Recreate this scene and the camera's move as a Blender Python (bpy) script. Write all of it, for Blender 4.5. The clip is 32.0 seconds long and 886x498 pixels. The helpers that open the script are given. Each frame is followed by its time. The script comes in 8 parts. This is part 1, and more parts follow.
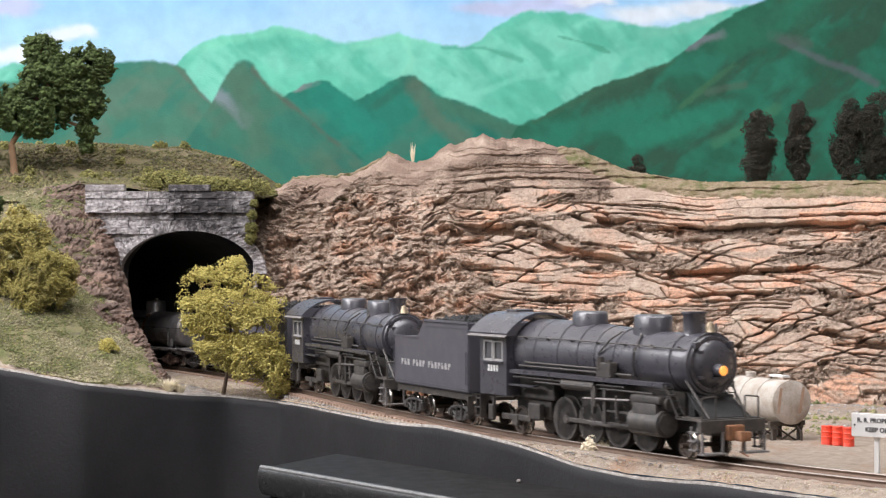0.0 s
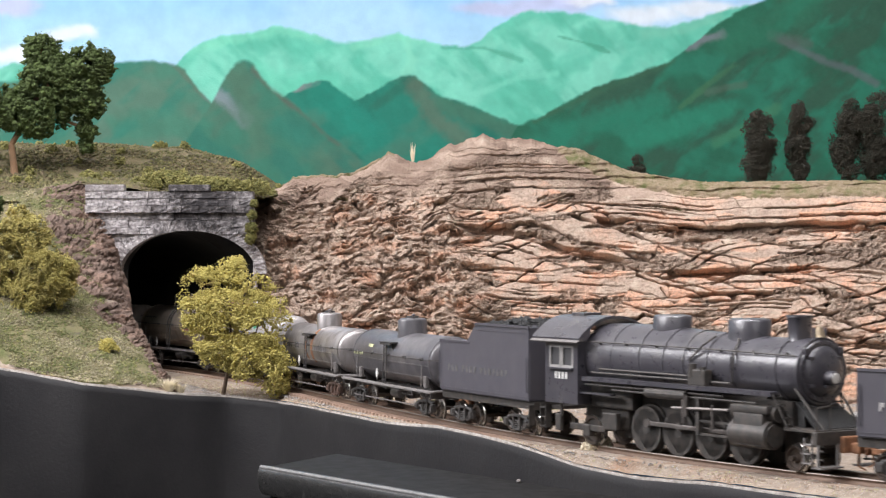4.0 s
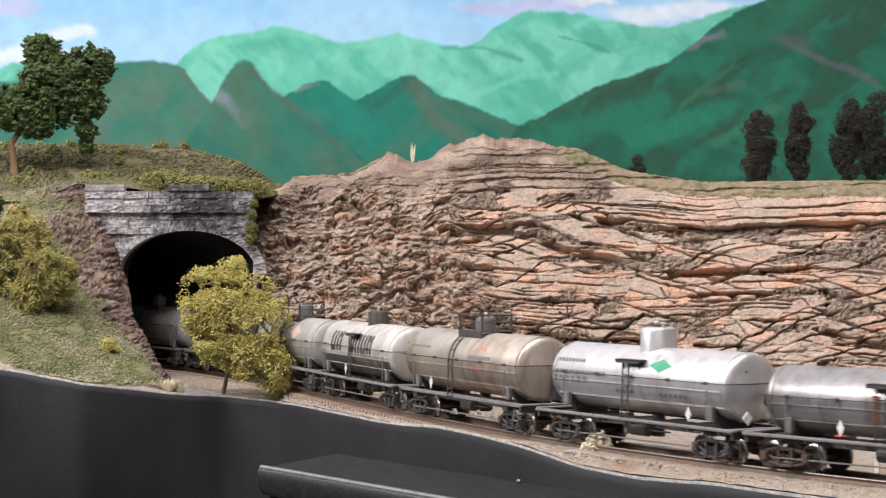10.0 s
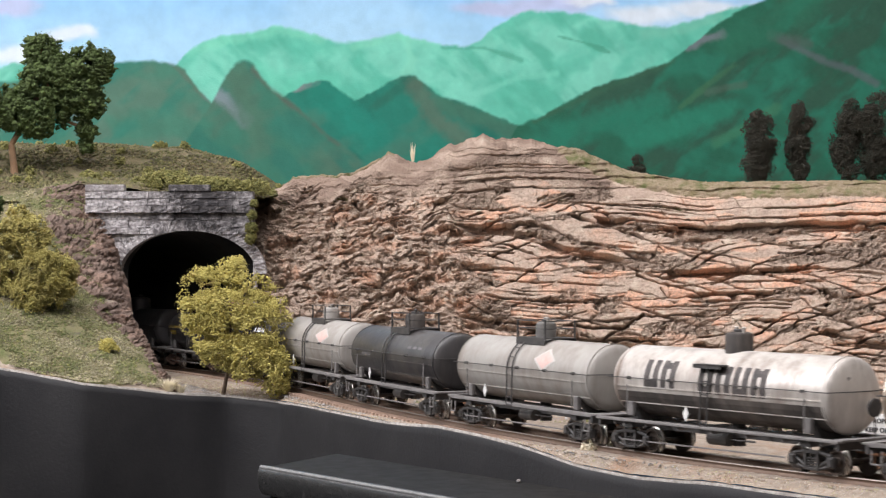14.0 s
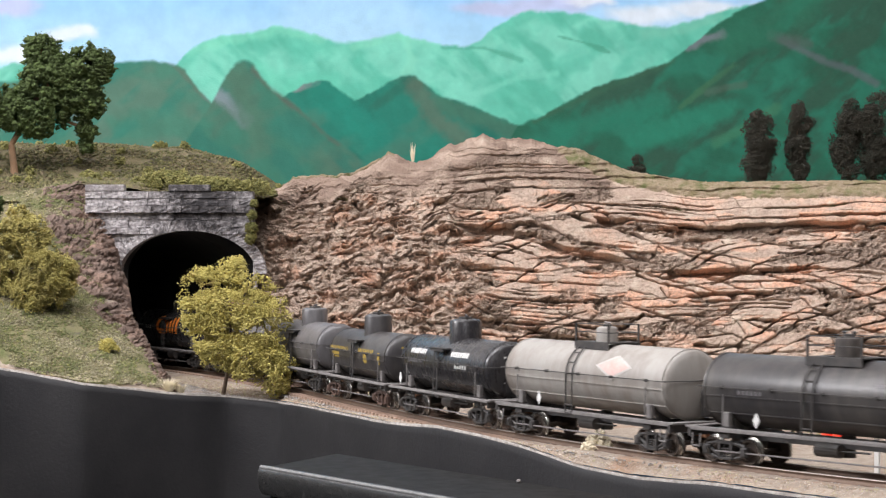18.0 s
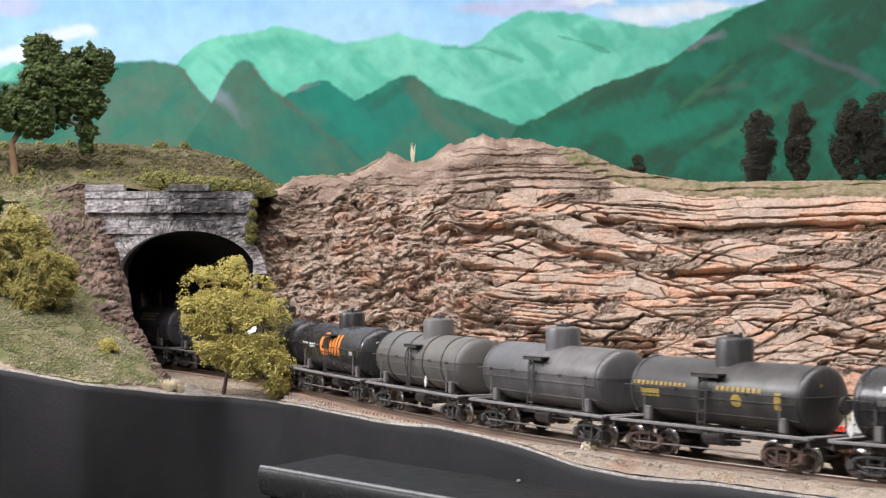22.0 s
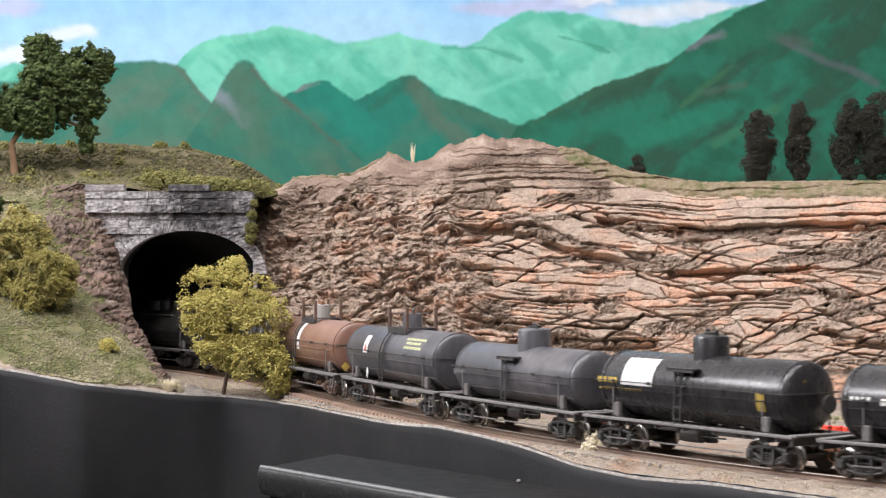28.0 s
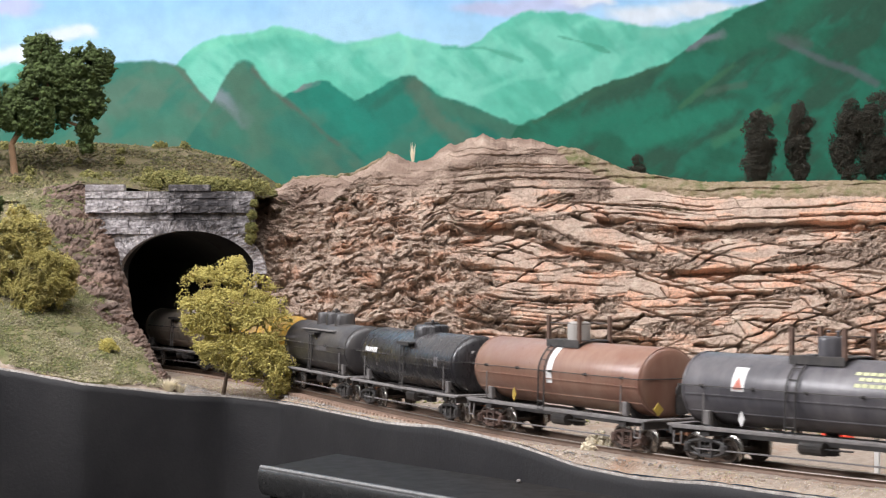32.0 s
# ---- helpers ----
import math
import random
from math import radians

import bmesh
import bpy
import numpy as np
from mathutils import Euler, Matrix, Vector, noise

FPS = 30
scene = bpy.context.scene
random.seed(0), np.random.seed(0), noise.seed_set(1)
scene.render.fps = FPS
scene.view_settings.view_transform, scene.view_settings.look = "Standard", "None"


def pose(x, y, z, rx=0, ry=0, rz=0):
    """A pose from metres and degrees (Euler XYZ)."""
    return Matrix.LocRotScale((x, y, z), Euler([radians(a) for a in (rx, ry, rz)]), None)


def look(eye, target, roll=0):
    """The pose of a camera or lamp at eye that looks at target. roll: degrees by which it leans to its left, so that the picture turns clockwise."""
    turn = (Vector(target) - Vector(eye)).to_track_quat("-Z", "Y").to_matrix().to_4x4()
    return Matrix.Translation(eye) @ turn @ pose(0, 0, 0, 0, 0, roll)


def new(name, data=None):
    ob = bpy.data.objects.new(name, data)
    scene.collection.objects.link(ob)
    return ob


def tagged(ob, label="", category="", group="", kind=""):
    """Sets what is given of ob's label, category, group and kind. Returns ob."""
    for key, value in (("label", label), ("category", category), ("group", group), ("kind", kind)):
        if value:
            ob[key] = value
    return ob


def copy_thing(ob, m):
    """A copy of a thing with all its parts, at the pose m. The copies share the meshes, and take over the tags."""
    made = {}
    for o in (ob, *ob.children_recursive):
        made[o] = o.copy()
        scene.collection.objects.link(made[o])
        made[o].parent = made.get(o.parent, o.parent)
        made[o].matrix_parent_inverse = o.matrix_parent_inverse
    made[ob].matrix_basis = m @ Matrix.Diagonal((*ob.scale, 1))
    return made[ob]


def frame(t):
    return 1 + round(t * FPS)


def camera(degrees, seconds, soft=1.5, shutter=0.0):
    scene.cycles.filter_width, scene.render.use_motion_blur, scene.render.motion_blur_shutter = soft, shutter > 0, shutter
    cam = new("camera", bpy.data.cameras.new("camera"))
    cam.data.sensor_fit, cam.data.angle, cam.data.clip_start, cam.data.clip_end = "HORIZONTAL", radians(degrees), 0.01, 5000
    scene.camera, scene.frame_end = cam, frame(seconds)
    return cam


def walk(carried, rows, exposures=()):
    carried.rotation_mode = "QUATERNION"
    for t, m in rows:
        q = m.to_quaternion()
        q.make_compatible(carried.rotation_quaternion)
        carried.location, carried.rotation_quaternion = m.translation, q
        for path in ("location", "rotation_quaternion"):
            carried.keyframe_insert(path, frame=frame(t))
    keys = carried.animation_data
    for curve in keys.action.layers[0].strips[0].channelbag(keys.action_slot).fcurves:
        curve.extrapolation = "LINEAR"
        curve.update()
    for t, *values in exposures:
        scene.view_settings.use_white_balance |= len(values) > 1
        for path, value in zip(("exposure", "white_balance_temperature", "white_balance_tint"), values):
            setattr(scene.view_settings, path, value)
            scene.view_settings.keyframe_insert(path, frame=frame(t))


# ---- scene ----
cam = camera(25.24, 32.0, soft=1.25, shutter=0.5)
EYE = (0.0, 0.0, 0.0780)
STAND = pose(*EYE, 90.21, 0, 0)
walk(cam, [(0.0, STAND), (32.0, STAND)],
     exposures=[(0.0, -0.04), (1.5, -0.03), (3.0, 0.03), (6.0, -0.05), (9.0, -0.11), (12.0, -0.18), (13.5, -0.17), (16.5, -0.09), (19.0, -0.06), (32.0, -0.06)])

# ---- light ----
world = bpy.data.worlds.new("room_air")
world.use_nodes = True
scene.world = world
world.node_tree.nodes["Background"].inputs[0].default_value = (0.89, 0.87, 0.88, 1)
world.node_tree.nodes["Background"].inputs[1].default_value = 0.25
scene.view_settings.exposure = 0.0


def area_lamp(name, eye, target, w, h, watts, colour):
    d = bpy.data.lights.new(name, "AREA")
    d.shape, d.size, d.size_y, d.energy, d.color = "RECTANGLE", w, h, watts, colour
    ob = new(name, d)
    ob.matrix_world = look(eye, target)
    return ob


area_lamp("ceiling_tube_light", (-0.75, 0.50, 1.15), (0.0, 1.05, 0.0), 0.9, 0.20, 8, (0.985, 0.965, 1.0))
area_lamp("ceiling_tube_light", (-0.10, 0.02, 1.42), (0.0, 1.0, 0.0), 1.2, 0.16, 15, (0.985, 0.965, 1.0))
# added fill from behind the camera, lifts the darks; no known fitting
area_lamp("room_tube_light", (-0.20, -2.05, 1.46), (0.0, 1.0, 0.0), 1.8, 0.22, 8, (0.985, 0.965, 1.0))
area_lamp("valance_tube_light", (-0.45, 0.68, 1.28), (-0.45, 0.98, 0.0), 2.2, 0.10, 23, (0.985, 0.965, 1.0))
area_lamp("valance_tube_light", (-2.30, 0.86, 1.24), (0.0, 1.00, 0.0), 1.2, 0.30, 54, (0.985, 0.965, 1.0))


# ---- materials ----
def material(name, base, rough=0.8, metal=0.0, other=None, scale=300.0, amount=0.5, grime=None, bump=0.0,
             bump_scale=900.0, glow=None, attribute=None, spread=(0.35, 0.65), detail=6.0, stretch=(1, 1, 1)):
    m = bpy.data.materials.new(name)
    m.use_nodes = True
    nt = m.node_tree
    b = nt.nodes["Principled BSDF"]
    b.inputs["Roughness"].default_value = rough
    b.inputs["Metallic"].default_value = metal
    tc = nt.nodes.new("ShaderNodeTexCoord")
    mp = nt.nodes.new("ShaderNodeMapping")
    mp.inputs["Scale"].default_value = stretch
    nt.links.new(tc.outputs["Object"], mp.inputs["Vector"])

    def noise_node(sc, det=6.0):
        n = nt.nodes.new("ShaderNodeTexNoise")
        n.inputs["Scale"].default_value = sc
        n.inputs["Detail"].default_value = det
        n.inputs["Roughness"].default_value = 0.65
        nt.links.new(mp.outputs["Vector"], n.inputs["Vector"])
        return n

    def ramp(src, lo, hi):
        r = nt.nodes.new("ShaderNodeMapRange")
        r.inputs["From Min"].default_value, r.inputs["From Max"].default_value = lo, hi
        nt.links.new(src, r.inputs["Value"])
        return r.outputs["Result"]

    def mix(fac, a, c):
        x = nt.nodes.new("ShaderNodeMix")
        x.data_type = "RGBA"
        if isinstance(fac, float):
            x.inputs[0].default_value = fac
        else:
            nt.links.new(fac, x.inputs[0])
        for i, v in ((6, a), (7, c)):
            if isinstance(v, tuple):
                x.inputs[i].default_value = (*v, 1)
            else:
                nt.links.new(v, x.inputs[i])
        return x.outputs[2]

    col = base
    if attribute:
        at = nt.nodes.new("ShaderNodeAttribute")
        at.attribute_name = attribute[0]
        col = mix(ramp(at.outputs["Fac"], 0.25, 0.85), base, attribute[1])
    if other is None:
        other = tuple(c * 0.72 for c in base)
    n1 = noise_node(scale, detail)
    f = ramp(n1.outputs["Fac"], *spread)
    k = nt.nodes.new("ShaderNodeMath")
    k.operation = "MULTIPLY"
    k.inputs[1].default_value = amount
    nt.links.new(f, k.inputs[0])
    col = mix(k.outputs[0], col, other)
    if grime:
        n2 = noise_node(grime[1], 8.0)
        col = mix(ramp(n2.outputs["Fac"], *grime[2:4]), col, grime[0])
    nt.links.new(col, b.inputs["Base Color"])
    n3 = noise_node(scale * 2.3, 4.0)
    rr = nt.nodes.new("ShaderNodeMapRange")
    rr.inputs["To Min"].default_value, rr.inputs["To Max"].default_value = max(0.05, rough - 0.12), min(1.0, rough + 0.12)
    nt.links.new(n3.outputs["Fac"], rr.inputs["Value"])
    nt.links.new(rr.outputs["Result"], b.inputs["Roughness"])
    if bump:
        bn = nt.nodes.new("ShaderNodeBump")
        bn.inputs["Strength"].default_value = min(1.0, bump)
        bn.inputs["Distance"].default_value = 0.0011
        n4 = noise_node(bump_scale, 8.0)
        nt.links.new(n4.outputs["Fac"], bn.inputs["Height"])
        nt.links.new(bn.outputs["Normal"], b.inputs["Normal"])
    if glow:
        b.inputs["Emission Color"].default_value = (*glow[0], 1)
        b.inputs["Emission Strength"].default_value = glow[1]
    return m


def crumb_material(name, colours, rough=0.95, bump_scale=2500.0, own=0.72, other=None, scale=900, spread=(0.35, 0.65)):
    """Loose crumbs, each with a colour of its own out of the given ones."""
    m = material(name, colours[0], rough, other=other, scale=scale, amount=0.4 if other is None else 1.0, spread=spread, bump=0.6, bump_scale=bump_scale)
    nt = m.node_tree
    b = nt.nodes["Principled BSDF"]
    g = nt.nodes.new("ShaderNodeNewGeometry")
    r = nt.nodes.new("ShaderNodeValToRGB")
    r.color_ramp.interpolation = "CONSTANT"
    for i, c in enumerate(colours):
        e = r.color_ramp.elements[i] if i < 2 else r.color_ramp.elements.new(i / len(colours))
        e.position = i / len(colours)
        e.color = (*c, 1)
    was = b.inputs["Base Color"].links[0].from_socket
    mx = nt.nodes.new("ShaderNodeMix")
    mx.data_type = "RGBA"
    mx.inputs[0].default_value = own
    nt.links.new(g.outputs["Random Per Island"], r.inputs["Fac"])
    nt.links.new(was, mx.inputs[6])
    nt.links.new(r.outputs["Color"], mx.inputs[7])
    nt.links.new(mx.outputs[2], b.inputs["Base Color"])
    return m


MAT = {}
MAT["stones"] = crumb_material("mixed_gravel", ((0.33, 0.31, 0.295), (0.19, 0.175, 0.165), (0.45, 0.42, 0.395), (0.33, 0.28, 0.235), (0.26, 0.24, 0.23), (0.60, 0.57, 0.54)))
MAT["sand"] = crumb_material("mixed_sand", ((0.46, 0.36, 0.28), (0.36, 0.25, 0.175), (0.55, 0.47, 0.39), (0.42, 0.37, 0.33), (0.30, 0.22, 0.165), (0.42, 0.40, 0.20)))
MAT["rock"] = material("rock_plaster", (0.53, 0.405, 0.32), 0.95, other=(0.28, 0.20, 0.155), scale=520, amount=0.66, spread=(0.45, 0.66),
                       attribute=("tone", (0.71, 0.41, 0.275)), bump=1.0, bump_scale=1700, grime=((0.60, 0.50, 0.40), 110, 0.54, 0.68))
MAT["rubble"] = material("plaster_rubble", (0.48, 0.38, 0.30), 0.95, other=(0.20, 0.15, 0.115), scale=500, amount=0.95, bump=0.6, bump_scale=2500)
MAT["crest_turf"] = material("crest_turf", (0.205, 0.165, 0.085), 0.98, other=(0.36, 0.275, 0.20), scale=150, amount=0.85, bump=1.0, bump_scale=1600,
                             grime=((0.12, 0.125, 0.045), 110, 0.50, 0.64))
MAT["rock_dark"] = material("brown_rock_plaster", (0.25, 0.175, 0.14), 0.95, other=(0.11, 0.08, 0.066), scale=260, amount=0.7,
                            attribute=("tone", (0.42, 0.28, 0.215)), bump=1.0, bump_scale=1700)
MAT["soil"] = material("sandy_soil", (0.42, 0.345, 0.275), 0.97, other=(0.25, 0.20, 0.16), scale=220, amount=0.85, bump=1.0, bump_scale=1500,
                       grime=((0.33, 0.21, 0.14), 45, 0.52, 0.68))
MAT["turf"] = material("green_turf", (0.13, 0.145, 0.052), 0.98, other=(0.29, 0.235, 0.14), scale=70, amount=0.85, bump=1.0, bump_scale=1600,
                       grime=((0.10, 0.085, 0.06), 90, 0.54, 0.68))
MAT["hill_turf"] = material("hill_turf", (0.125, 0.12, 0.048), 0.98, other=(0.23, 0.17, 0.10), scale=240, amount=0.9, bump=1.0, bump_scale=1600,
                            grime=((0.075, 0.062, 0.038), 90, 0.5, 0.64))
MAT["turf_clump"] = material("turf_flock", (0.13, 0.135, 0.042), 0.98, other=(0.34, 0.30, 0.09), scale=60, amount=0.9, bump=1.0, bump_scale=2500)
MAT["fascia"] = material("black_fascia_paint", (0.015, 0.0145, 0.0160), 0.62, other=(0.030, 0.029, 0.0295), scale=14, amount=0.7, bump=0.25, bump_scale=500)
MAT["edge"] = material("plaster_edge", (0.40, 0.37, 0.335), 0.9, other=(0.16, 0.14, 0.125), scale=350, amount=0.9, bump=0.5)
MAT["tray"] = material("black_tray_plastic", (0.012, 0.0117, 0.012), 0.5, other=(0.022, 0.0215, 0.021), scale=60, amount=0.6)
MAT["stone"] = material("portal_stone", (0.60, 0.56, 0.56), 0.93, other=(0.17, 0.157, 0.157), scale=430, amount=0.95, spread=(0.42, 0.62), bump=1.0, bump_scale=900,
                        grime=((0.25, 0.225, 0.225), 90, 0.48, 0.62), detail=9)
MAT["tunnel"] = material("tunnel_shade_black", (0.012, 0.012, 0.012), 0.95, scale=100)
MAT["tie"] = material("tie_brown", (0.40, 0.275, 0.205), 0.9, other=(0.22, 0.15, 0.115), scale=600, amount=0.6)
MAT["rail"] = material("rail_rust", (0.13, 0.085, 0.06), 0.55, 0.5, other=(0.08, 0.05, 0.035), scale=400)
MAT["rail_top"] = material("rail_head_steel", (0.30, 0.26, 0.225), 0.45, 0.8, scale=400)
MAT["leaf_yellow"] = material("olive_yellow_foam", (0.60, 0.515, 0.165), 0.97, other=(0.43, 0.37, 0.10), scale=85, amount=0.9, bump=0.5, bump_scale=2600)
MAT["leaf_olive"] = material("olive_foam", (0.52, 0.455, 0.145), 0.97, other=(0.26, 0.22, 0.075), scale=70, amount=0.95, bump=0.5, bump_scale=2600)
MAT["lichen"] = material("cream_lichen", (0.80, 0.72, 0.56), 0.95, other=(0.62, 0.52, 0.36), scale=300, amount=0.6)
MAT["leaf_dark"] = material("dark_green_foam", (0.115, 0.165, 0.045), 0.97, other=(0.060, 0.088, 0.028), scale=90, amount=0.8, bump=1.0, bump_scale=2600)
MAT["leaf_fir"] = material("blackish_green_foam", (0.040, 0.040, 0.028), 0.97, other=(0.075, 0.060, 0.042), scale=140, amount=0.7, bump=1.0, bump_scale=2600)
MAT["bark"] = material("twig_bark", (0.17, 0.12, 0.085), 0.9, scale=900, bump=0.6)
MAT["tan_bark"] = material("tan_bark", (0.36, 0.22, 0.13), 0.9, scale=900, bump=0.6)
MAT["twig"] = material("pale_twig", (0.50, 0.40, 0.14), 0.9, scale=900)
MAT["straw"] = material("straw_fibre", (0.78, 0.69, 0.50), 0.85, other=(0.8, 0.74, 0.6), scale=300, amount=0.6)
MAT["loco"] = material("weathered_black_loco", (0.044, 0.042, 0.051), 0.30, 0.0, other=(0.073, 0.069, 0.081), scale=130, amount=0.7, bump=0.12,
                       grime=((0.135, 0.128, 0.124), 45, 0.54, 0.75))
MAT["loco_low"] = material("dusty_running_gear", (0.042, 0.040, 0.039), 0.5, 0.15, other=(0.095, 0.082, 0.072), scale=300, amount=0.8,
                           grime=((0.13, 0.10, 0.075), 120, 0.58, 0.78))
MAT["steel"] = material("worn_steel", (0.22, 0.20, 0.19), 0.42, 0.8, scale=400)
MAT["rust"] = material("rust_brown", (0.30, 0.14, 0.07), 0.85, other=(0.16, 0.08, 0.045), scale=300, amount=0.8)
MAT["brass"] = material("brass", (0.42, 0.34, 0.24), 0.5, 0.7, scale=400)
MAT["lamp_on"] = material("headlamp_glow", (0.9, 0.5, 0.15), 0.4, glow=((1.0, 0.36, 0.05), 0.9))
MAT["lamp_off"] = material("headlamp_glass", (0.65, 0.63, 0.6), 0.2)
MAT["window"] = material("cab_window", (0.10, 0.10, 0.105), 0.15, scale=200)
MAT["sash"] = material("dusty_sash", (0.36, 0.345, 0.335), 0.7, scale=300)
MAT["coal"] = material("coal", (0.022, 0.022, 0.023), 0.5, scale=900, bump=1.0, bump_scale=1500)
MAT["white"] = material("white_lettering", (0.72, 0.71, 0.69), 0.7, scale=300, amount=0.35)
MAT["frame"] = material("car_underframe", (0.032, 0.030, 0.030), 0.6, other=(0.075, 0.066, 0.060), scale=200, amount=0.7)
MAT["wheel"] = material("wheel_steel", (0.085, 0.07, 0.062), 0.5, 0.5, other=(0.14, 0.10, 0.075), scale=400)
MAT["tread"] = material("wheel_tread", (0.55, 0.53, 0.50), 0.28, 0.95, scale=400)
MAT["plank"] = material("grey_plank", (0.20, 0.186, 0.18), 0.75, other=(0.11, 0.10, 0.095), scale=250, amount=0.7)

for key, level in (("tray", 0.04), ("fascia", 0.25), ("loco", 0.9)):
    MAT[key].node_tree.nodes["Principled BSDF"].inputs["Specular IOR Level"].default_value = level


# ---- mesh helpers (things are modelled in millimetres) ----
MM = 0.001


def part(name, bm, mat, parent, label="", smooth=False, unit=MM):
    me = bpy.data.meshes.new(name)
    if unit != 1:
        bmesh.ops.scale(bm, vec=(unit, unit, unit), verts=bm.verts)
    bm.to_mesh(me)
    bm.free()
    return mesh_part(name, me, mat, parent, label, smooth)


def split_part(name, bm, mat, parent, label=""):
    """Each separate piece of a bmesh as a part of its own."""
    todo = set(bm.verts)
    while todo:
        piece, edge = set(), [todo.pop()]
        while edge:
            v = edge.pop()
            piece.add(v)
            for e in v.link_edges:
                o = e.other_vert(v)
                if o in todo:
                    todo.discard(o)
                    edge.append(o)
        verts = list(piece)
        at = {v: i for i, v in enumerate(verts)}
        faces = {f for v in verts for f in v.link_faces}
        raw(name, [v.co * MM for v in verts], [[at[v] for v in f.verts] for f in faces], mat, parent, label)
    bm.free()


def mesh_part(name, me, mat, parent, label="", smooth=False):
    me.materials.append(mat)
    if smooth:
        me.shade_smooth()
        try:
            me.set_sharp_from_angle(angle=radians(38))
        except AttributeError:
            pass
    ob = new(name, me)
    if parent is not None:
        ob.parent = parent
    if label:
        ob["label"] = label
    return ob


def thing(name, label, category, group="", kind="", at=None):
    ob = new(name)
    ob.empty_display_size = 0.01
    if at is not None:
        ob.matrix_world = at
    return tagged(ob, label, category, group, kind)


def raw(name, verts, faces, mat, parent, label="", smooth=False):
    me = bpy.data.meshes.new(name)
    me.from_pydata([tuple(v) for v in verts], [], [tuple(f) for f in faces])
    me.update()
    return mesh_part(name, me, mat, parent, label, smooth)


def box(bm, cx, cy, cz, sx, sy, sz, m=None, bevel=0.0):
    vs = [bm.verts.new((cx + a * sx / 2, cy + b * sy / 2, cz + c * sz / 2)) for a in (-1, 1) for b in (-1, 1) for c in (-1, 1)]
    fs = []
    for q in ((0, 1, 3, 2), (4, 6, 7, 5), (0, 4, 5, 1), (2, 3, 7, 6), (0, 2, 6, 4), (1, 5, 7, 3)):
        fs.append(bm.faces.new([vs[i] for i in q]))
    if bevel:
        es = list({e for f in fs for e in f.edges})
        r = bmesh.ops.bevel(bm, geom=es, offset=bevel, segments=2, affect="EDGES", profile=0.6)
        vs = list({v for f in r["faces"] for v in f.verts} | {v for v in vs if v.is_valid})
    if m is not None:
        bmesh.ops.transform(bm, matrix=m, verts=vs)
    return vs


def rod(bm, p0, p1, r, seg=8, r2=None, caps=True):
    p0, p1 = Vector(p0), Vector(p1)
    d = (p1 - p0)
    q = d.to_track_quat("Z", "Y")
    r2 = r if r2 is None else r2
    a, b = [], []
    for i in range(seg):
        t = 2 * math.pi * i / seg
        o = Vector((math.cos(t), math.sin(t), 0))
        a.append(bm.verts.new(p0 + q @ (o * r)))
        b.append(bm.verts.new(p1 + q @ (o * r2)))
    for i in range(seg):
        j = (i + 1) % seg
        bm.faces.new((a[i], a[j], b[j], b[i]))
    if caps:
        bm.faces.new(a[::-1])
        bm.faces.new(b)


def pipe(bm, pts, r, seg=6):
    for p, q in zip(pts, pts[1:]):
        rod(bm, p, q, r, seg)


def lathe(bm, profile, seg=40, axis="X", centre=(0, 0, 0)):
    """Turn (along, radius) rows round an axis."""
    c = Vector(centre)
    rings = []
    for a, r in profile:
        ring = []
        if r < 1e-4:
            v = (a, 0, 0) if axis == "X" else (0, 0, a) if axis == "Z" else (0, a, 0)
            rings.append([bm.verts.new(c + Vector(v))])
            continue
        for i in range(seg):
            t = 2 * math.pi * i / seg
            u, w = r * math.cos(t), r * math.sin(t)
            v = (a, u, w) if axis == "X" else (u, w, a) if axis == "Z" else (w, a, u)
            ring.append(bm.verts.new(c + Vector(v)))
        rings.append(ring)
    for p, q in zip(rings, rings[1:]):
        for i in range(seg):
            j = (i + 1) % seg
            if len(p) == 1:
                bm.faces.new((p[0], q[j], q[i]))
            elif len(q) == 1:
                bm.faces.new((p[i], p[j], q[0]))
            else:
                bm.faces.new((p[i], p[j], q[j], q[i]))
    for ring, flip in ((rings[0], True), (rings[-1], False)):
        if len(ring) > 1:
            bm.faces.new(ring[::-1] if flip else ring)


def fields(shape_seed):
    return np.random.RandomState(shape_seed)


def vnoise(x, y, seed=0):
    """Smooth value noise on arrays, in 0 to 1."""
    xi, yi = np.floor(x).astype(int), np.floor(y).astype(int)
    fx, fy = x - xi, y - yi
    fx, fy = fx * fx * (3 - 2 * fx), fy * fy * (3 - 2 * fy)

    def h(a, b):
        n = (a * 374761393 + b * 668265263 + seed * 974711) & 0x7FFFFFFF
        n = ((n ^ (n >> 13)) * 1274126177) & 0x7FFFFFFF
        return ((n ^ (n >> 16)) & 0xFFFF) / 65535.0
    return (h(xi, yi) * (1 - fx) + h(xi + 1, yi) * fx) * (1 - fy) + (h(xi, yi + 1) * (1 - fx) + h(xi + 1, yi + 1) * fx) * fy


def fbm(x, y, seed=0, octaves=4):
    s, a = 0, 0.5
    for o in range(octaves):
        s = s + a * vnoise(x * 2 ** o, y * 2 ** o, seed + o)
        a *= 0.5
    return s


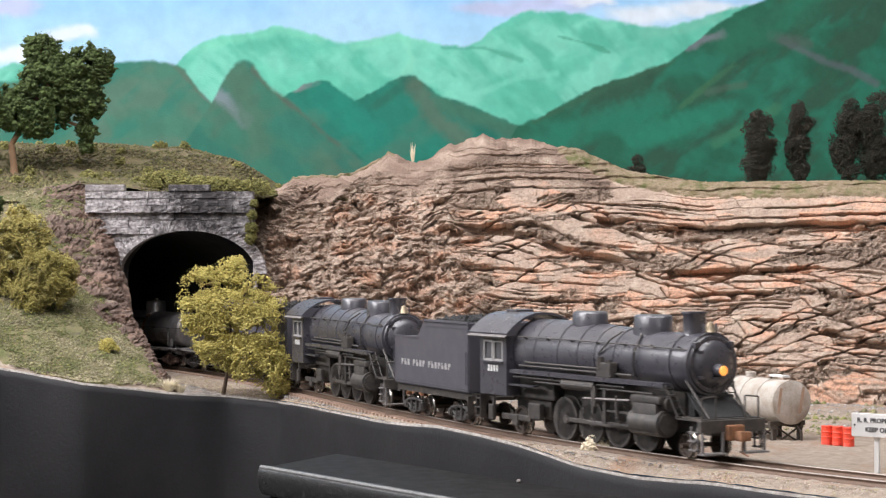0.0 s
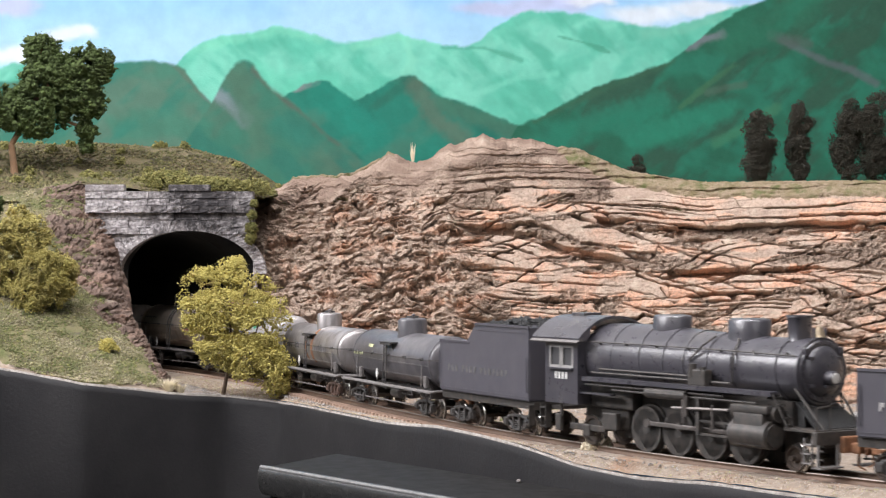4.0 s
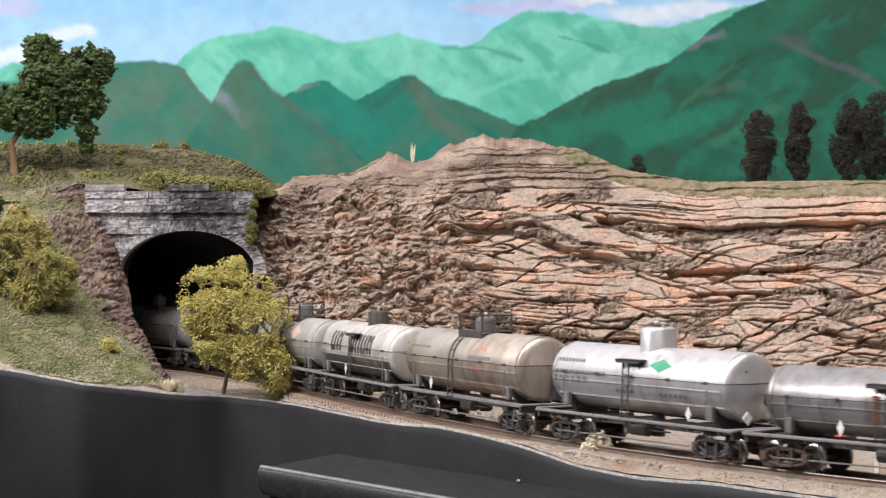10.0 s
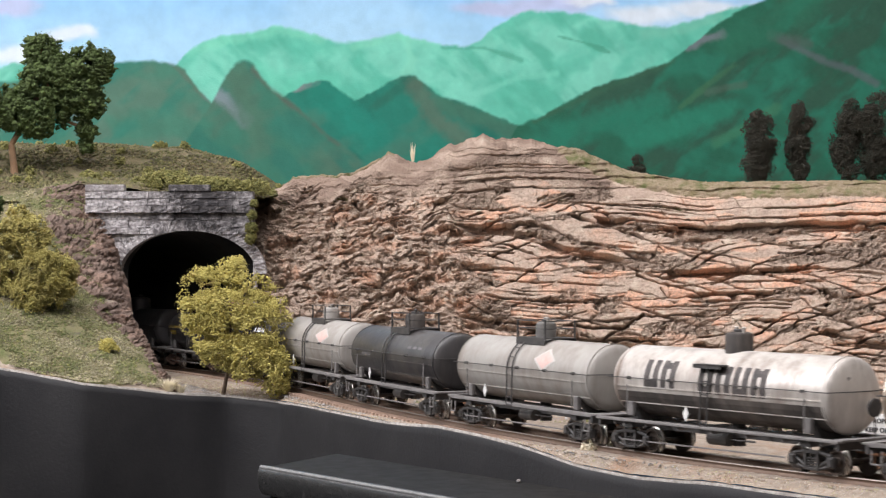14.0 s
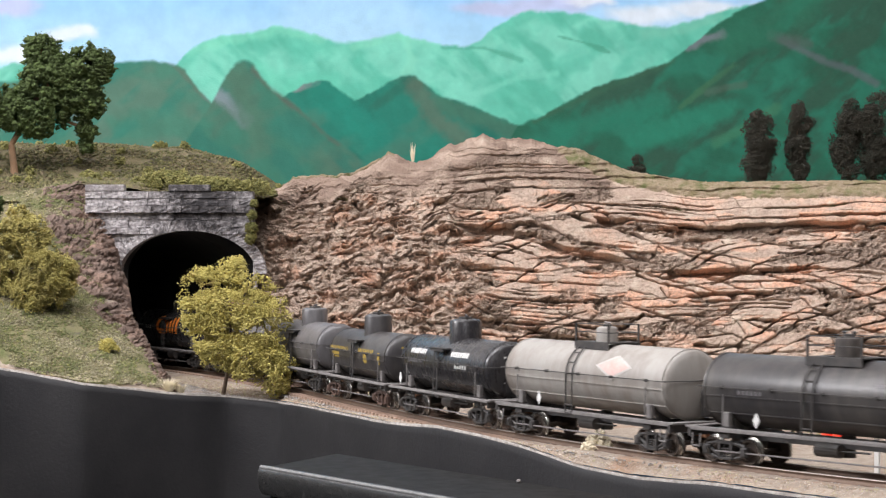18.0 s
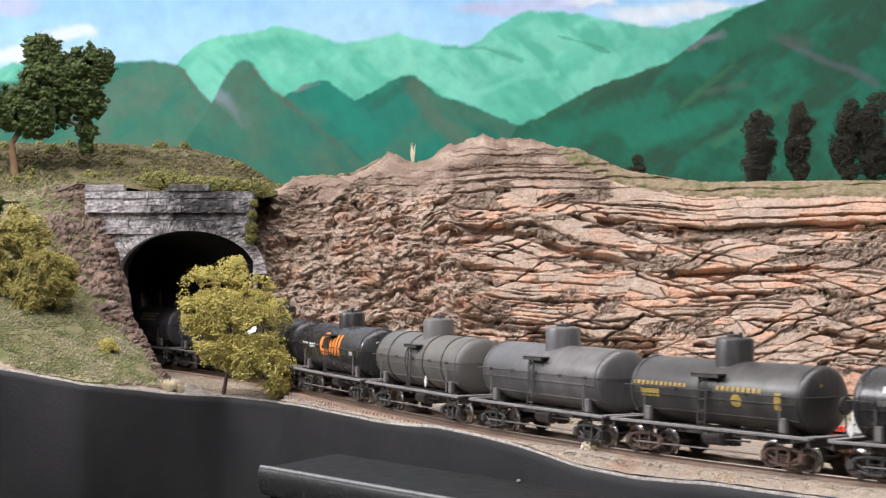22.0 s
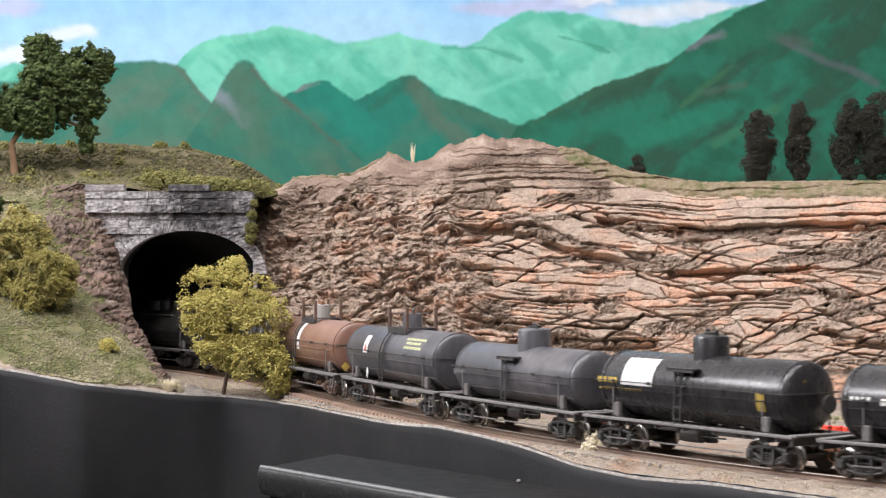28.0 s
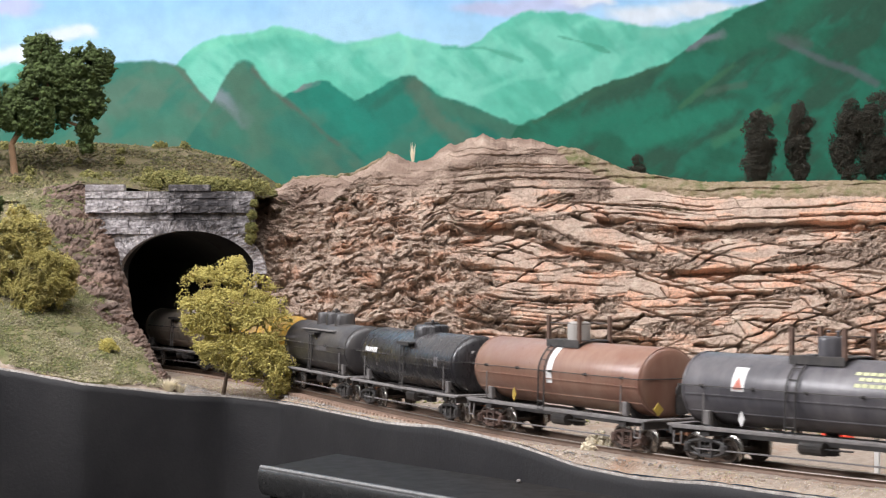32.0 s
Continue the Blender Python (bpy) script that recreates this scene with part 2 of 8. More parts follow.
def cells(x, y, seed=0):
    """Voronoi on arrays: distance to the nearest cell edge, a random number of the cell, offsets to its seed."""
    xi, yi = np.floor(x).astype(int), np.floor(y).astype(int)
    d1, d2 = np.full(x.shape, 9.0), np.full(x.shape, 9.0)
    rid, ox, oy = np.zeros(x.shape), np.zeros(x.shape), np.zeros(x.shape)
    for i in (-1, 0, 1):
        for j in (-1, 0, 1):
            a, b = xi + i, yi + j
            n = (a * 374761393 + b * 668265263 + seed * 974711) & 0x7FFFFFFF
            n = ((n ^ (n >> 13)) * 1274126177) & 0x7FFFFFFF
            r1 = ((n ^ (n >> 16)) & 0xFFFF) / 65535.0
            n2 = ((n ^ (n >> 11)) * 805459861) & 0x7FFFFFFF
            r2 = ((n2 ^ (n2 >> 15)) & 0xFFFF) / 65535.0
            n3 = ((n2 ^ (n2 >> 12)) * 1442695041) & 0x7FFFFFFF
            r3 = ((n3 ^ (n3 >> 14)) & 0xFFFF) / 65535.0
            dx, dy = a + r1 - x, b + r2 - y
            d = np.sqrt(dx * dx + dy * dy)
            near = d < d1
            d2 = np.where(near, d1, np.minimum(d2, d))
            rid, ox, oy = np.where(near, r3, rid), np.where(near, dx, ox), np.where(near, dy, oy)
            d1 = np.where(near, d, d1)
    return d2 - d1, rid, ox, oy


def grid_mesh(name, P, mat, parent=None, tone=None, smooth=True, label=""):
    """A sheet from an array of points (rows, columns, 3)."""
    n, m = P.shape[:2]
    idx = np.arange(n * m).reshape(n, m)
    q = np.stack([idx[:-1, :-1], idx[:-1, 1:], idx[1:, 1:], idx[1:, :-1]], -1).reshape(-1, 4)
    me = bpy.data.meshes.new(name)
    me.vertices.add(n * m)
    me.vertices.foreach_set("co", P.astype(np.float32).ravel())
    me.loops.add(q.size)
    me.loops.foreach_set("vertex_index", q.ravel().astype(np.int32))
    me.polygons.add(len(q))
    me.polygons.foreach_set("loop_start", np.arange(0, q.size, 4, dtype=np.int32))
    me.update(calc_edges=True)
    if tone is not None:
        me.attributes.new("tone", "FLOAT", "POINT").data.foreach_set("value", tone.astype(np.float32).ravel())
    ob = mesh_part(name, me, mat, parent, label)
    if smooth:
        me.shade_smooth()
    return ob


ICO_V = np.array([(1, 0, 0), (-1, 0, 0), (0, 1, 0), (0, -1, 0), (0, 0, 1), (0, 0, -1)], float)     # the small crumb has eight faces
ICO_F = np.array([(0, 2, 4), (2, 1, 4), (1, 3, 4), (3, 0, 4), (2, 0, 5), (1, 2, 5), (3, 1, 5), (0, 3, 5)])
ICO2 = bmesh.new()
bmesh.ops.create_icosphere(ICO2, subdivisions=2, radius=1.0)
ICO2_V = np.array([v.co[:] for v in ICO2.verts])
ICO2.verts.index_update()
ICO2_F = np.array([[v.index for v in f.verts] for f in ICO2.faces])
ICO2.free()


def clumps(name, centres, radii, mat, parent, rs, rough=0.45, fine=False, label="", flat=0.8):
    """Many small uneven clumps as one mesh."""
    V, F = (ICO2_V, ICO2_F) if fine else (ICO_V, ICO_F)
    n = len(centres)
    k = 1 + rough * (rs.rand(n, len(V), 1) - 0.5) * 2
    sc = radii[:, None, None] * (0.75 + 0.5 * rs.rand(n, 1, 3)) * np.array([1, 1, flat])
    P = centres[:, None, :] + V[None] * k * sc
    faces = (F[None] + (np.arange(n) * len(V))[:, None, None]).reshape(-1, 3)
    me = bpy.data.meshes.new(name)
    me.vertices.add(n * len(V))
    me.vertices.foreach_set("co", P.astype(np.float32).ravel())
    me.loops.add(faces.size)
    me.loops.foreach_set("vertex_index", faces.ravel().astype(np.int32))
    me.polygons.add(len(faces))
    me.polygons.foreach_set("loop_start", np.arange(0, faces.size, 3, dtype=np.int32))
    me.update(calc_edges=True)
    return mesh_part(name, me, mat, parent, label)


# ---- the line of the track ----
STEP = 0.0842          # metres that the train runs in its mean second
TH, K1, D0, K2, K3 = 0.3946, 0.04061, 11.5377, 0.0202374, 0.02438
UG = np.linspace(-60, 60, 12001)
AG = np.minimum(TH + K1 * UG + K2 * UG * UG / 2 + K3 * np.maximum(0, -3.6 - UG), math.pi / 2)
DU = UG[1] - UG[0]
XG = np.concatenate([[0], np.cumsum((np.sin(AG[1:]) + np.sin(AG[:-1])) / 2 * DU)])
YG = np.concatenate([[0], np.cumsum((np.cos(AG[1:]) + np.cos(AG[:-1])) / 2 * DU)])
XG, YG = (XG - XG[6000]) * STEP, (D0 - (YG - YG[6000])) * STEP


def on_track(u, side=0.0):
    """Plan point at the run u (in steps), side metres towards the room."""
    a = np.interp(u, UG, AG)
    return np.interp(u, UG, XG) - np.cos(a) * side, np.interp(u, UG, YG) - np.sin(a) * side


def run(t):
    return (t - 16) - 0.000408 * (t - 16) ** 2


def track_pose(u, half):
    """Pose of a vehicle whose bogies stand half metres before and behind u."""
    a, b = on_track(u - half / STEP), on_track(u + half / STEP)
    ang = math.degrees(math.atan2(b[1] - a[1], b[0] - a[0]))
    return pose((a[0] + b[0]) / 2, (a[1] + b[1]) / 2, 0, 0, 0, ang)


# ---- plan of the layout ----
RB = fields(3)
US = np.concatenate([np.linspace(-9, 14, 1200), np.linspace(14.2, 50, 120)])
TX, TY = on_track(US)
EDGE_X = np.array([-3.4, -0.6, -0.264, -0.212, -0.163, -0.130, -0.095, -0.080, -0.065, -0.050, -0.035, -0.019, -0.002, 0.0157, 0.0347, 0.0552, 0.0772, 0.100, 0.124, 0.150])
EDGE_Y = np.array([1.10, 1.13, 1.180, 1.165, 1.182, 1.190, 1.167, 1.150, 1.150, 1.150, 1.150, 1.150, 1.150, 1.150, 1.150, 1.150, 1.150, 1.150, 1.150, 1.150])
EDGE_Z = np.array([0.03, 0.025, 0.010, 0.002, -0.005, -0.007, -0.0088, -0.0078, -0.0071, -0.0065, -0.0061, -0.0050, -0.0026, -0.0031, -0.0048, -0.0090, -0.0095, -0.0072, -0.0074, -0.0072])
CLEAR_U = np.linspace(-2.9, 6.0, 300)
CLEAR_X, CLEAR_Y = on_track(CLEAR_U, np.interp(CLEAR_U, [-2.9, 2.6, 3.0, 4.0, 6.0], [0.0205, 0.0205, 0.0235, 0.0245, 0.033]))


def edge_y(x):
    x = np.asarray(x, float)
    clear = np.where((x > CLEAR_X[0]) & (x < CLEAR_X[-1]), np.interp(x, CLEAR_X, CLEAR_Y), 9.0)
    right = np.interp(x, TX, TY) - 0.040
    return np.minimum(clear, np.where(x < CLEAR_X[-1], np.interp(x, EDGE_X, EDGE_Y), right))


def edge_z(x):
    return np.interp(x, EDGE_X, EDGE_Z)


def smooth(a, b, x):
    t = np.clip((x - a) / (b - a), 0, 1)
    return t * t * (3 - 2 * t)


def track_distance(x, y):
    """Distance to the line of the track, on arrays of points."""
    best = np.full(x.shape, 9.0)
    for i in range(0, len(TX), 6):
        best = np.minimum(best, (x - TX[i]) ** 2 + (y - TY[i]) ** 2)
    return np.sqrt(best)


BACK = 1.95            # the painted wall
PORTAL_Y = 1.357
PX0, PX1 = -0.2215, -0.1280   # the jambs of the tunnel mouth
SPRING, CROWN = 0.066, 0.0955


def bank_height(x, y):
    t = (y - 1.19) / (PORTAL_Y - 1.19)
    bx = -0.155 - 0.064 * np.clip(t, -0.5, 1.2)
    q = bx - x
    h = -0.006 + 0.058 * np.clip(t, 0, 1.3) + np.maximum(q, 0) * np.clip(0.13 + 0.42 * t, 0.05, 0.6)
    h = np.minimum(h, 0.075)
    rise = smooth(1.300, 1.378, y + 0.25 * (x + 0.219)) * (0.026 + np.clip(q * 1.5, 0.0, 0.030))
    return h + rise, smooth(-0.004, 0.010, q) * (1 - smooth(1.376, 1.382, y))


def ground_height(x, y, d):
    z = -0.0078 + 0.0026 * fbm(x * 60, y * 60, 4) - 0.0013
    near = smooth(0.94, 0.84, y)
    bed = -0.0037 + 0.0010 * near - 0.0046 * smooth(0.0165 + 0.010 * near, 0.033 + 0.006 * near, d)
    z = np.where(d < 0.034, bed + 0.0004 * vnoise(x * 900, y * 900, 8), z)
    hb, w = bank_height(x, y)
    z = z * (1 - w) + np.maximum(hb, z) * w
    ey = edge_y(x)
    f = smooth(0.03 - 0.020 * smooth(0.98, 0.86, y), 0.0, y - ey)
    return z * (1 - f) + np.maximum(edge_z(x), np.minimum(z, edge_z(x) + 0.002)) * f


def sheet(name, xs, vs, mat, label, last=None):
    X = np.repeat(xs[None], len(vs), 0)
    e = edge_y(X)
    Y = e + (last - e) * vs[:, None]
    Z = ground_height(X, Y, track_distance(X, Y))
    Z += 0.0007 * (vnoise(X * 420, Y * 420, 3) - 0.5)
    ob = grid_mesh(name, np.stack([X, Y, Z], -1), mat)
    return tagged(ob, label, "ground", kind="structure")


vv = np.concatenate([np.linspace(0, 0.32, 190), np.linspace(0.325, 1, 40)])
sheet("ground", np.linspace(-0.36, 0.36, 340), vv, MAT["soil"], "sandy soil and gravel ground of the model layout", BACK)
sheet("ground_beyond_view", np.linspace(-3.4, -0.36, 60), np.linspace(0, 1, 40), MAT["soil"], "sandy ground of the layout beyond the view", BACK)
sheet("ground_beyond_view", np.linspace(0.36, 3.3, 80), np.linspace(0, 1, 40), MAT["soil"], "sandy ground of the layout beyond the view", BACK)

# the black fascia along the front
fx = np.concatenate([np.linspace(-3.4, -0.4, 20)[:-1], np.linspace(-0.4, 0.4, 160), np.linspace(0.4, 3.3, 50)[1:]])
wob = 0.0012 * (fbm(fx * 40, fx * 0, 5) - 0.5)
fz = edge_z(fx) + 0.0006 + wob
fy = edge_y(fx)
rows = []
for dy, z in ((0.0035, fz - 0.004), (0.0030, fz), (0.0005, fz + 0.0004), (-0.0012, fz - 0.0008), (-0.0015, fz - 0.004), (-0.0015, np.full_like(fz, -0.32)), (0.003, np.full_like(fz, -0.32))):
    rows.append(np.stack([fx, fy + dy, z], -1))
fascia = tagged(grid_mesh("fascia", np.array(rows), MAT["fascia"]), "black painted hardboard fascia along the layout edge", "fascia", kind="structure")
lip = np.array([np.stack([fx, fy + dy, fz + dz], -1) for dy, dz in ((-0.0004, -0.0006), (0.0000, 0.0008), (0.0010, 0.0011), (0.0026, 0.0004), (0.0036, -0.002))])
grid_mesh("plaster_lip", lip, MAT["edge"], fascia)


# ---- rock cliff ----
BASE_X = np.array([-0.150, -0.126, -0.068, 0.006, 0.110, 0.174, 0.253, 0.50, 0.9, 3.4])
BASE_Y = np.array([1.366, 1.352, 1.300, 1.262, 1.222, 1.182, 1.135, 0.98, 0.90, 0.90])
CREST_X = np.array([-0.150, -0.130, -0.107, -0.075, -0.058, -0.038, -0.018, 0.006, 0.027, 0.060, 0.087, 0.120, 0.168, 0.25, 0.32, 0.6, 3.4])
CREST_Z = np.array([0.120, 0.128, 0.142, 0.140, 0.146, 0.156, 0.149, 0.161, 0.165, 0.164, 0.156, 0.142, 0.134, 0.133, 0.131, 0.12, 0.12])


def wash():
    """Brown wash over the rock where its tone runs below nought."""
    nt = MAT["rock"].node_tree
    b = nt.nodes["Principled BSDF"]
    was = b.inputs["Base Color"].links[0].from_socket
    at = nt.nodes.new("ShaderNodeAttribute")
    at.attribute_name = "tone"
    r = nt.nodes.new("ShaderNodeMapRange")
    r.inputs["From Min"].default_value, r.inputs["From Max"].default_value = 0.10, -0.70
    mx = nt.nodes.new("ShaderNodeMix")
    mx.data_type = "RGBA"
    mx.inputs[7].default_value = (0.27, 0.19, 0.145, 1)
    nt.links.new(at.outputs["Fac"], r.inputs["Value"])
    nt.links.new(r.outputs["Result"], mx.inputs[0])
    nt.links.new(was, mx.inputs[6])
    nt.links.new(mx.outputs[2], b.inputs["Base Color"])


wash()


def facets(x, z, seed, jag=1.0):
    """Broken faces: height of a cell's flat tilted face, distance to its edge, a random number of the cell."""
    e, r, ox, oz = cells(x, z, seed)
    tx, tz = (r * 17.31) % 1 - 0.5, (r * 41.77) % 1 - 0.35
    return r + jag * (ox * tx + oz * tz) * 1.6, e, r


def groove(e, mm, wide):
    """A sharp crack, 1 at its bottom; e in cell units of the given size."""
    return 1 - smooth(0.25 * wide, wide, e * mm)


def beds(f, period):
    """Beds of uneven thickness: number of the bed, the share of it from its foot, millimetres to its foot and to its top."""
    g = f / period
    g = g + 0.30 * np.sin(g * 2.4) + 0.16 * np.sin(g * 5.3 + 1.7)
    k = np.floor(g)
    u = g - k
    return k.astype(int), u, u * period, (1 - u) * period


def chance(*ks):
    """A random number, 0 to 1, for each set of whole numbers."""
    n = np.zeros(ks[0].shape, int)
    for i, k in enumerate(ks):
        n = (n * 31 + k * (374761393 + 2 * 668265263 * i)) & 0x7FFFFFFF
        n = ((n ^ (n >> 13)) * 1274126177) & 0x7FFFFFFF
    return ((n ^ (n >> 16)) & 0xFFFF) / 65535.0


def cliff(xs, vs, name, label, turf=False):
    X = np.repeat(xs[None], len(vs), 0)
    V = np.repeat(vs[:, None], len(xs), 1)
    by, cz = np.interp(X, BASE_X, BASE_Y), np.interp(X, CREST_X, CREST_Z) + 0.0035 - 0.0025 * smooth(0.09, 0.15, X)
    vf = np.minimum(V, 1.0)
    back = np.maximum(V - 1.0, 0)
    Z = -0.014 + (cz + 0.004) * (1 - (1 - vf) ** 1.25) - 0.12 * back ** 1.5
    Y = by + 0.085 * vf ** 1.6 + 0.22 * back
    sx, sz = X * 1000, Z * 1000 + 0.10 * Y * 1000
    lump = smooth(0.040, -0.005, X + 0.05 * (fbm(X * 22, Z * 22, 20) - 0.5))          # the rugged part beside the portal
    grit = fields(48).rand(*X.shape) - 0.5
    fine = fbm(sx / 2.6, sz / 1.7, 34, 3)
    crumb = fbm(sx / 1.9, sz / 1.5, 48, 2)
    jz = 2.0 * (fbm(sx / 4.5, sz / 2.4, 15, 3) - 0.45)
    # long lens-shaped slabs: beds that cross at low angles
    swell = 17 * (fbm(sx / 95, sz / 60, 12, 3) - 0.45)
    upper = smooth(0.62, 0.78, V + 0.12 * (fbm(sx / 40, sz / 30, 44) - 0.47))
    curl = 11 * (fbm(sx / 36, sz / 20, 16, 3) - 0.45)
    kA, uA, fA, tA = beds(sz + 0.035 * sx + swell + 0.5 * curl + jz, 9.0)
    kB, uB, fB, tB = beds(sz - 0.42 * sx + 1.3 * swell + 1.2 * curl + jz, 12.5)
    kC, uC, fC, tC = beds(sz + 0.40 * sx + 0.7 * swell + 11 * (fbm(sx / 44 + 9, sz / 24, 17, 3) - 0.45) - jz, 14.5)
    kD, uD, fD, tD = beds(sz + 0.060 * sx + 1.1 * swell + 0.6 * jz, 4.2)
    mA = (fbm(sx / 62 + 2, sz / 14, 38, 3) > 0.42) | (upper > 0.4)
    mB = (fbm(sx / 50, sz / 22, 39, 3) > 0.38) & (upper < 0.6)
    mC = (fbm(sx / 52 + 4, sz / 24 + 7, 40, 3) > 0.395) & (upper < 0.6)
    mD = fbm(sx / 48 + 7, sz / 13, 45, 3) + 0.05 * upper > 0.475
    kV, uV, fV, tV = beds(sx + 0.55 * sz + 16 * (fbm(sx / 30, sz / 30, 18) - 0.45) + 53 * chance(kA, kA * 0 + 5), 62.0)
    cell = (kA * mA, kB * mB, kC * mC, kD * mD, kV)
    r1, r2, r3 = chance(*cell), chance(*cell[::-1]), chance(*cell, kA * 0 + 3)
    gap = np.where(mA, np.minimum(fA, tA), 9.0)
    for m, f, t in ((mB, fB, tB), (mC, fC, tC)):
        gap = np.where(m, np.minimum(gap, np.minimum(f, t)), gap)
    thin = np.where(mD, np.minimum(fD, tD), 9.0)
    wide = 0.34 + 1.30 * smooth(0.34, 0.60, fbm(sx / 24, sz / 7, 46, 3))
    wide = wide * (1 - 0.45 * smooth(0.46, 0.26, V) * smooth(0.08, 0.17, X))
    slab = 1.2 * r1 + mA * 1.0 * (0.55 - uA) + mB * 1.4 * (0.55 - uB) + mC * 1.3 * (0.55 - uC) + (r2 - 0.5) * (sx - np.round(sx / 40) * 40) * 0.05
    slab = slab - 1.6 * np.exp(-gap / 0.8) - 12.0 * smooth(wide, 0.40 * wide, gap) * smooth(0.22, 0.50, wide)
    slab = slab + mD * (1.2 * chance(kD, kV) + 0.9 * (0.5 - uD)) - 4.2 * smooth(0.62, 0.20, thin) * smooth(0.40, 0.52, fbm(sx / 18, sz / 6, 47))
    slab = slab - 4.0 * smooth(0.9, 0.3, np.minimum(fV, tV)) * (r3 > 0.55)
    loose = smooth(0.555, 0.59, fbm(sx / 26, sz / 7, 53, 4) + 0.05 * smooth(2.5, 0.5, gap))                # crumbled beds
    torn = smooth(0.55, 0.68, fbm(sx / 6, sz / 4, 57, 3))
    slab = slab * (1 - 0.35 * loose) + loose * (5.0 * (crumb - 0.43) + 1.8 * grit - 0.6 - 6.0 * torn)
    slab = slab + 1.9 * fine + 0.85 * grit + 2.6 * (fbm(sx / 22, sz / 12, 36, 3) - 0.45)
    # torn ledges, blocks and hollows
    bx, bz = 11 * (fbm(sx / 14, sz / 11, 51, 4) - 0.47), 11 * (fbm(sx / 14, sz / 10, 52, 4) - 0.47)
    mx, mz = sx + 1.7 * bx, sz + 0.06 * sx + 1.4 * bz
    k1, f1, q1 = facets(mx / 36, mz / 20, 23)
    kE, uE, fE, tE = beds(mz + 0.10 * mx * np.sin(sx / 50) + 1.3 * jz, 6.4)
    kF, uF, fF, tF = beds(mz - 0.42 * mx + 0.8 * bx - jz, 10.5)
    kG, uG, fG, tG = beds(mx + 0.5 * mz + 23 * chance(kE, kE * 0 + 8) + 2 * jz, 17.0)
    kH, uH, fH, tH = beds(mz + 0.30 * mx - 0.9 * bx + jz, 3.6)
    mF = fbm(sx / 26, sz / 18, 54, 3) > 0.43
    mH = fbm(sx / 19 + 3, sz / 12, 55, 3) > 0.45
    block = (kE, kF * mF, kG, kH * mH)
    q2, q3 = chance(*block), chance(*block[::-1])
    calm = smooth(0.64, 0.80, V + 0.30 * (fbm(sx / 22, sz / 22, 53) - 0.5)) * smooth(-0.065, -0.035, X)
    pit = smooth(0.56, 0.68, fbm(sx / 9.5 + 2, sz / 6.0, 58, 4))
    rift = np.minimum(np.minimum(fE, tE), np.where(mF, np.minimum(fF, tF), 9.0))
    tear = 0.2 + 1.5 * smooth(0.36, 0.58, fbm(sx / 13, sz / 6, 59, 3))
    rug = 6.5 * k1 - 3.0 * groove(f1, 20, 1.6) + 4.6 * facets(mx / 14, mz / 7.5, 24, 1.8)[0] + 3.0 * facets((sx + 0.6 * bx) / 6.2, (sz + 0.6 * bz) / 3.6, 25, 1.9)[0]
    rug = rug + 1.8 * q2 + 1.2 * (0.55 - uE) + mF * 1.6 * (0.5 - uF) - mH * 1.8 * smooth(0.65, 0.2, np.minimum(fH, tH))
    rug = rug - 5.0 * smooth(tear, 0.35 * tear, rift) * smooth(0.25, 0.6, tear) - 2.5 * smooth(0.9, 0.3, np.minimum(fG, tG)) * (q3 > 0.5)
    rug = rug - 6.0 * pit + 2.0 * (crumb - 0.45) + 1.6 * fine + 2.0 * grit
    rug = 0.70 * rug + 2.2
    rug = rug * (1 - 0.62 * calm) - calm * (6.0 * smooth(0.9, 0.3, gap) * (r1 > 0.45) - 1.5)
    crest = smooth(0.70, 0.90, V) * smooth(0.14, 0.08, X) * smooth(-0.075, -0.040, X)
    slab, rug = [d_ * (1 - 0.45 * crest) + crest * (2.6 * grit + 4.5 * (crumb - 0.44) + 4.0 * (fbm(sx / 10, sz / 6, 61, 3) - 0.44)) for d_ in (slab, rug)]
    disp = slab * (1 - lump) + rug * lump + 9 * (fbm(sx / 60, sz / 45, 35) - 0.45)
    seam = loose
    top = smooth(0.07, 0.12, X)
    fade = 1 - 0.80 * smooth(0.74 + 0.04 * top + 0.11 * smooth(-0.03, -0.06, X), 0.93 - 0.03 * top + 0.04 * smooth(-0.03, -0.06, X), V + 0.10 * (fbm(sx / 25, sz / 25, 62) - 0.45))
    d = (disp - 5.5 + 7.0 * smooth(-0.100, -0.126, X)) * 0.001 * fade
    Y = Y - d * 0.95
    Z = Z + 0.0075 * (fbm(sx / 9, sx * 0 + 3, 49, 4) - 0.47) * smooth(0.80, 1.0, V) * smooth(0.11, 0.07, X)
    Z = Z + d * 0.20 * (vf < 0.98)
    orange = smooth(0.50, 0.95, r2) * (1 - loose)
    tone = np.clip(0.34 + 0.45 * orange * (1 - lump) + 0.30 * (q2 - 0.4) * lump + 1.5 * (fbm(sx / 17, sz / 8, 41) - 0.47) - 0.22 * loose * (1 - lump) - 0.4 * smooth(0.88, 1.0, V) * (X > 0.05)
                   - lump * (0.12 * smooth(-0.045, -0.125, X) + 0.12 * smooth(0.40, 0.58, fbm(sx / 13 + 3, sz / 9, 42))) * (1 - 0.7 * calm)
                   - 0.95 * smooth(0.64, 0.93, V + 0.30 * (fbm(sx / 14, sz / 12, 43) - 0.47)) * smooth(-0.14, -0.10, X) * smooth(0.16, 0.09, X), -0.7, 1)
    ob = grid_mesh(name, np.stack([X, Y, Z], -1), MAT["rock"], tone=tone, smooth=False)
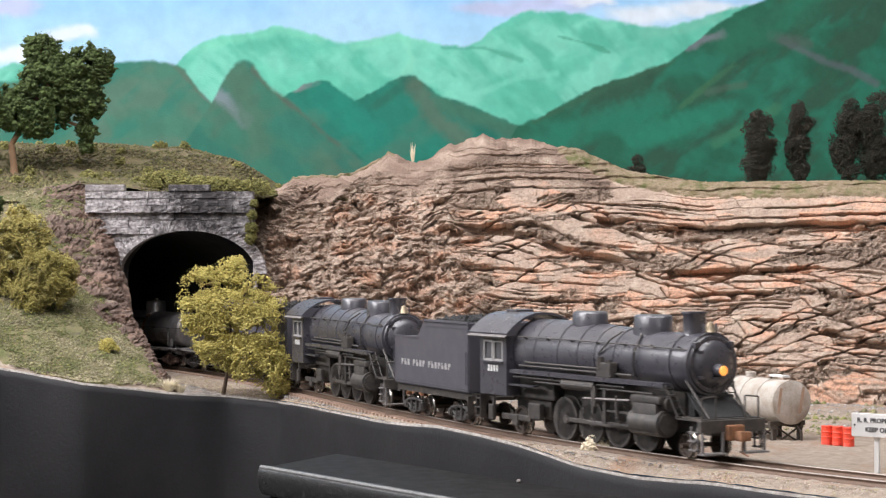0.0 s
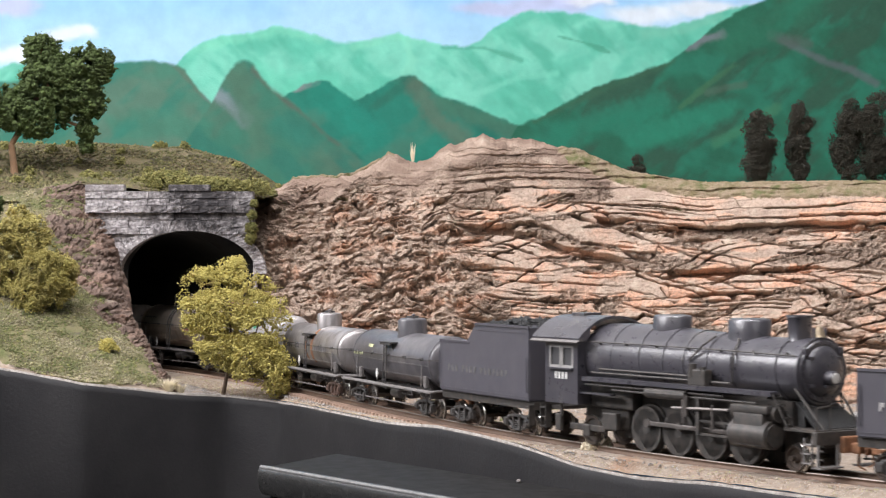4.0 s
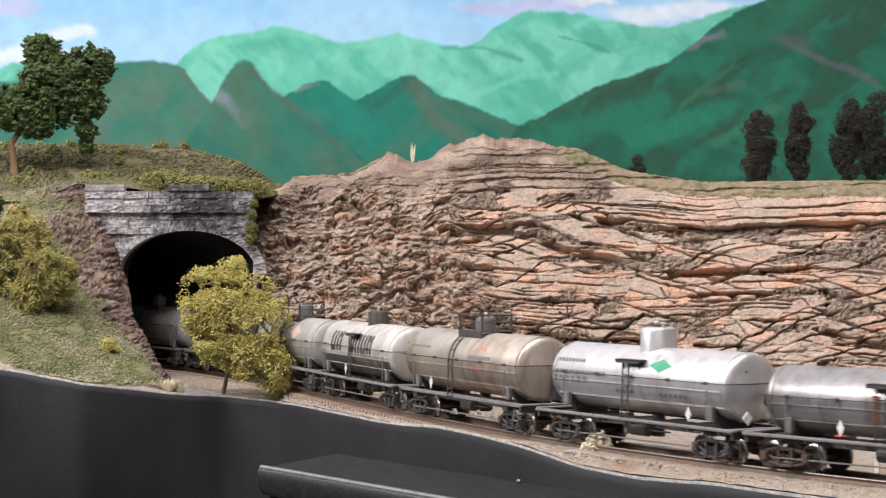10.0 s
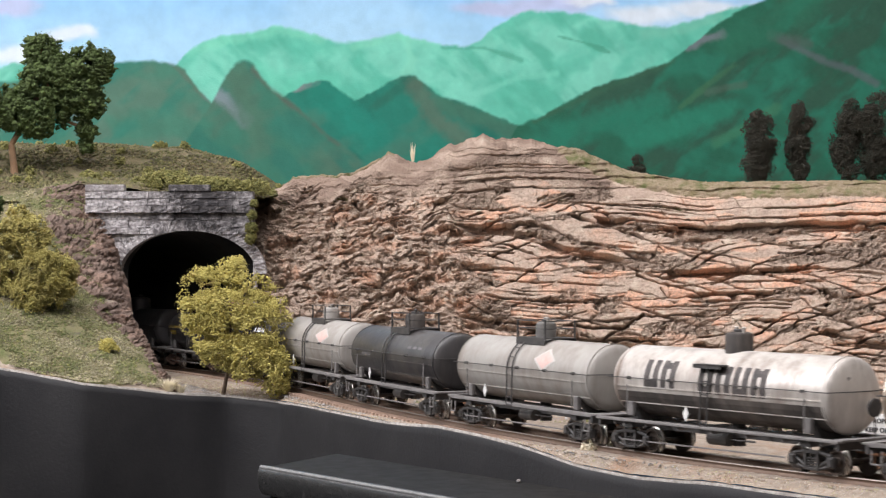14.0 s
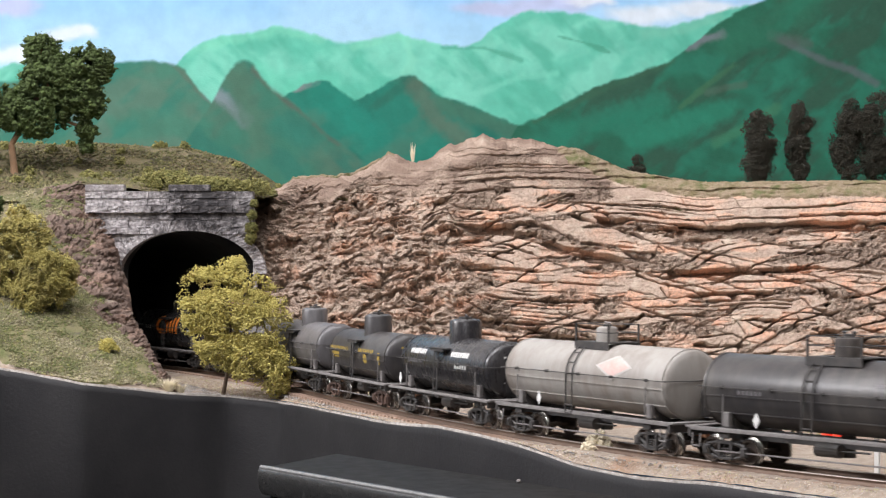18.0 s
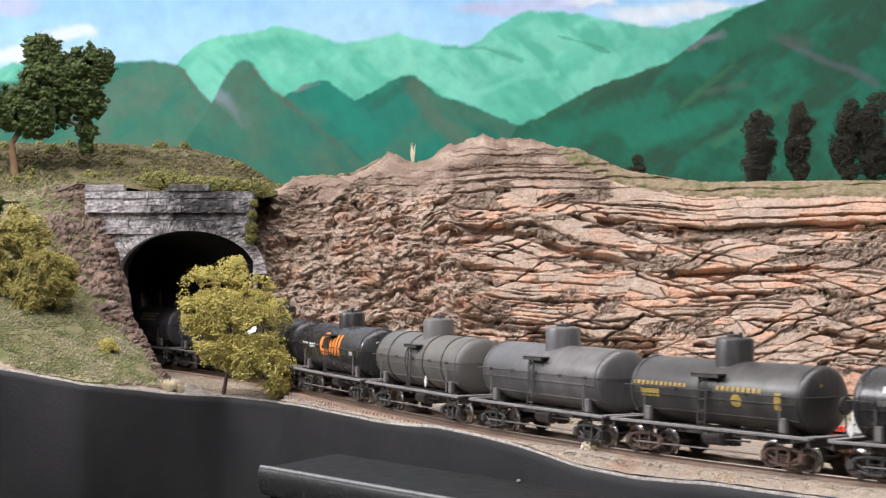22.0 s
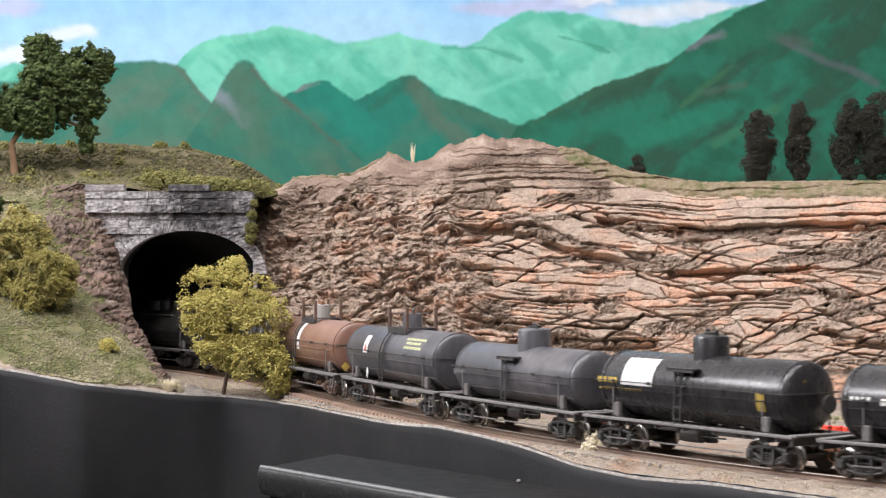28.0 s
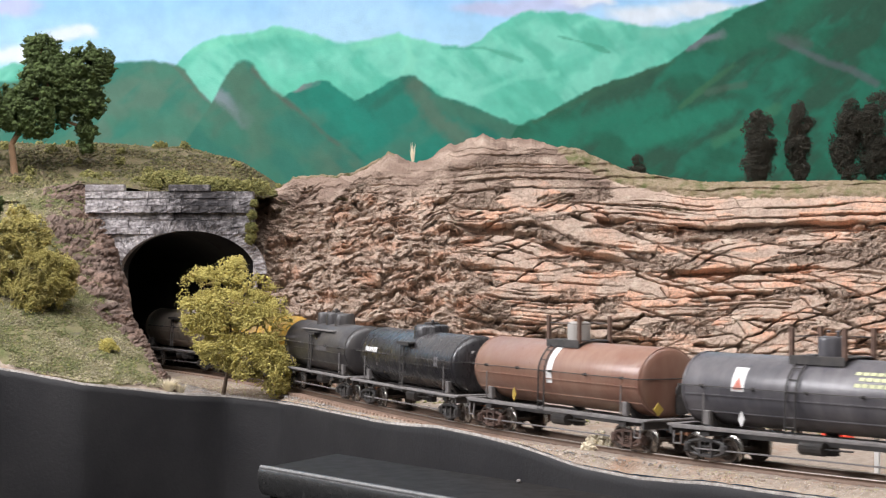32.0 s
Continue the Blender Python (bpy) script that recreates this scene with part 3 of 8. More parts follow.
    if turf:
        rs = fields(58)
        p = (seam * (1 - lump) + 0.30 * pit * lump * (1 - calm)) * (V < 0.93) * (V > 0.05)
        pick = rs.choice(p.size, 9000, p=p.ravel() / p.sum())
        at = np.stack([X, Y - 0.0004, Z], -1).reshape(-1, 3)[pick]
        at = at + rs.normal(size=at.shape) * 0.0005
        tagged(clumps("rubble", at, 0.0002 + 0.0005 * rs.rand(len(at)) ** 3, MAT["rubble"], None, rs, rough=0.6), "crumbs of broken plaster lodged in the cracks of the cliff", "rubble", kind="stuff")
        k = int(np.searchsorted(vs, 0.80))
        rag = fbm(X * 140, V * 26, 56) - 0.47
        lift = 0.0045 * (smooth(0.845, 0.915, V) - 0.5 + 0.9 * rag) * smooth(0.05, 0.10, X) - 0.003 * smooth(0.10, 0.05, X)
        west = (smooth(0.95, 1.0, V) - 0.62 + 1.0 * rag) * smooth(-0.112, -0.098, X) * smooth(-0.030, -0.045, X)
        lift = np.minimum(np.maximum(lift, 0.004 * west - 0.003 * (west <= 0)), 0.0014) + 0.0011 * (vnoise(X * 900, V * 150, 57) - 0.5)
        q = np.stack([X, Y - lift, Z + 0.6 * lift], -1)[k::2, ::2]
        tagged(grid_mesh("crest_turf", q, MAT["crest_turf"]), "thin olive and brown turf along the top of the cliff", "grass", kind="structure")
    return tagged(ob, label, "cliff", kind="structure")


cliff(np.linspace(-0.150, 0.335, 1250), np.concatenate([np.linspace(0.0, 0.12, 24)[:-1], np.linspace(0.12, 1.0, 480), np.linspace(1.0, 1.5, 40)[1:]]),
      "rock_cliff", "layered tan and pinkish carved plaster rock cliff behind the track", True)
cliff(np.linspace(0.335, 3.3, 240), np.concatenate([np.linspace(0.0, 1.0, 40), np.linspace(1.0, 1.5, 10)[1:]]),
      "rock_cliff_beyond_view", "tan carved plaster rock cliff beyond the view")


# ---- hill tops ----
def hill_top(x, y):
    left = 0.118 + 0.055 * smooth(1.36, 1.56, y) + 0.006 * (fbm(x * 30, y * 30, 51) - 0.5) - 0.03 * smooth(1.6, 1.9, y)
    left = left + 0.010 * smooth(-0.13, -0.30, x) * smooth(1.7, 1.4, y) - 0.012 - 0.016 * smooth(-0.22, -0.12, x) * smooth(1.40, 1.5, y)
    left = left + 0.014 * smooth(1.46, 1.385, y) * smooth(-0.29, -0.25, x) * smooth(-0.115, -0.130, x)
    right = np.interp(x, CREST_X, CREST_Z) - 0.010 + 0.003 * (fbm(x * 40, y * 40, 52) - 0.5)
    right = np.minimum(right, 0.139) * 1.0
    right = right - 0.012 * smooth(1.5, 1.9, y)
    w = smooth(-0.16, -0.09, x)
    return left * (1 - w) + right * w


def hill(xs, name, first, n):
    X = np.repeat(xs[None], n, 0)
    f = np.repeat(first(xs)[None], n, 0)
    t = np.linspace(0, 1, n)[:, None] ** 1.2
    Y = f + (BACK - f) * t
    Z = hill_top(X, Y) + 0.0012 * (vnoise(X * 260, Y * 260, 53) - 0.5)
    return tagged(grid_mesh(name, np.stack([X, Y, Z], -1), MAT["hill_turf"]), "green and brown turf on top of the hill", "hill", kind="structure")


def hill_first(x):
    return np.where(x < -0.12, 1.3665, np.interp(x, BASE_X, BASE_Y) + 0.095)


hill(np.linspace(-0.42, 0.36, 300), "hill_top", hill_first, 90)
hill(np.linspace(-3.4, -0.42, 60), "hill_top_beyond_view", hill_first, 20)
hill(np.linspace(0.36, 3.3, 100), "hill_top_beyond_view", hill_first, 20)


# ---- the brown rocks beside the portal ----
def wing_rocks():
    n, m = 320, 240
    T = np.repeat(np.linspace(-0.02, 1.06, n)[None], m, 0)
    Q = np.repeat(np.linspace(-0.010, 0.105, m)[:, None], n, 1)
    X = -0.157 - 0.062 * T - Q
    Y = 1.186 + (PORTAL_Y + 0.010 - 1.186) * T
    h, w = bank_height(X, Y)
    sx, sy, sh = X * 1000, Y * 1000, h * 1000
    jx, jh = 3.0 * (fbm(sx / 4, sh / 3, 66, 3) - 0.45), 2.4 * (fbm(sx / 4, sh / 3, 67, 3) - 0.45)
    ax, az = sx + 0.25 * sy + jx, sh + 0.12 * sx + 6 * (fbm(sx / 25, sh / 16, 68) - 0.47) + jh
    k1, f1, r1 = facets(ax / 20, az / 6.5, 61)
    k2, f2, r2 = facets(ax / 9 + 5, az / 3.6, 62, 1.2)
    k3, f3, r3 = facets((sx + 0.6 * sy) / 5.0, (sy + 0.8 * sh) / 4.0, 69, 1.2)
    low = smooth(0.62, 0.40, T)
    d = 4.6 * k1 - 4.0 * groove(f1, 6.5, 0.9) + (1 - 0.5 * low) * (3.0 * k2 - 3.2 * groove(f2, 3.6, 0.7)) + (0.6 + low) * (2.4 * k3 - 2.8 * groove(f3, 4.0, 0.8))
    d = d + 1.4 * fbm(sx / 2.2, sh / 1.7 + sy / 3, 65, 3) + 0.5 * (fields(66).rand(*X.shape) - 0.5)
    kE, uE, fE, tE = beds(sh + 0.35 * sx + 7 * (fbm(sx / 11, sy / 11, 63, 4) - 0.47) + jh, 5.0)
    kG, uG, fG, tG = beds(sx - 0.5 * sy + 9 * (fbm(sx / 9, sh / 9, 60, 3) - 0.45), 9.0)
    d = 0.55 * d + 2.4 * chance(kE, kG) + 2.0 * (0.5 - uE) - 3.5 * smooth(0.8, 0.3, np.minimum(fE, tE)) - 2.0 * smooth(0.7, 0.3, np.minimum(fG, tG)) + 0.9 * (fields(67).rand(*X.shape) - 0.5)
    a = 0.010 + 0.022 * smooth(0.30, 0.62, T) + 0.022 * smooth(0.62, 0.92, T) + 0.012 * (fbm(T * 9, Q * 60, 70) - 0.47)
    keep = smooth(a + 0.016, a, Q)
    edge = smooth(-0.010, 0.002, Q)
    Z = np.where(w > 0, h * w + (1 - w) * -0.010, -0.010)
    foot = smooth(-0.02, 0.10, T)
    k = (d * 0.001 + 0.0005) * keep * edge * foot
    Z = Z + 0.45 * k - 0.005 * (1 - keep) - 0.006 * (1 - edge) - 0.004 * (1 - foot)
    X, Y = X + 0.75 * k, Y - 0.55 * k
    Y = np.maximum(Y, edge_y(X) + 0.004)
    tone = np.clip(0.25 + 0.5 * (r1 - 0.5) + 2.4 * (fbm(sx / 10, sh / 6 + sy / 12, 64) - 0.47), 0, 1)
    ob = grid_mesh("portal_wing_rocks", np.stack([X, Y, Z], -1), MAT["rock_dark"], tone=tone, smooth=False)
    return tagged(ob, "brown carved rock slope beside the tunnel mouth", "rocks", kind="structure")


wing_rocks()


# ---- turf on the bank ----
def bank_turf():
    n, m = 170, 150
    X = np.repeat(np.linspace(-0.40, -0.150, n)[None], m, 0)
    e = edge_y(X) + 0.010
    Y = e + (1.378 - e) * np.linspace(0, 1, m)[:, None]
    h, w = bank_height(X, Y)
    t = (Y - 1.19) / (PORTAL_Y - 1.19)
    bx = -0.155 - 0.064 * np.clip(t, -0.5, 1.2)
    q = bx - X
    keep = smooth(0.004 + 0.012 * smooth(0.3, 0.6, t), 0.016 + 0.018 * smooth(0.3, 0.6, t), q) * smooth(0.0, 0.016, Y - e - 0.030 * (fbm(X * 50, Y * 50, 72) - 0.40))
    Z = ground_height(X, Y, np.full(X.shape, 1.0)) + 0.0016 * keep * (0.4 + 1.2 * fbm(X * 220, Y * 220, 71)) - 0.0025 * (1 - keep)
    return tagged(grid_mesh("bank_turf", np.stack([X, Y, Z], -1), MAT["turf"]), "mossy green and straw coloured turf on the bank", "grass", kind="structure")


bank_turf()


# ---- tunnel portal ----
def soot():
    """A sooty patch round the crown of the arch, on the portal's stone."""
    nt = MAT["stone"].node_tree
    b = nt.nodes["Principled BSDF"]
    was = b.inputs["Base Color"].links[0].from_socket
    tc = nt.nodes.new("ShaderNodeTexCoord")
    ds = nt.nodes.new("ShaderNodeVectorMath")
    ds.operation = "DISTANCE"
    ds.inputs[1].default_value = (-0.1640, PORTAL_Y, 0.112)
    n = nt.nodes.new("ShaderNodeTexNoise")
    n.inputs["Scale"].default_value, n.inputs["Detail"].default_value = 130, 9
    n.inputs["Roughness"].default_value = 0.75
    ad = nt.nodes.new("ShaderNodeMath")
    ad.operation, ad.inputs[1].default_value = "MULTIPLY_ADD", 0.14
    r = nt.nodes.new("ShaderNodeMapRange")
    r.inputs["From Min"].default_value, r.inputs["From Max"].default_value = 0.120, 0.080
    mx = nt.nodes.new("ShaderNodeMix")
    mx.data_type = "RGBA"
    mx.inputs[7].default_value = (0.045, 0.041, 0.043, 1)
    nt.links.new(tc.outputs["Object"], ds.inputs[0])
    nt.links.new(tc.outputs["Object"], n.inputs["Vector"])
    nt.links.new(n.outputs["Fac"], ad.inputs[0])
    nt.links.new(ds.outputs["Value"], ad.inputs[2])
    nt.links.new(ad.outputs[0], r.inputs["Value"])
    nt.links.new(r.outputs["Result"], mx.inputs[0])
    nt.links.new(was, mx.inputs[6])
    nt.links.new(mx.outputs[2], b.inputs["Base Color"])


soot()


def portal():
    root = thing("tunnel_portal", "weathered grey cut stone tunnel portal with soot stains", "tunnel portal", kind="structure")
    x0, x1, top = -0.2450, -0.1302, 0.1225
    bm = bmesh.new()
    c, hw = (PX0 + PX1) / 2, (PX1 - PX0) / 2
    prof = [(PX0, -0.012)] + [(c - hw * math.cos(a), SPRING + (CROWN - SPRING) * math.sin(a)) for a in np.linspace(0, math.pi, 41)] + [(PX1, -0.012)]
    def outer(x, z):
        if z <= SPRING:
            return (x0 if x < c else x1, z)
        return (x0 + (x1 - x0) * (x - PX0) / (PX1 - PX0), top)
    rings = []
    for y in (PORTAL_Y - 0.0004, PORTAL_Y + 0.012):
        rings.append(([bm.verts.new((x, y, z)) for x, z in prof], [bm.verts.new((outer(x, z)[0], y, outer(x, z)[1])) for x, z in prof]))
    (a, b), (a2, b2) = rings
    for i in range(len(prof) - 1):
        bm.faces.new((a[i], a[i + 1], b[i + 1], b[i]))
        bm.faces.new((a2[i], b2[i], b2[i + 1], a2[i + 1]))
        bm.faces.new((a[i], a2[i], a2[i + 1], a[i + 1]))
        bm.faces.new((b[i], b[i + 1], b2[i + 1], b2[i]))
    part("backing_wall", bm, MAT["stone"], root, unit=1)
    # ring stones
    rs = fields(9)
    n = 17
    for i in range(n):
        t0, t1 = math.pi * i / n + 0.002, math.pi * (i + 1) / n - 0.002
        bm = bmesh.new()
        vs = []
        for y in (PORTAL_Y - 0.0026 - 0.0006 * rs.rand(), PORTAL_Y + 0.006):
            for r in (0.0, 0.0070):
                for t in (t0, (t0 + t1) / 2, t1):
                    vs.append(bm.verts.new((c - (hw + r) * math.cos(t), y, SPRING + (CROWN - SPRING + r) * math.sin(t))))
        def q(*k):
            bm.faces.new([vs[j] for j in k])
        q(0, 1, 4, 3), q(1, 2, 5, 4), q(6, 9, 10, 7), q(7, 10, 11, 8), q(0, 6, 7, 1), q(1, 7, 8, 2), q(3, 4, 10, 9), q(4, 5, 11, 10), q(0, 3, 9, 6), q(2, 8, 11, 5)
        bmesh.ops.subdivide_edges(bm, edges=bm.edges[:], cuts=2, use_grid_fill=True)
        for v in bm.verts:
            if v.co.y < PORTAL_Y + 0.001:
                v.co.y -= 0.0012 * rs.rand() - 0.0004
        part("ring_stone", bm, MAT["stone"], root, unit=1)
    # coursed blocks
    courses = [(0.1225 - 0.0049 * (k + 1), 0.1225 - 0.0049 * k) for k in range(25)]
    for k, (za, zb) in enumerate(courses):
        proud = 0.0036 if k in (2, 5) else 0.0014
        def span(xa, xb):
            x = xa
            while x < xb - 0.003:
                w = min(0.008 + 0.009 * rs.rand(), xb - x)
                if xb - x - w < 0.005:
                    w = xb - x
                bm = bmesh.new()
                y0 = PORTAL_Y - proud - 0.0012 * rs.rand()
                box(bm, x + w / 2, (y0 + PORTAL_Y + 0.004) / 2, (za + zb) / 2, w - 0.0002, PORTAL_Y + 0.004 - y0, zb - za - 0.0001, bevel=0.0003)
                bmesh.ops.subdivide_edges(bm, edges=[e for e in bm.edges if e.calc_length() > 0.003], cuts=2, use_grid_fill=True)
                for v in bm.verts:
                    if v.co.y < PORTAL_Y:
                        v.co.y -= 0.0008 * rs.rand() - 0.0003
                part("stone_block", bm, MAT["stone"], root, unit=1)
                x += w
        if za > CROWN + 0.001:
            span(x0, x1)
        else:
            zz = max(za, SPRING * 0 + za)
            if zz < SPRING:
                g = hw + 0.0002 if zz < SPRING - 0.004 else hw + 0.0012
            else:
                s = min(1.0, max(0.0, (zz - SPRING) / (CROWN + 0.0012 - SPRING)))
                g = (hw + 0.0012) * math.sqrt(max(0.0, 1 - s * s))
            span(x0, c - g - 0.0003)
            span(c + g + 0.0003, x1)
    for xa, xb in ((x0, -0.2185), (-0.188, -0.160)):
        bm = bmesh.new()
        box(bm, (xa + xb) / 2, PORTAL_Y + 0.003, 0.1248, xb - xa, 0.012, 0.0046, bevel=0.0008)
        part("cap_stone", bm, MAT["stone"], root, unit=1)
    # lining behind the mouth, its near-black colour standing in for the shade inside
    us = np.linspace(-4.7, -9.5, 40)
    verts, faces = [], []
    cols = len(prof)
    for j, u in enumerate(us):
        if j == 0:
            pts = [(x, PORTAL_Y + 0.012, z) for x, z in prof]
        else:
            px, py = on_track(u)
            a_ = float(np.interp(u, UG, AG))
            sx, sy = math.cos(a_), math.sin(a_)
            k = min(1, j / 6.0)
            mx = (c - on_track(us[0])[0]) * 1.0
            pts = []
            for x, z in prof:
                o = (x - c) + mx
                pts.append((px + o * sx, max(py + o * sy, PORTAL_Y + 0.012 + 0.002 * j), z))
        verts += pts
    for j in range(len(us) - 1):
        for i in range(cols - 1):
            faces.append((j * cols + i, j * cols + i + 1, (j + 1) * cols + i + 1, (j + 1) * cols + i))
    raw("tunnel_lining", verts, faces, MAT["tunnel"], root, "tunnel lining coloured near-black for the shade inside")
    return root


portal()


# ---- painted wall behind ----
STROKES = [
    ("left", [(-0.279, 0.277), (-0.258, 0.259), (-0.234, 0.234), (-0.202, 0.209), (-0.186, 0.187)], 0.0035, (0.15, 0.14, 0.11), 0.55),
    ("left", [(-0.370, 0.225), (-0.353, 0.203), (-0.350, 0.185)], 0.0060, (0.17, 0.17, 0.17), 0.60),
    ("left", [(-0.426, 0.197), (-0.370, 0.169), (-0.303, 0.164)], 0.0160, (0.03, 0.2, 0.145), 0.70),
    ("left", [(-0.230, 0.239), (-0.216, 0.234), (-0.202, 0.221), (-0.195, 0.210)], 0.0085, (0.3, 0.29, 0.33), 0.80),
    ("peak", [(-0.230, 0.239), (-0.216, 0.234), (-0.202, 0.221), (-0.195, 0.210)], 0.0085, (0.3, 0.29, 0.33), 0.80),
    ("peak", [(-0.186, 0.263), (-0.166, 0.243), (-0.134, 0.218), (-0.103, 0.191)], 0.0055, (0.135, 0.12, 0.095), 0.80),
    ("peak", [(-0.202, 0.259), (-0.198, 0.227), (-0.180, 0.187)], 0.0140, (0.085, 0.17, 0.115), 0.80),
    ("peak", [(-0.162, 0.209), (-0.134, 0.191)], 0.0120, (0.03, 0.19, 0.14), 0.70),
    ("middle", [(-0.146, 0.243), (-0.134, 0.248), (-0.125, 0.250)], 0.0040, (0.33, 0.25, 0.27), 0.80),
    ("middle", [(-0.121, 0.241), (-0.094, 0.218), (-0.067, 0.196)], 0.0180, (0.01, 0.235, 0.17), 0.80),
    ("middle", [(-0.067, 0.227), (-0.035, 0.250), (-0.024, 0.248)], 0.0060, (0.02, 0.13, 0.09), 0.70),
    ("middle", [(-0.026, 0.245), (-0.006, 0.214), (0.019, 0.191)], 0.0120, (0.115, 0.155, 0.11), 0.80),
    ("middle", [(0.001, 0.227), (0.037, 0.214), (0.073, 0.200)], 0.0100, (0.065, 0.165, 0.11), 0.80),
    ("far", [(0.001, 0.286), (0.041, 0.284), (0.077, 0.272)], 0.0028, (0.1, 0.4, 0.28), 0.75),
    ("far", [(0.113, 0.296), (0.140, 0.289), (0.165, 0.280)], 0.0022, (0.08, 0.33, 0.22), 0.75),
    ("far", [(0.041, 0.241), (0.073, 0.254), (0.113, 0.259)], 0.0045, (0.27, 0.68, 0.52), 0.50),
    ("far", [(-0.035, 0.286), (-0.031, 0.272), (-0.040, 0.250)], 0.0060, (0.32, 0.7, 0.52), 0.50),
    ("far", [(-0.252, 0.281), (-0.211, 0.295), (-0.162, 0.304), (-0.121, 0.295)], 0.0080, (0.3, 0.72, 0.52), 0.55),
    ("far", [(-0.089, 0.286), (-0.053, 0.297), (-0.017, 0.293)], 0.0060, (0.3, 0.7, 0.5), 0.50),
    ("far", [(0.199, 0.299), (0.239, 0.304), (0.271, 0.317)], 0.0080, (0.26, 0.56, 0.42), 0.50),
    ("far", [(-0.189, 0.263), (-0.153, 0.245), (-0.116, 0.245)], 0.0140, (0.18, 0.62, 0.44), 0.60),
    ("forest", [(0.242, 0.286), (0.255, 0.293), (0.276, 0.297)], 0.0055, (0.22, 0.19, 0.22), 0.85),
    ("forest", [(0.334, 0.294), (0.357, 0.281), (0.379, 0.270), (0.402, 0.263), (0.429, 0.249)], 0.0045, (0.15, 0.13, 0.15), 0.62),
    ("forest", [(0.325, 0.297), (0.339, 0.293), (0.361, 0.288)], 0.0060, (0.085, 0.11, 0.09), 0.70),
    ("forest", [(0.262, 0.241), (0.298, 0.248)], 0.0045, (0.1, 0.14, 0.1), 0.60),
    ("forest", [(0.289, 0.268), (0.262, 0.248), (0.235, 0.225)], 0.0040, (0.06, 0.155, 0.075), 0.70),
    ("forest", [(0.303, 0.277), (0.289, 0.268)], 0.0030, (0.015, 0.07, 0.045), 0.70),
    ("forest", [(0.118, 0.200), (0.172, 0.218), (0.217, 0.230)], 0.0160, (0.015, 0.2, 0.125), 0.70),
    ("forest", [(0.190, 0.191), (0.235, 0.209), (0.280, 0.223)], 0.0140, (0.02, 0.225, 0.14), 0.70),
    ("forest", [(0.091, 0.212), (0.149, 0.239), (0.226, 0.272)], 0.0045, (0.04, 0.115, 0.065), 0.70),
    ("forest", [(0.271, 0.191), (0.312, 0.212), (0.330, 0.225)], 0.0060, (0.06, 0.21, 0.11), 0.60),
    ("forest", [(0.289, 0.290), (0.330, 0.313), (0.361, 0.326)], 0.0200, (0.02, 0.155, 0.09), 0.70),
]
CLOUDS = [(-0.365, 0.299, 0.030, 0.007), (-0.384, 0.294, 0.022, 0.005), (-0.415, 0.275, 0.050, 0.010), (0.199, 0.318, 0.050, 0.011), (0.257, 0.324, 0.050, 0.010), (0.149, 0.330, 0.030, 0.005)]
LILAC = [(0.104, 0.327, 0.060, 0.010), (0.055, 0.324, 0.050, 0.008), (-0.426, 0.323, 0.030, 0.010)]
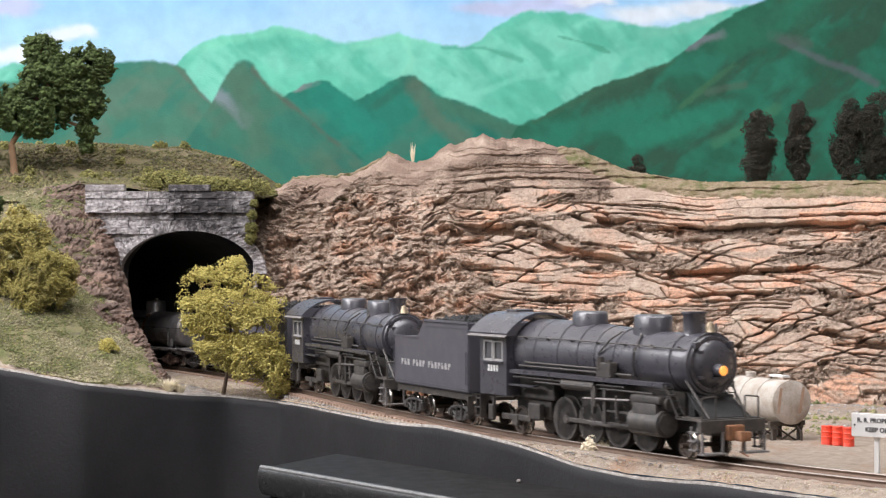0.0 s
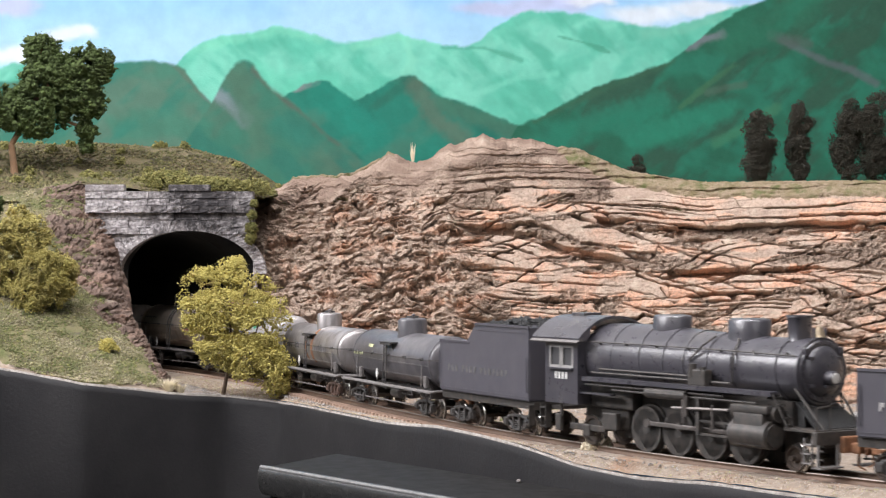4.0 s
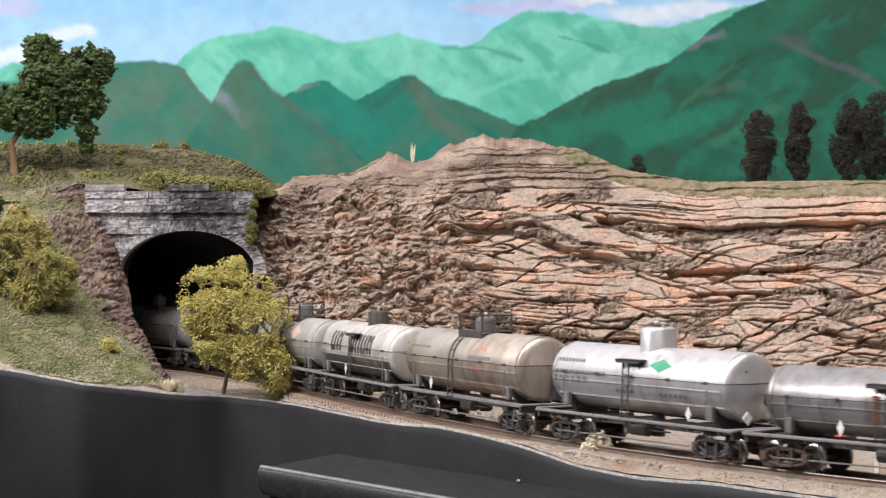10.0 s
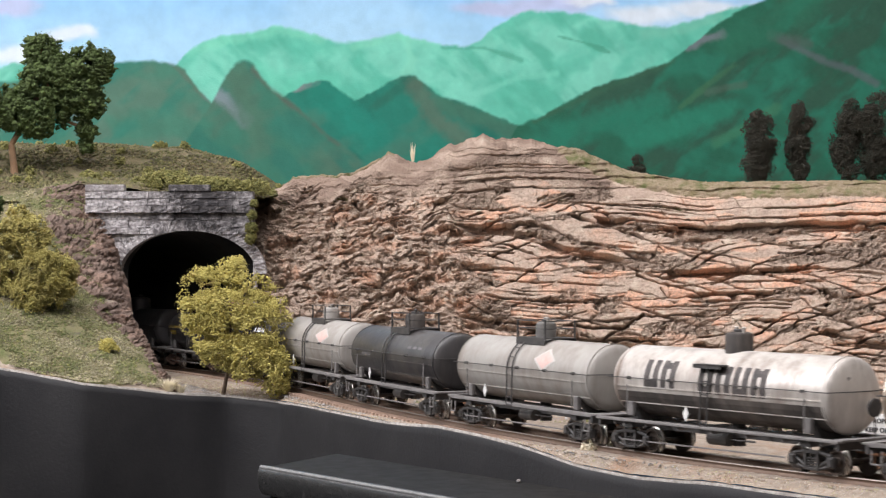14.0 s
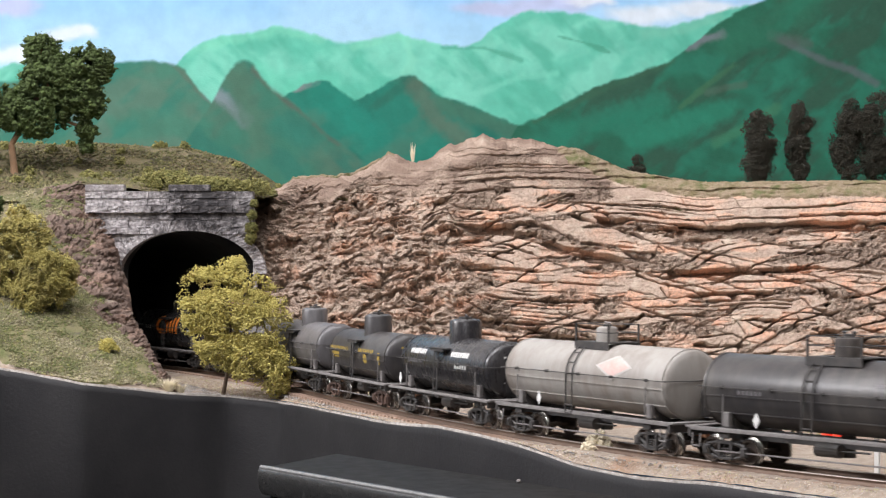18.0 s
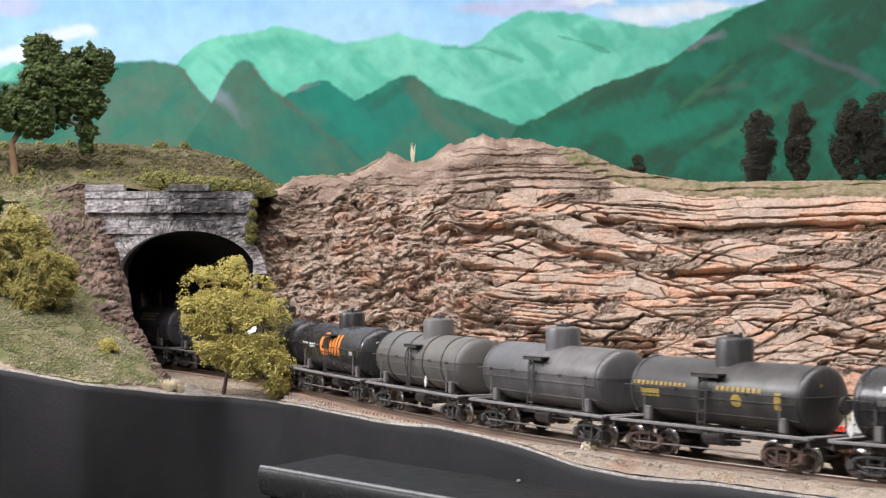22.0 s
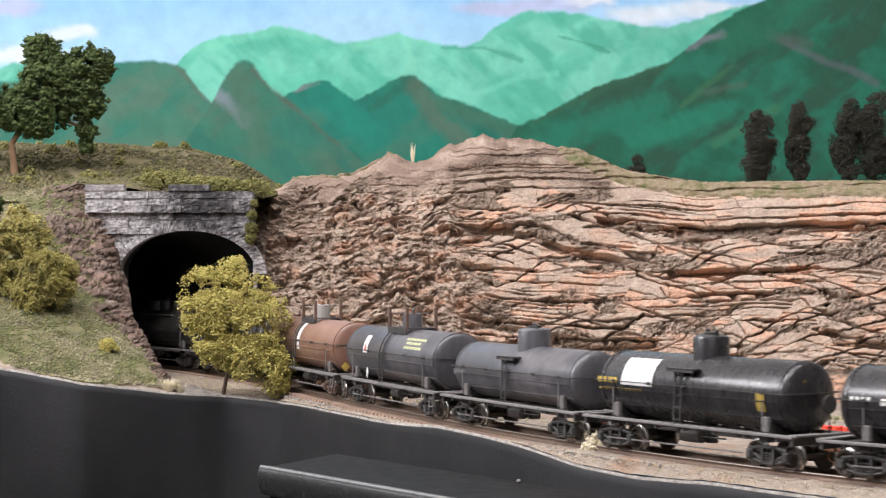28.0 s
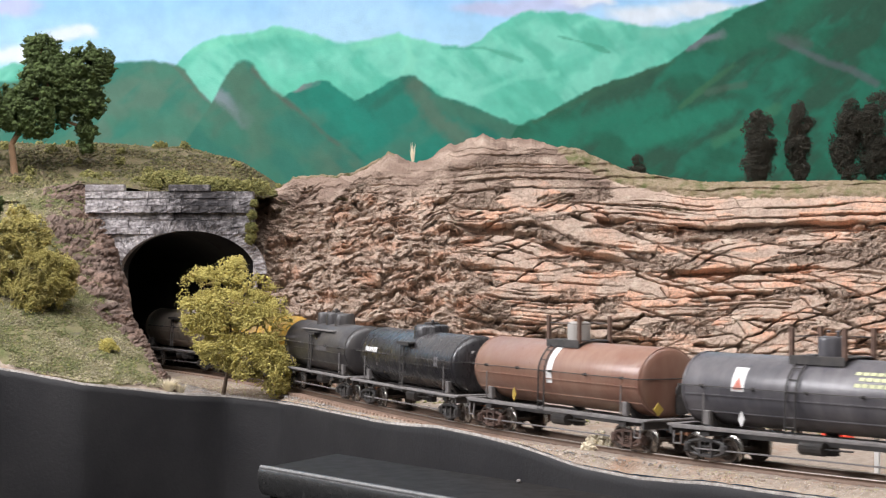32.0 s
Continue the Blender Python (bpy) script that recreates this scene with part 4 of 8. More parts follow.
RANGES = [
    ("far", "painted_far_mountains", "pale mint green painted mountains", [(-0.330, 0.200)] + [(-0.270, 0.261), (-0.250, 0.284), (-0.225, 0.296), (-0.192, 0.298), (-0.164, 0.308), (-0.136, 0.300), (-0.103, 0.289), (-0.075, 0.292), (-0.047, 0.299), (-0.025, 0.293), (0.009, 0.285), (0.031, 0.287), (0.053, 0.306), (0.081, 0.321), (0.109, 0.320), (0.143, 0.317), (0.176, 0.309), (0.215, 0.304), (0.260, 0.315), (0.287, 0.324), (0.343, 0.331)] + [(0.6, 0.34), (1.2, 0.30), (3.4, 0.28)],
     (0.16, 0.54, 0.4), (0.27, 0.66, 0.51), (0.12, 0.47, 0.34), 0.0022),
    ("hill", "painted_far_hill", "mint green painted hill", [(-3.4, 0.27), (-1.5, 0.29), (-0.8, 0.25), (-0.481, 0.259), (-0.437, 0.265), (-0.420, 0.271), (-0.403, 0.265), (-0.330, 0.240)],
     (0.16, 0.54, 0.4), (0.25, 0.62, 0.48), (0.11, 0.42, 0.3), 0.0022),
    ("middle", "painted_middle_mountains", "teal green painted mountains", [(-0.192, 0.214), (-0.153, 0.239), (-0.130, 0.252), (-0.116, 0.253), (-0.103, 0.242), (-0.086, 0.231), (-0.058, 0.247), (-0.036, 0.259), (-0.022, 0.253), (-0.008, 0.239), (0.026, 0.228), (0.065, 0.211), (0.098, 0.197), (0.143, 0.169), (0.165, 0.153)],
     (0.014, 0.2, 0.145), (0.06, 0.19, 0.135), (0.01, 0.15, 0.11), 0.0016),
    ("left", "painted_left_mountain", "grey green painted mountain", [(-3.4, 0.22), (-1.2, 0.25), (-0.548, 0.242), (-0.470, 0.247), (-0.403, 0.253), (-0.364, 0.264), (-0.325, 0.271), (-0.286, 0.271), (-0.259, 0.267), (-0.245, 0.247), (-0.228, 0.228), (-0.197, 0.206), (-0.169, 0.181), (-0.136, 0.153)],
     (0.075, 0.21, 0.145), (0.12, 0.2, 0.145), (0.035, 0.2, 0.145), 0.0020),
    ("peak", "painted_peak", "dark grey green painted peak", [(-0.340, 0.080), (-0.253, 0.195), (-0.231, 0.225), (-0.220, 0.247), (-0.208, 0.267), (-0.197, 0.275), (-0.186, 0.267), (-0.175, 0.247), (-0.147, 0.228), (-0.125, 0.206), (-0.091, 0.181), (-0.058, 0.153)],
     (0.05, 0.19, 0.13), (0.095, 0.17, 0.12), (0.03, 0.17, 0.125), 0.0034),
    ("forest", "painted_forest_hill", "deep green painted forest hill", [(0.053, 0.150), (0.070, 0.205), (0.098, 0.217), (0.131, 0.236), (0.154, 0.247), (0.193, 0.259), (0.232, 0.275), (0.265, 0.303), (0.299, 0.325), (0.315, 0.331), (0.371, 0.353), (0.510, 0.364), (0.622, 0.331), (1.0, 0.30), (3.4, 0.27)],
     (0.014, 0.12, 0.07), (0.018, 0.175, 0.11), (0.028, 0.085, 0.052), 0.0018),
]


def near_line(X, Z, pts):
    best = np.full(X.shape, 9.0)
    for (x0, z0), (x1, z1) in zip(pts, pts[1:]):
        t = np.clip(((X - x0) * (x1 - x0) + (Z - z0) * (z1 - z0)) / ((x1 - x0) ** 2 + (z1 - z0) ** 2), 0, 1)
        best = np.minimum(best, np.hypot(X - x0 - t * (x1 - x0), Z - z0 - t * (z1 - z0)))
    return best


def paint_material():
    """Brushed wall paint in the colours laid on the wall."""
    m = material("mural_paint", (0.5, 0.5, 0.5), 0.85, scale=120, bump=0.35, bump_scale=420, stretch=(1, 1, 1.5))
    nt = m.node_tree
    b = nt.nodes["Principled BSDF"]
    at = nt.nodes.new("ShaderNodeAttribute")
    at.attribute_name = "paint"
    n = nt.nodes.new("ShaderNodeTexNoise")
    n.inputs["Scale"].default_value, n.inputs["Detail"].default_value = 60, 4
    r = nt.nodes.new("ShaderNodeMapRange")
    r.inputs["From Min"].default_value, r.inputs["From Max"].default_value = 0.3, 0.7
    r.inputs["To Min"].default_value, r.inputs["To Max"].default_value = 0.86, 0.99
    x = nt.nodes.new("ShaderNodeVectorMath")
    x.operation = "SCALE"
    tc = nt.nodes.new("ShaderNodeTexCoord")
    nt.links.new(tc.outputs["Object"], n.inputs["Vector"])
    nt.links.new(n.outputs["Fac"], r.inputs["Value"])
    nt.links.new(at.outputs["Color"], x.inputs[0])
    nt.links.new(r.outputs["Result"], x.inputs["Scale"])
    nt.links.new(x.outputs["Vector"], b.inputs["Base Color"])
    return m


def mural():
    MAT["sky"] = material("sky_paint", (0.38, 0.61, 0.90), 0.85, scale=9, amount=0.3, bump=0.2, bump_scale=300)
    MAT["mural"] = paint_material()
    wall = bmesh.new()
    box(wall, 0.0, BACK + 0.06, 0.30, 7.0, 0.10, 2.8)
    root = part("backdrop", wall, MAT["sky"], None, unit=1)
    tagged(root, "wall painted with blue sky, clouds and green mountains", "painted backdrop", kind="structure")
    xs = np.concatenate([np.linspace(-3.4, -0.48, 60)[:-1], np.linspace(-0.48, 0.48, 640), np.linspace(0.48, 3.4, 60)[1:]])
    zs = np.concatenate([np.linspace(0.06, 0.36, 210), np.linspace(0.37, 1.55, 30)])
    X, Z = np.meshgrid(xs, zs)

    def tint(col, mask, c):
        return col + (np.array(c) - col) * mask[..., None]
    wob = 0.012 * (fbm(X * 45, Z * 60, 91) - 0.47)
    col = np.zeros(X.shape + (3,)) + np.array((0.31, 0.60, 0.91))
    col = tint(col, 0.5 * smooth(0.40, 0.62, fbm(X * 9, Z * 22, 92)), (0.46, 0.72, 0.94))
    col = tint(col, 0.6 * smooth(0.345, 0.28, Z + wob), (0.49, 0.76, 0.94))
    for blobs, c, k in ((LILAC, (0.58, 0.58, 0.82), 0.75), (CLOUDS, (0.84, 0.89, 0.96), 0.8)):
        m = np.zeros(X.shape)
        for cx, cz, w, h in blobs:
            m = np.maximum(m, np.exp(-((X - cx + 2 * wob) / w) ** 2 - ((Z - cz + wob) / h) ** 2))
        col = tint(col, k * smooth(0.15, 0.85, m + 0.3 * (fbm(X * 30, Z * 60, 93, 3) - 0.44)), c)
    # unseen upper wall made neutral grey, so reflections on the train lose their blue
    col = tint(col, smooth(0.40, 0.50, Z), (0.70, 0.69, 0.67))
    owner = np.zeros(X.shape, int)
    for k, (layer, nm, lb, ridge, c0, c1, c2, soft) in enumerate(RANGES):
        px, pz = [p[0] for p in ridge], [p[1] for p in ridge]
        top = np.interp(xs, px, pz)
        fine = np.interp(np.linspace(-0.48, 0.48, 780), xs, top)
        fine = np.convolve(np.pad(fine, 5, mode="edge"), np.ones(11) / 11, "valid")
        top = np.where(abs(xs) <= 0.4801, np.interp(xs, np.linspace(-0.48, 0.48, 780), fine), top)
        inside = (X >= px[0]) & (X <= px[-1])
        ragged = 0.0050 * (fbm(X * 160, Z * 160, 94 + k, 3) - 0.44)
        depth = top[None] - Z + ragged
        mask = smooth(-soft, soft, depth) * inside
        c = np.zeros(X.shape + (3,)) + np.array(c0)
        a = 1.0 if k % 2 else -1.0
        c = tint(c, 0.9 * smooth(0.36, 0.62, fbm((X + a * 0.6 * Z) * 26, Z * 34, 100 + k)), c1)
        c = tint(c, 0.9 * smooth(0.42, 0.66, fbm((X - a * 0.8 * Z) * 44, Z * 34, 110 + k)), c2)
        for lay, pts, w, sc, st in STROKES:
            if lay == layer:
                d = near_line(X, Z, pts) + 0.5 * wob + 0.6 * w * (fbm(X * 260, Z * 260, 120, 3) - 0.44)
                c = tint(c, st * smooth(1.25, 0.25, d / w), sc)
        c = c * np.array((0.77, 1.0, 1.0))
        c = c * (0.93 + 0.14 * fbm((X + 0.5 * Z) * 150, (Z - 0.4 * X) * 75, 130 + k, 2) / 0.75)[..., None]
        col = col * (1 - mask[..., None]) + c * mask[..., None]
        owner = np.where(mask > 0.5, k + 1, owner)
    n, m = X.shape
    idx = np.arange(n * m).reshape(n, m)
    quads = np.stack([idx[:-1, :-1], idx[:-1, 1:], idx[1:, 1:], idx[1:, :-1]], -1).reshape(-1, 4)
    own = owner[:-1, :-1].ravel()
    P = np.stack([X, np.full(X.shape, BACK + 0.0075), Z], -1).reshape(-1, 3)
    rgba = np.concatenate([np.clip(col * 0.94, 0, 1), np.ones(X.shape + (1,))], -1).reshape(-1, 4)
    names = [("painted_sky", "blue painted sky with soft white clouds, made neutral grey above the view")] + [(r[1], r[2]) for r in RANGES]
    for k, (nm, lb) in enumerate(names):
        q = quads[own == k]
        if not len(q):
            continue
        used, inv = np.unique(q, return_inverse=True)
        inv = inv.reshape(-1, 4)
        me = bpy.data.meshes.new(nm)
        me.vertices.add(len(used))
        me.vertices.foreach_set("co", P[used].astype(np.float32).ravel())
        me.loops.add(inv.size)
        me.loops.foreach_set("vertex_index", inv.ravel().astype(np.int32))
        me.polygons.add(len(inv))
        me.polygons.foreach_set("loop_start", np.arange(0, inv.size, 4, dtype=np.int32))
        me.update(calc_edges=True)
        me.attributes.new("paint", "FLOAT_COLOR", "POINT").data.foreach_set("color", rgba[used].astype(np.float32).ravel())
        mesh_part(nm, me, MAT["mural"], root, lb)
    return root


mural()


# ---- the room ----
def room():
    MAT["wall"] = material("room_wall_paint", (0.62, 0.60, 0.56), 0.9, scale=3, amount=0.2)
    MAT["carpet"] = material("room_floor_carpet", (0.16, 0.15, 0.14), 0.95, scale=40, amount=0.5)
    MAT["tile"] = material("ceiling_white", (0.75, 0.74, 0.72), 0.9, scale=8, amount=0.15)
    for nm, c, s, mt, lb in (("floor", (0.0, -0.2, -1.15), (7.2, 4.6, 0.1), "carpet", "dark carpeted floor of the train room"),
                             ("ceiling", (0.0, -0.2, 1.65), (7.2, 4.6, 0.1), "tile", "white ceiling of the train room"),
                             ("wall_south", (0.0, -2.45, 0.25), (7.2, 0.1, 2.7), "wall", "plain painted wall behind the camera"),
                             ("wall_west", (-3.5, -0.2, 0.25), (0.1, 4.4, 2.7), "wall", "plain painted side wall"),
                             ("wall_east", (3.45, -0.2, 0.25), (0.1, 4.4, 2.7), "wall", "plain painted side wall")):
        bm = bmesh.new()
        box(bm, *c, *s)
        tagged(part(nm, bm, MAT[mt], None, unit=1), lb, nm.split("_")[0], kind="structure")


room()


# ---- the black tray before the fascia ----
def tray():
    root = thing("control_panel_shelf", "black plastic shelf with a worn shiny front edge before the fascia", "shelf", at=pose(-0.0782, 0.837, -0.0105, 0, 0, -54.8))
    # top, its far edge cut back at a slant
    bm = bmesh.new()
    a = [(0.002, 0.004), (0.40, 0.004), (0.40, 0.0565), (-0.0275, 0.0565)]
    lo, hi = [[bm.verts.new((x, y, z)) for x, y in a] for z in (-0.0046, -0.0004)]
    bm.faces.new(lo[::-1]), bm.faces.new(hi)
    for i in range(4):
        bm.faces.new((lo[i], lo[(i + 1) % 4], hi[(i + 1) % 4], hi[i]))
    bmesh.ops.bevel(bm, geom=list(bm.edges), offset=0.0007, segments=2, affect="EDGES")
    part("top_panel", bm, MAT["tray"], root, unit=1)
    # rounded front edge
    bm = bmesh.new()
    prof = [(0.0045, -0.0002), (0.0022, 0.0001), (0.0008, -0.0006), (0.0, -0.0020), (-0.0002, -0.0048), (0.0004, -0.0100), (0.0016, -0.0122), (0.0045, -0.0126)]
    rows = [[bm.verts.new((x + 0.3 * (0 if x > 0.1 else y), y, z)) for y, z in prof] for x in (0.0, 0.10, 0.20, 0.30, 0.40)]
    for p, q in zip(rows, rows[1:]):
        for i in range(len(prof) - 1):
            bm.faces.new((p[i], p[i + 1], q[i + 1], q[i]))
        bm.faces.new((p[-1], p[0], q[0], q[-1]))
    bm.faces.new(rows[0]), bm.faces.new(rows[-1][::-1])
    part("front_edge", bm, MAT["tray_edge"], root, "worn shiny front edge", smooth=True, unit=1)
    # thin pale rod: the glossy edge's highlight put into colour
    bm = bmesh.new()
    pipe(bm, [(0.0005, 0.0012, -0.0007), (0.15, 0.0012, -0.0007), (0.40, 0.0012, -0.0007)], 0.0009, 10)
    part("worn_rim", bm, MAT["tray_rim"], root, "pale rim standing in for the edge's highlight", smooth=True, unit=1)
    bm = bmesh.new()
    box(bm, 0.212, 0.012, -0.026, 0.376, 0.003, 0.028, bevel=0.0008)
    part("front_apron", bm, MAT["tray"], root, unit=1)
    bm = bmesh.new()
    box(bm, 0.0, 0.0, -0.0175, 0.003, 0.058, 0.0255, Matrix.Translation((-0.0105, 0.031, 0)) @ Matrix.Rotation(radians(27.5), 4, "Z"), bevel=0.0008)
    part("end_panel", bm, MAT["tray"], root, unit=1)
    for x in (0.16, 0.30):
        bm = bmesh.new()
        box(bm, x, 0.075, -0.016, 0.012, 0.075, 0.012)
        part("bracket", bm, MAT["tray"], root, unit=1)
    bm = bmesh.new()
    bmesh.ops.create_uvsphere(bm, u_segments=10, v_segments=6, radius=0.0010)
    bmesh.ops.translate(bm, vec=(0.112, 0.053, 0.0002), verts=bm.verts)
    part("screw_head", bm, MAT["steel"], root, "small bright screw head", unit=1)


# lighter grey than the shelf, painted as its edge highlight
MAT["tray_rim"] = material("rim_highlight_grey", (0.17, 0.168, 0.166), 0.35, other=(0.08, 0.08, 0.08), scale=160, amount=0.8, spread=(0.48, 0.66))
MAT["tray_edge"] = material("worn_black_plastic", (0.022, 0.022, 0.022), 0.30, other=(0.11, 0.108, 0.105), scale=420, amount=0.45, spread=(0.52, 0.70), bump=0.1)
tray()


# ---- track ----
def track():
    root = thing("railway_track", "weathered brown model railway track on grey ballast", "railway track", kind="structure")
    us = np.concatenate([np.linspace(-43, -9, 120)[:-1], np.linspace(-9, 8, 420), np.linspace(8, 40, 120)[1:]])
    for side in (-0.00825, 0.00825):
        for nm, prof, mat in (("rail", [(-0.0011, -0.0026), (-0.0011, -0.0021), (-0.0003, -0.0017), (-0.0003, -0.0007), (-0.00062, -0.0004), (0.00062, -0.0004), (0.0003, -0.0007), (0.0003, -0.0017), (0.0011, -0.0021), (0.0011, -0.0026)], "rail"),
                              ("rail_head", [(-0.0006, -0.0004), (-0.0006, -0.00005), (-0.0004, 0.0), (0.0004, 0.0), (0.0006, -0.00005), (0.0006, -0.0004)], "rail_top")):
            rows = []
            for o, z in prof:
                x, y = on_track(us, side + o)
                rows.append(np.stack([x, y, np.full_like(x, z)], -1))
            grid_mesh(nm, np.array(rows), MAT[mat], root, smooth=False)
    bm = bmesh.new()
    box(bm, 0, 0, -0.0036, 0.0027, 0.0305, 0.0020, bevel=0.0003)
    tie = part("tie", bm, MAT["tie"], root, unit=1)
    rs = fields(17)
    first = True
    for i, u in enumerate(np.arange(-5.6, 6.4, 0.066)):
        x, y = on_track(u)
        a = float(np.interp(u, UG, AG))
        m = pose(x, y, 0, 0, 0, math.degrees(math.atan2(-math.cos(a), math.sin(a))) + rs.uniform(-1.5, 1.5))
        ob = tie if first else tie.copy()
        if not first:
            scene.collection.objects.link(ob)
        first = False
        ob.matrix_basis = m
    verts, faces = [], []
    spike_v, spike_f = [], []
    for u in np.concatenate([np.arange(-43, -5.65, 0.082), np.arange(6.45, 40, 0.082)]):
        x, y = on_track(u)
        a = float(np.interp(u, UG, AG))
        c, s = math.sin(a), -math.cos(a)
        k = len(verts)
        for dz in (-0.0046, -0.0026):
            for dx, dy in ((-0.0013, -0.015), (0.0013, -0.015), (0.0013, 0.015), (-0.0013, 0.015)):
                verts.append((x + c * dx - s * dy, y + s * dx + c * dy, dz))
        faces += [(k + 4, k + 5, k + 6, k + 7), (k, k + 1, k + 5, k + 4), (k + 1, k + 2, k + 6, k + 5), (k + 2, k + 3, k + 7, k + 6), (k + 3, k, k + 4, k + 7)]
    tagged(raw("ties_out_of_view", verts, faces, MAT["tie"], root), kind="stuff")
    # loose stones
    n = 15000
    u = rs.uniform(-6.2, 5.6, n)
    off = rs.normal(0, 0.0125, n)
    off = np.where((off > 0.0105) & (off < 0.0160) & (rs.rand(n) < 0.75), off + 0.0065, off)
    off = np.where(abs(off) > 0.030, rs.uniform(-0.026, 0.024, n), off)
    ex, ey = on_track(u, off)
    off = np.where(ey < edge_y(ex) + 0.004, -abs(off) * 0.6, off)
    x, y = on_track(u, off)
    z = np.where(abs(off) < 0.0165, -0.0037, -0.0038 - 0.0046 * np.clip((abs(off) - 0.0165) / 0.0135, 0, 1)) + rs.uniform(-0.0004, 0.0002, n)
    z = z + 0.0010 * smooth(0.94, 0.84, y)
    r = rs.uniform(0.00028, 0.00062, n)
    tagged(clumps("ballast_stones", np.stack([x, y, z], -1), r, MAT["stones"], root, rs, rough=0.5), kind="stuff")


track()
TRAIN, WHEELS, RODS = [], [], []


# ---- trees and plants ----
def foam_points(blobs, n, rs, hollow=0.35, gap=0.42):
    """Points through a set of overlapping balls (x, y, z, radius), thicker towards the skin."""
    w = np.array([b[3] ** 2.2 for b in blobs])
    pick = rs.choice(len(blobs), n, p=w / w.sum())
    d = rs.normal(size=(n, 3))
    d /= np.linalg.norm(d, axis=1)[:, None]
    r = hollow + (1 - hollow) * rs.rand(n) ** 0.5
    B = np.array(blobs)
    wob = 1 + 0.34 * (vnoise(d[:, 0] * 3.1 + pick * 7, d[:, 2] * 3.1 + d[:, 1] * 2.0, 5) - 0.5) + 0.45 * (vnoise(d[:, 0] * 7.3 + pick * 5, d[:, 2] * 7.3 + d[:, 1] * 5.0, 8) - 0.5)
    P = B[pick, :3] + d * (B[pick, 3] * r * wob)[:, None]
    f = 190.0
    hole = vnoise(P[:, 0] * f + P[:, 1] * 97, P[:, 2] * f, 6) * 0.6 + vnoise(P[:, 1] * f, P[:, 2] * f * 0.8 + P[:, 0] * 61, 7) * 0.4
    return P[hole > gap]


def flakes(name, pts, size, mat, parent, rs):
    """Small three-cornered leaf flakes."""
    n = len(pts)
    o = rs.normal(size=(n, 3, 3)) * size
    P = (pts[:, None, :] + o).reshape(-1, 3)
    f = np.arange(n * 3).reshape(n, 3)
    me = bpy.data.meshes.new(name)
    me.vertices.add(n * 3)
    me.vertices.foreach_set("co", P.astype(np.float32).ravel())
    me.loops.add(n * 3)
    me.loops.foreach_set("vertex_index", f.ravel().astype(np.int32))
    me.polygons.add(n)
    me.polygons.foreach_set("loop_start", np.arange(0, n * 3, 3, dtype=np.int32))
    me.update(calc_edges=True)
    return mesh_part(name, me, mat, parent)


def foam_tree(name, label, category, foot, blobs, mats, seed, trunk=(), n=1500, size=0.0019, group="", flake=0.0011, n_flakes=9000, twigs=False):
    gap = 0.41 if twigs else 0.33
    root = thing(name, label, category, group, at=pose(*foot))
    rs = fields(seed)
    B = [(x - foot[0], y - foot[1], z - foot[2], r) for x, y, z, r in blobs]
    pts = foam_points(B, int(n * (12 if twigs else 8)), rs, 0.45, gap)
    clumps("crown", pts, (0.35 + 0.75 * rs.rand(len(pts)) ** 1.6) * size * (0.48 if twigs else 0.56), mats[0], root, rs, rough=0.7, fine=False)
    tagged(flakes("foliage", foam_points([(x, y, z, r * 1.12) for x, y, z, r in B], n_flakes * 4, rs, 0.60, gap), flake * 0.28, mats[0], root, rs), kind="stuff")
    if trunk:
        bm = bmesh.new()
        pts = [Vector(p) - Vector(foot) for p in trunk]
        for i, (p, q) in enumerate(zip(pts, pts[1:])):
            k = 1 - i / len(pts) * 0.6
            rod(bm, p, q, trunk_r(size) * k, 9, trunk_r(size) * (k - 0.5 / len(pts)))
        part("trunk", bm, mats[1], root, unit=1)
        top = pts[-1]
        for x, y, z, r in B[: 7]:
            bm = bmesh.new()
            c = Vector((x, y, z))
            mid = top.lerp(c, 0.5) + Vector((0, -0.3 * r, 0.1 * r))
            pipe(bm, [top, mid, c], trunk_r(size) * 0.42, 6)
            for k in range(3):
                e = c + Vector(rs.normal(size=3)).normalized() * r * 0.6
                rod(bm, c, e, trunk_r(size) * 0.3, 5, trunk_r(size) * 0.12)
            part("limb", bm, mats[1], root, unit=1)
        for x, y, z, r in (B if twigs else []):
            bm = bmesh.new()
            c = Vector((x, y, z))
            for k in range(3):
                a = rs.uniform(-2.6, -0.5)
                e = c + Vector((math.cos(a) * 0.8, math.sin(a), rs.uniform(-0.4, 0.8))) * r * 1.05
                j = c.lerp(e, 0.55) + Vector(rs.normal(size=3)) * r * 0.12
                pipe(bm, [c, j, e], 0.00030, 5)
                rod(bm, j, j + Vector(rs.normal(size=3)) * r * 0.45, 0.00026, 5, 0.0001)
            part("twig", bm, MAT["twig"], root, unit=1)
    return root


def trunk_r(size):
    return size * 0.85


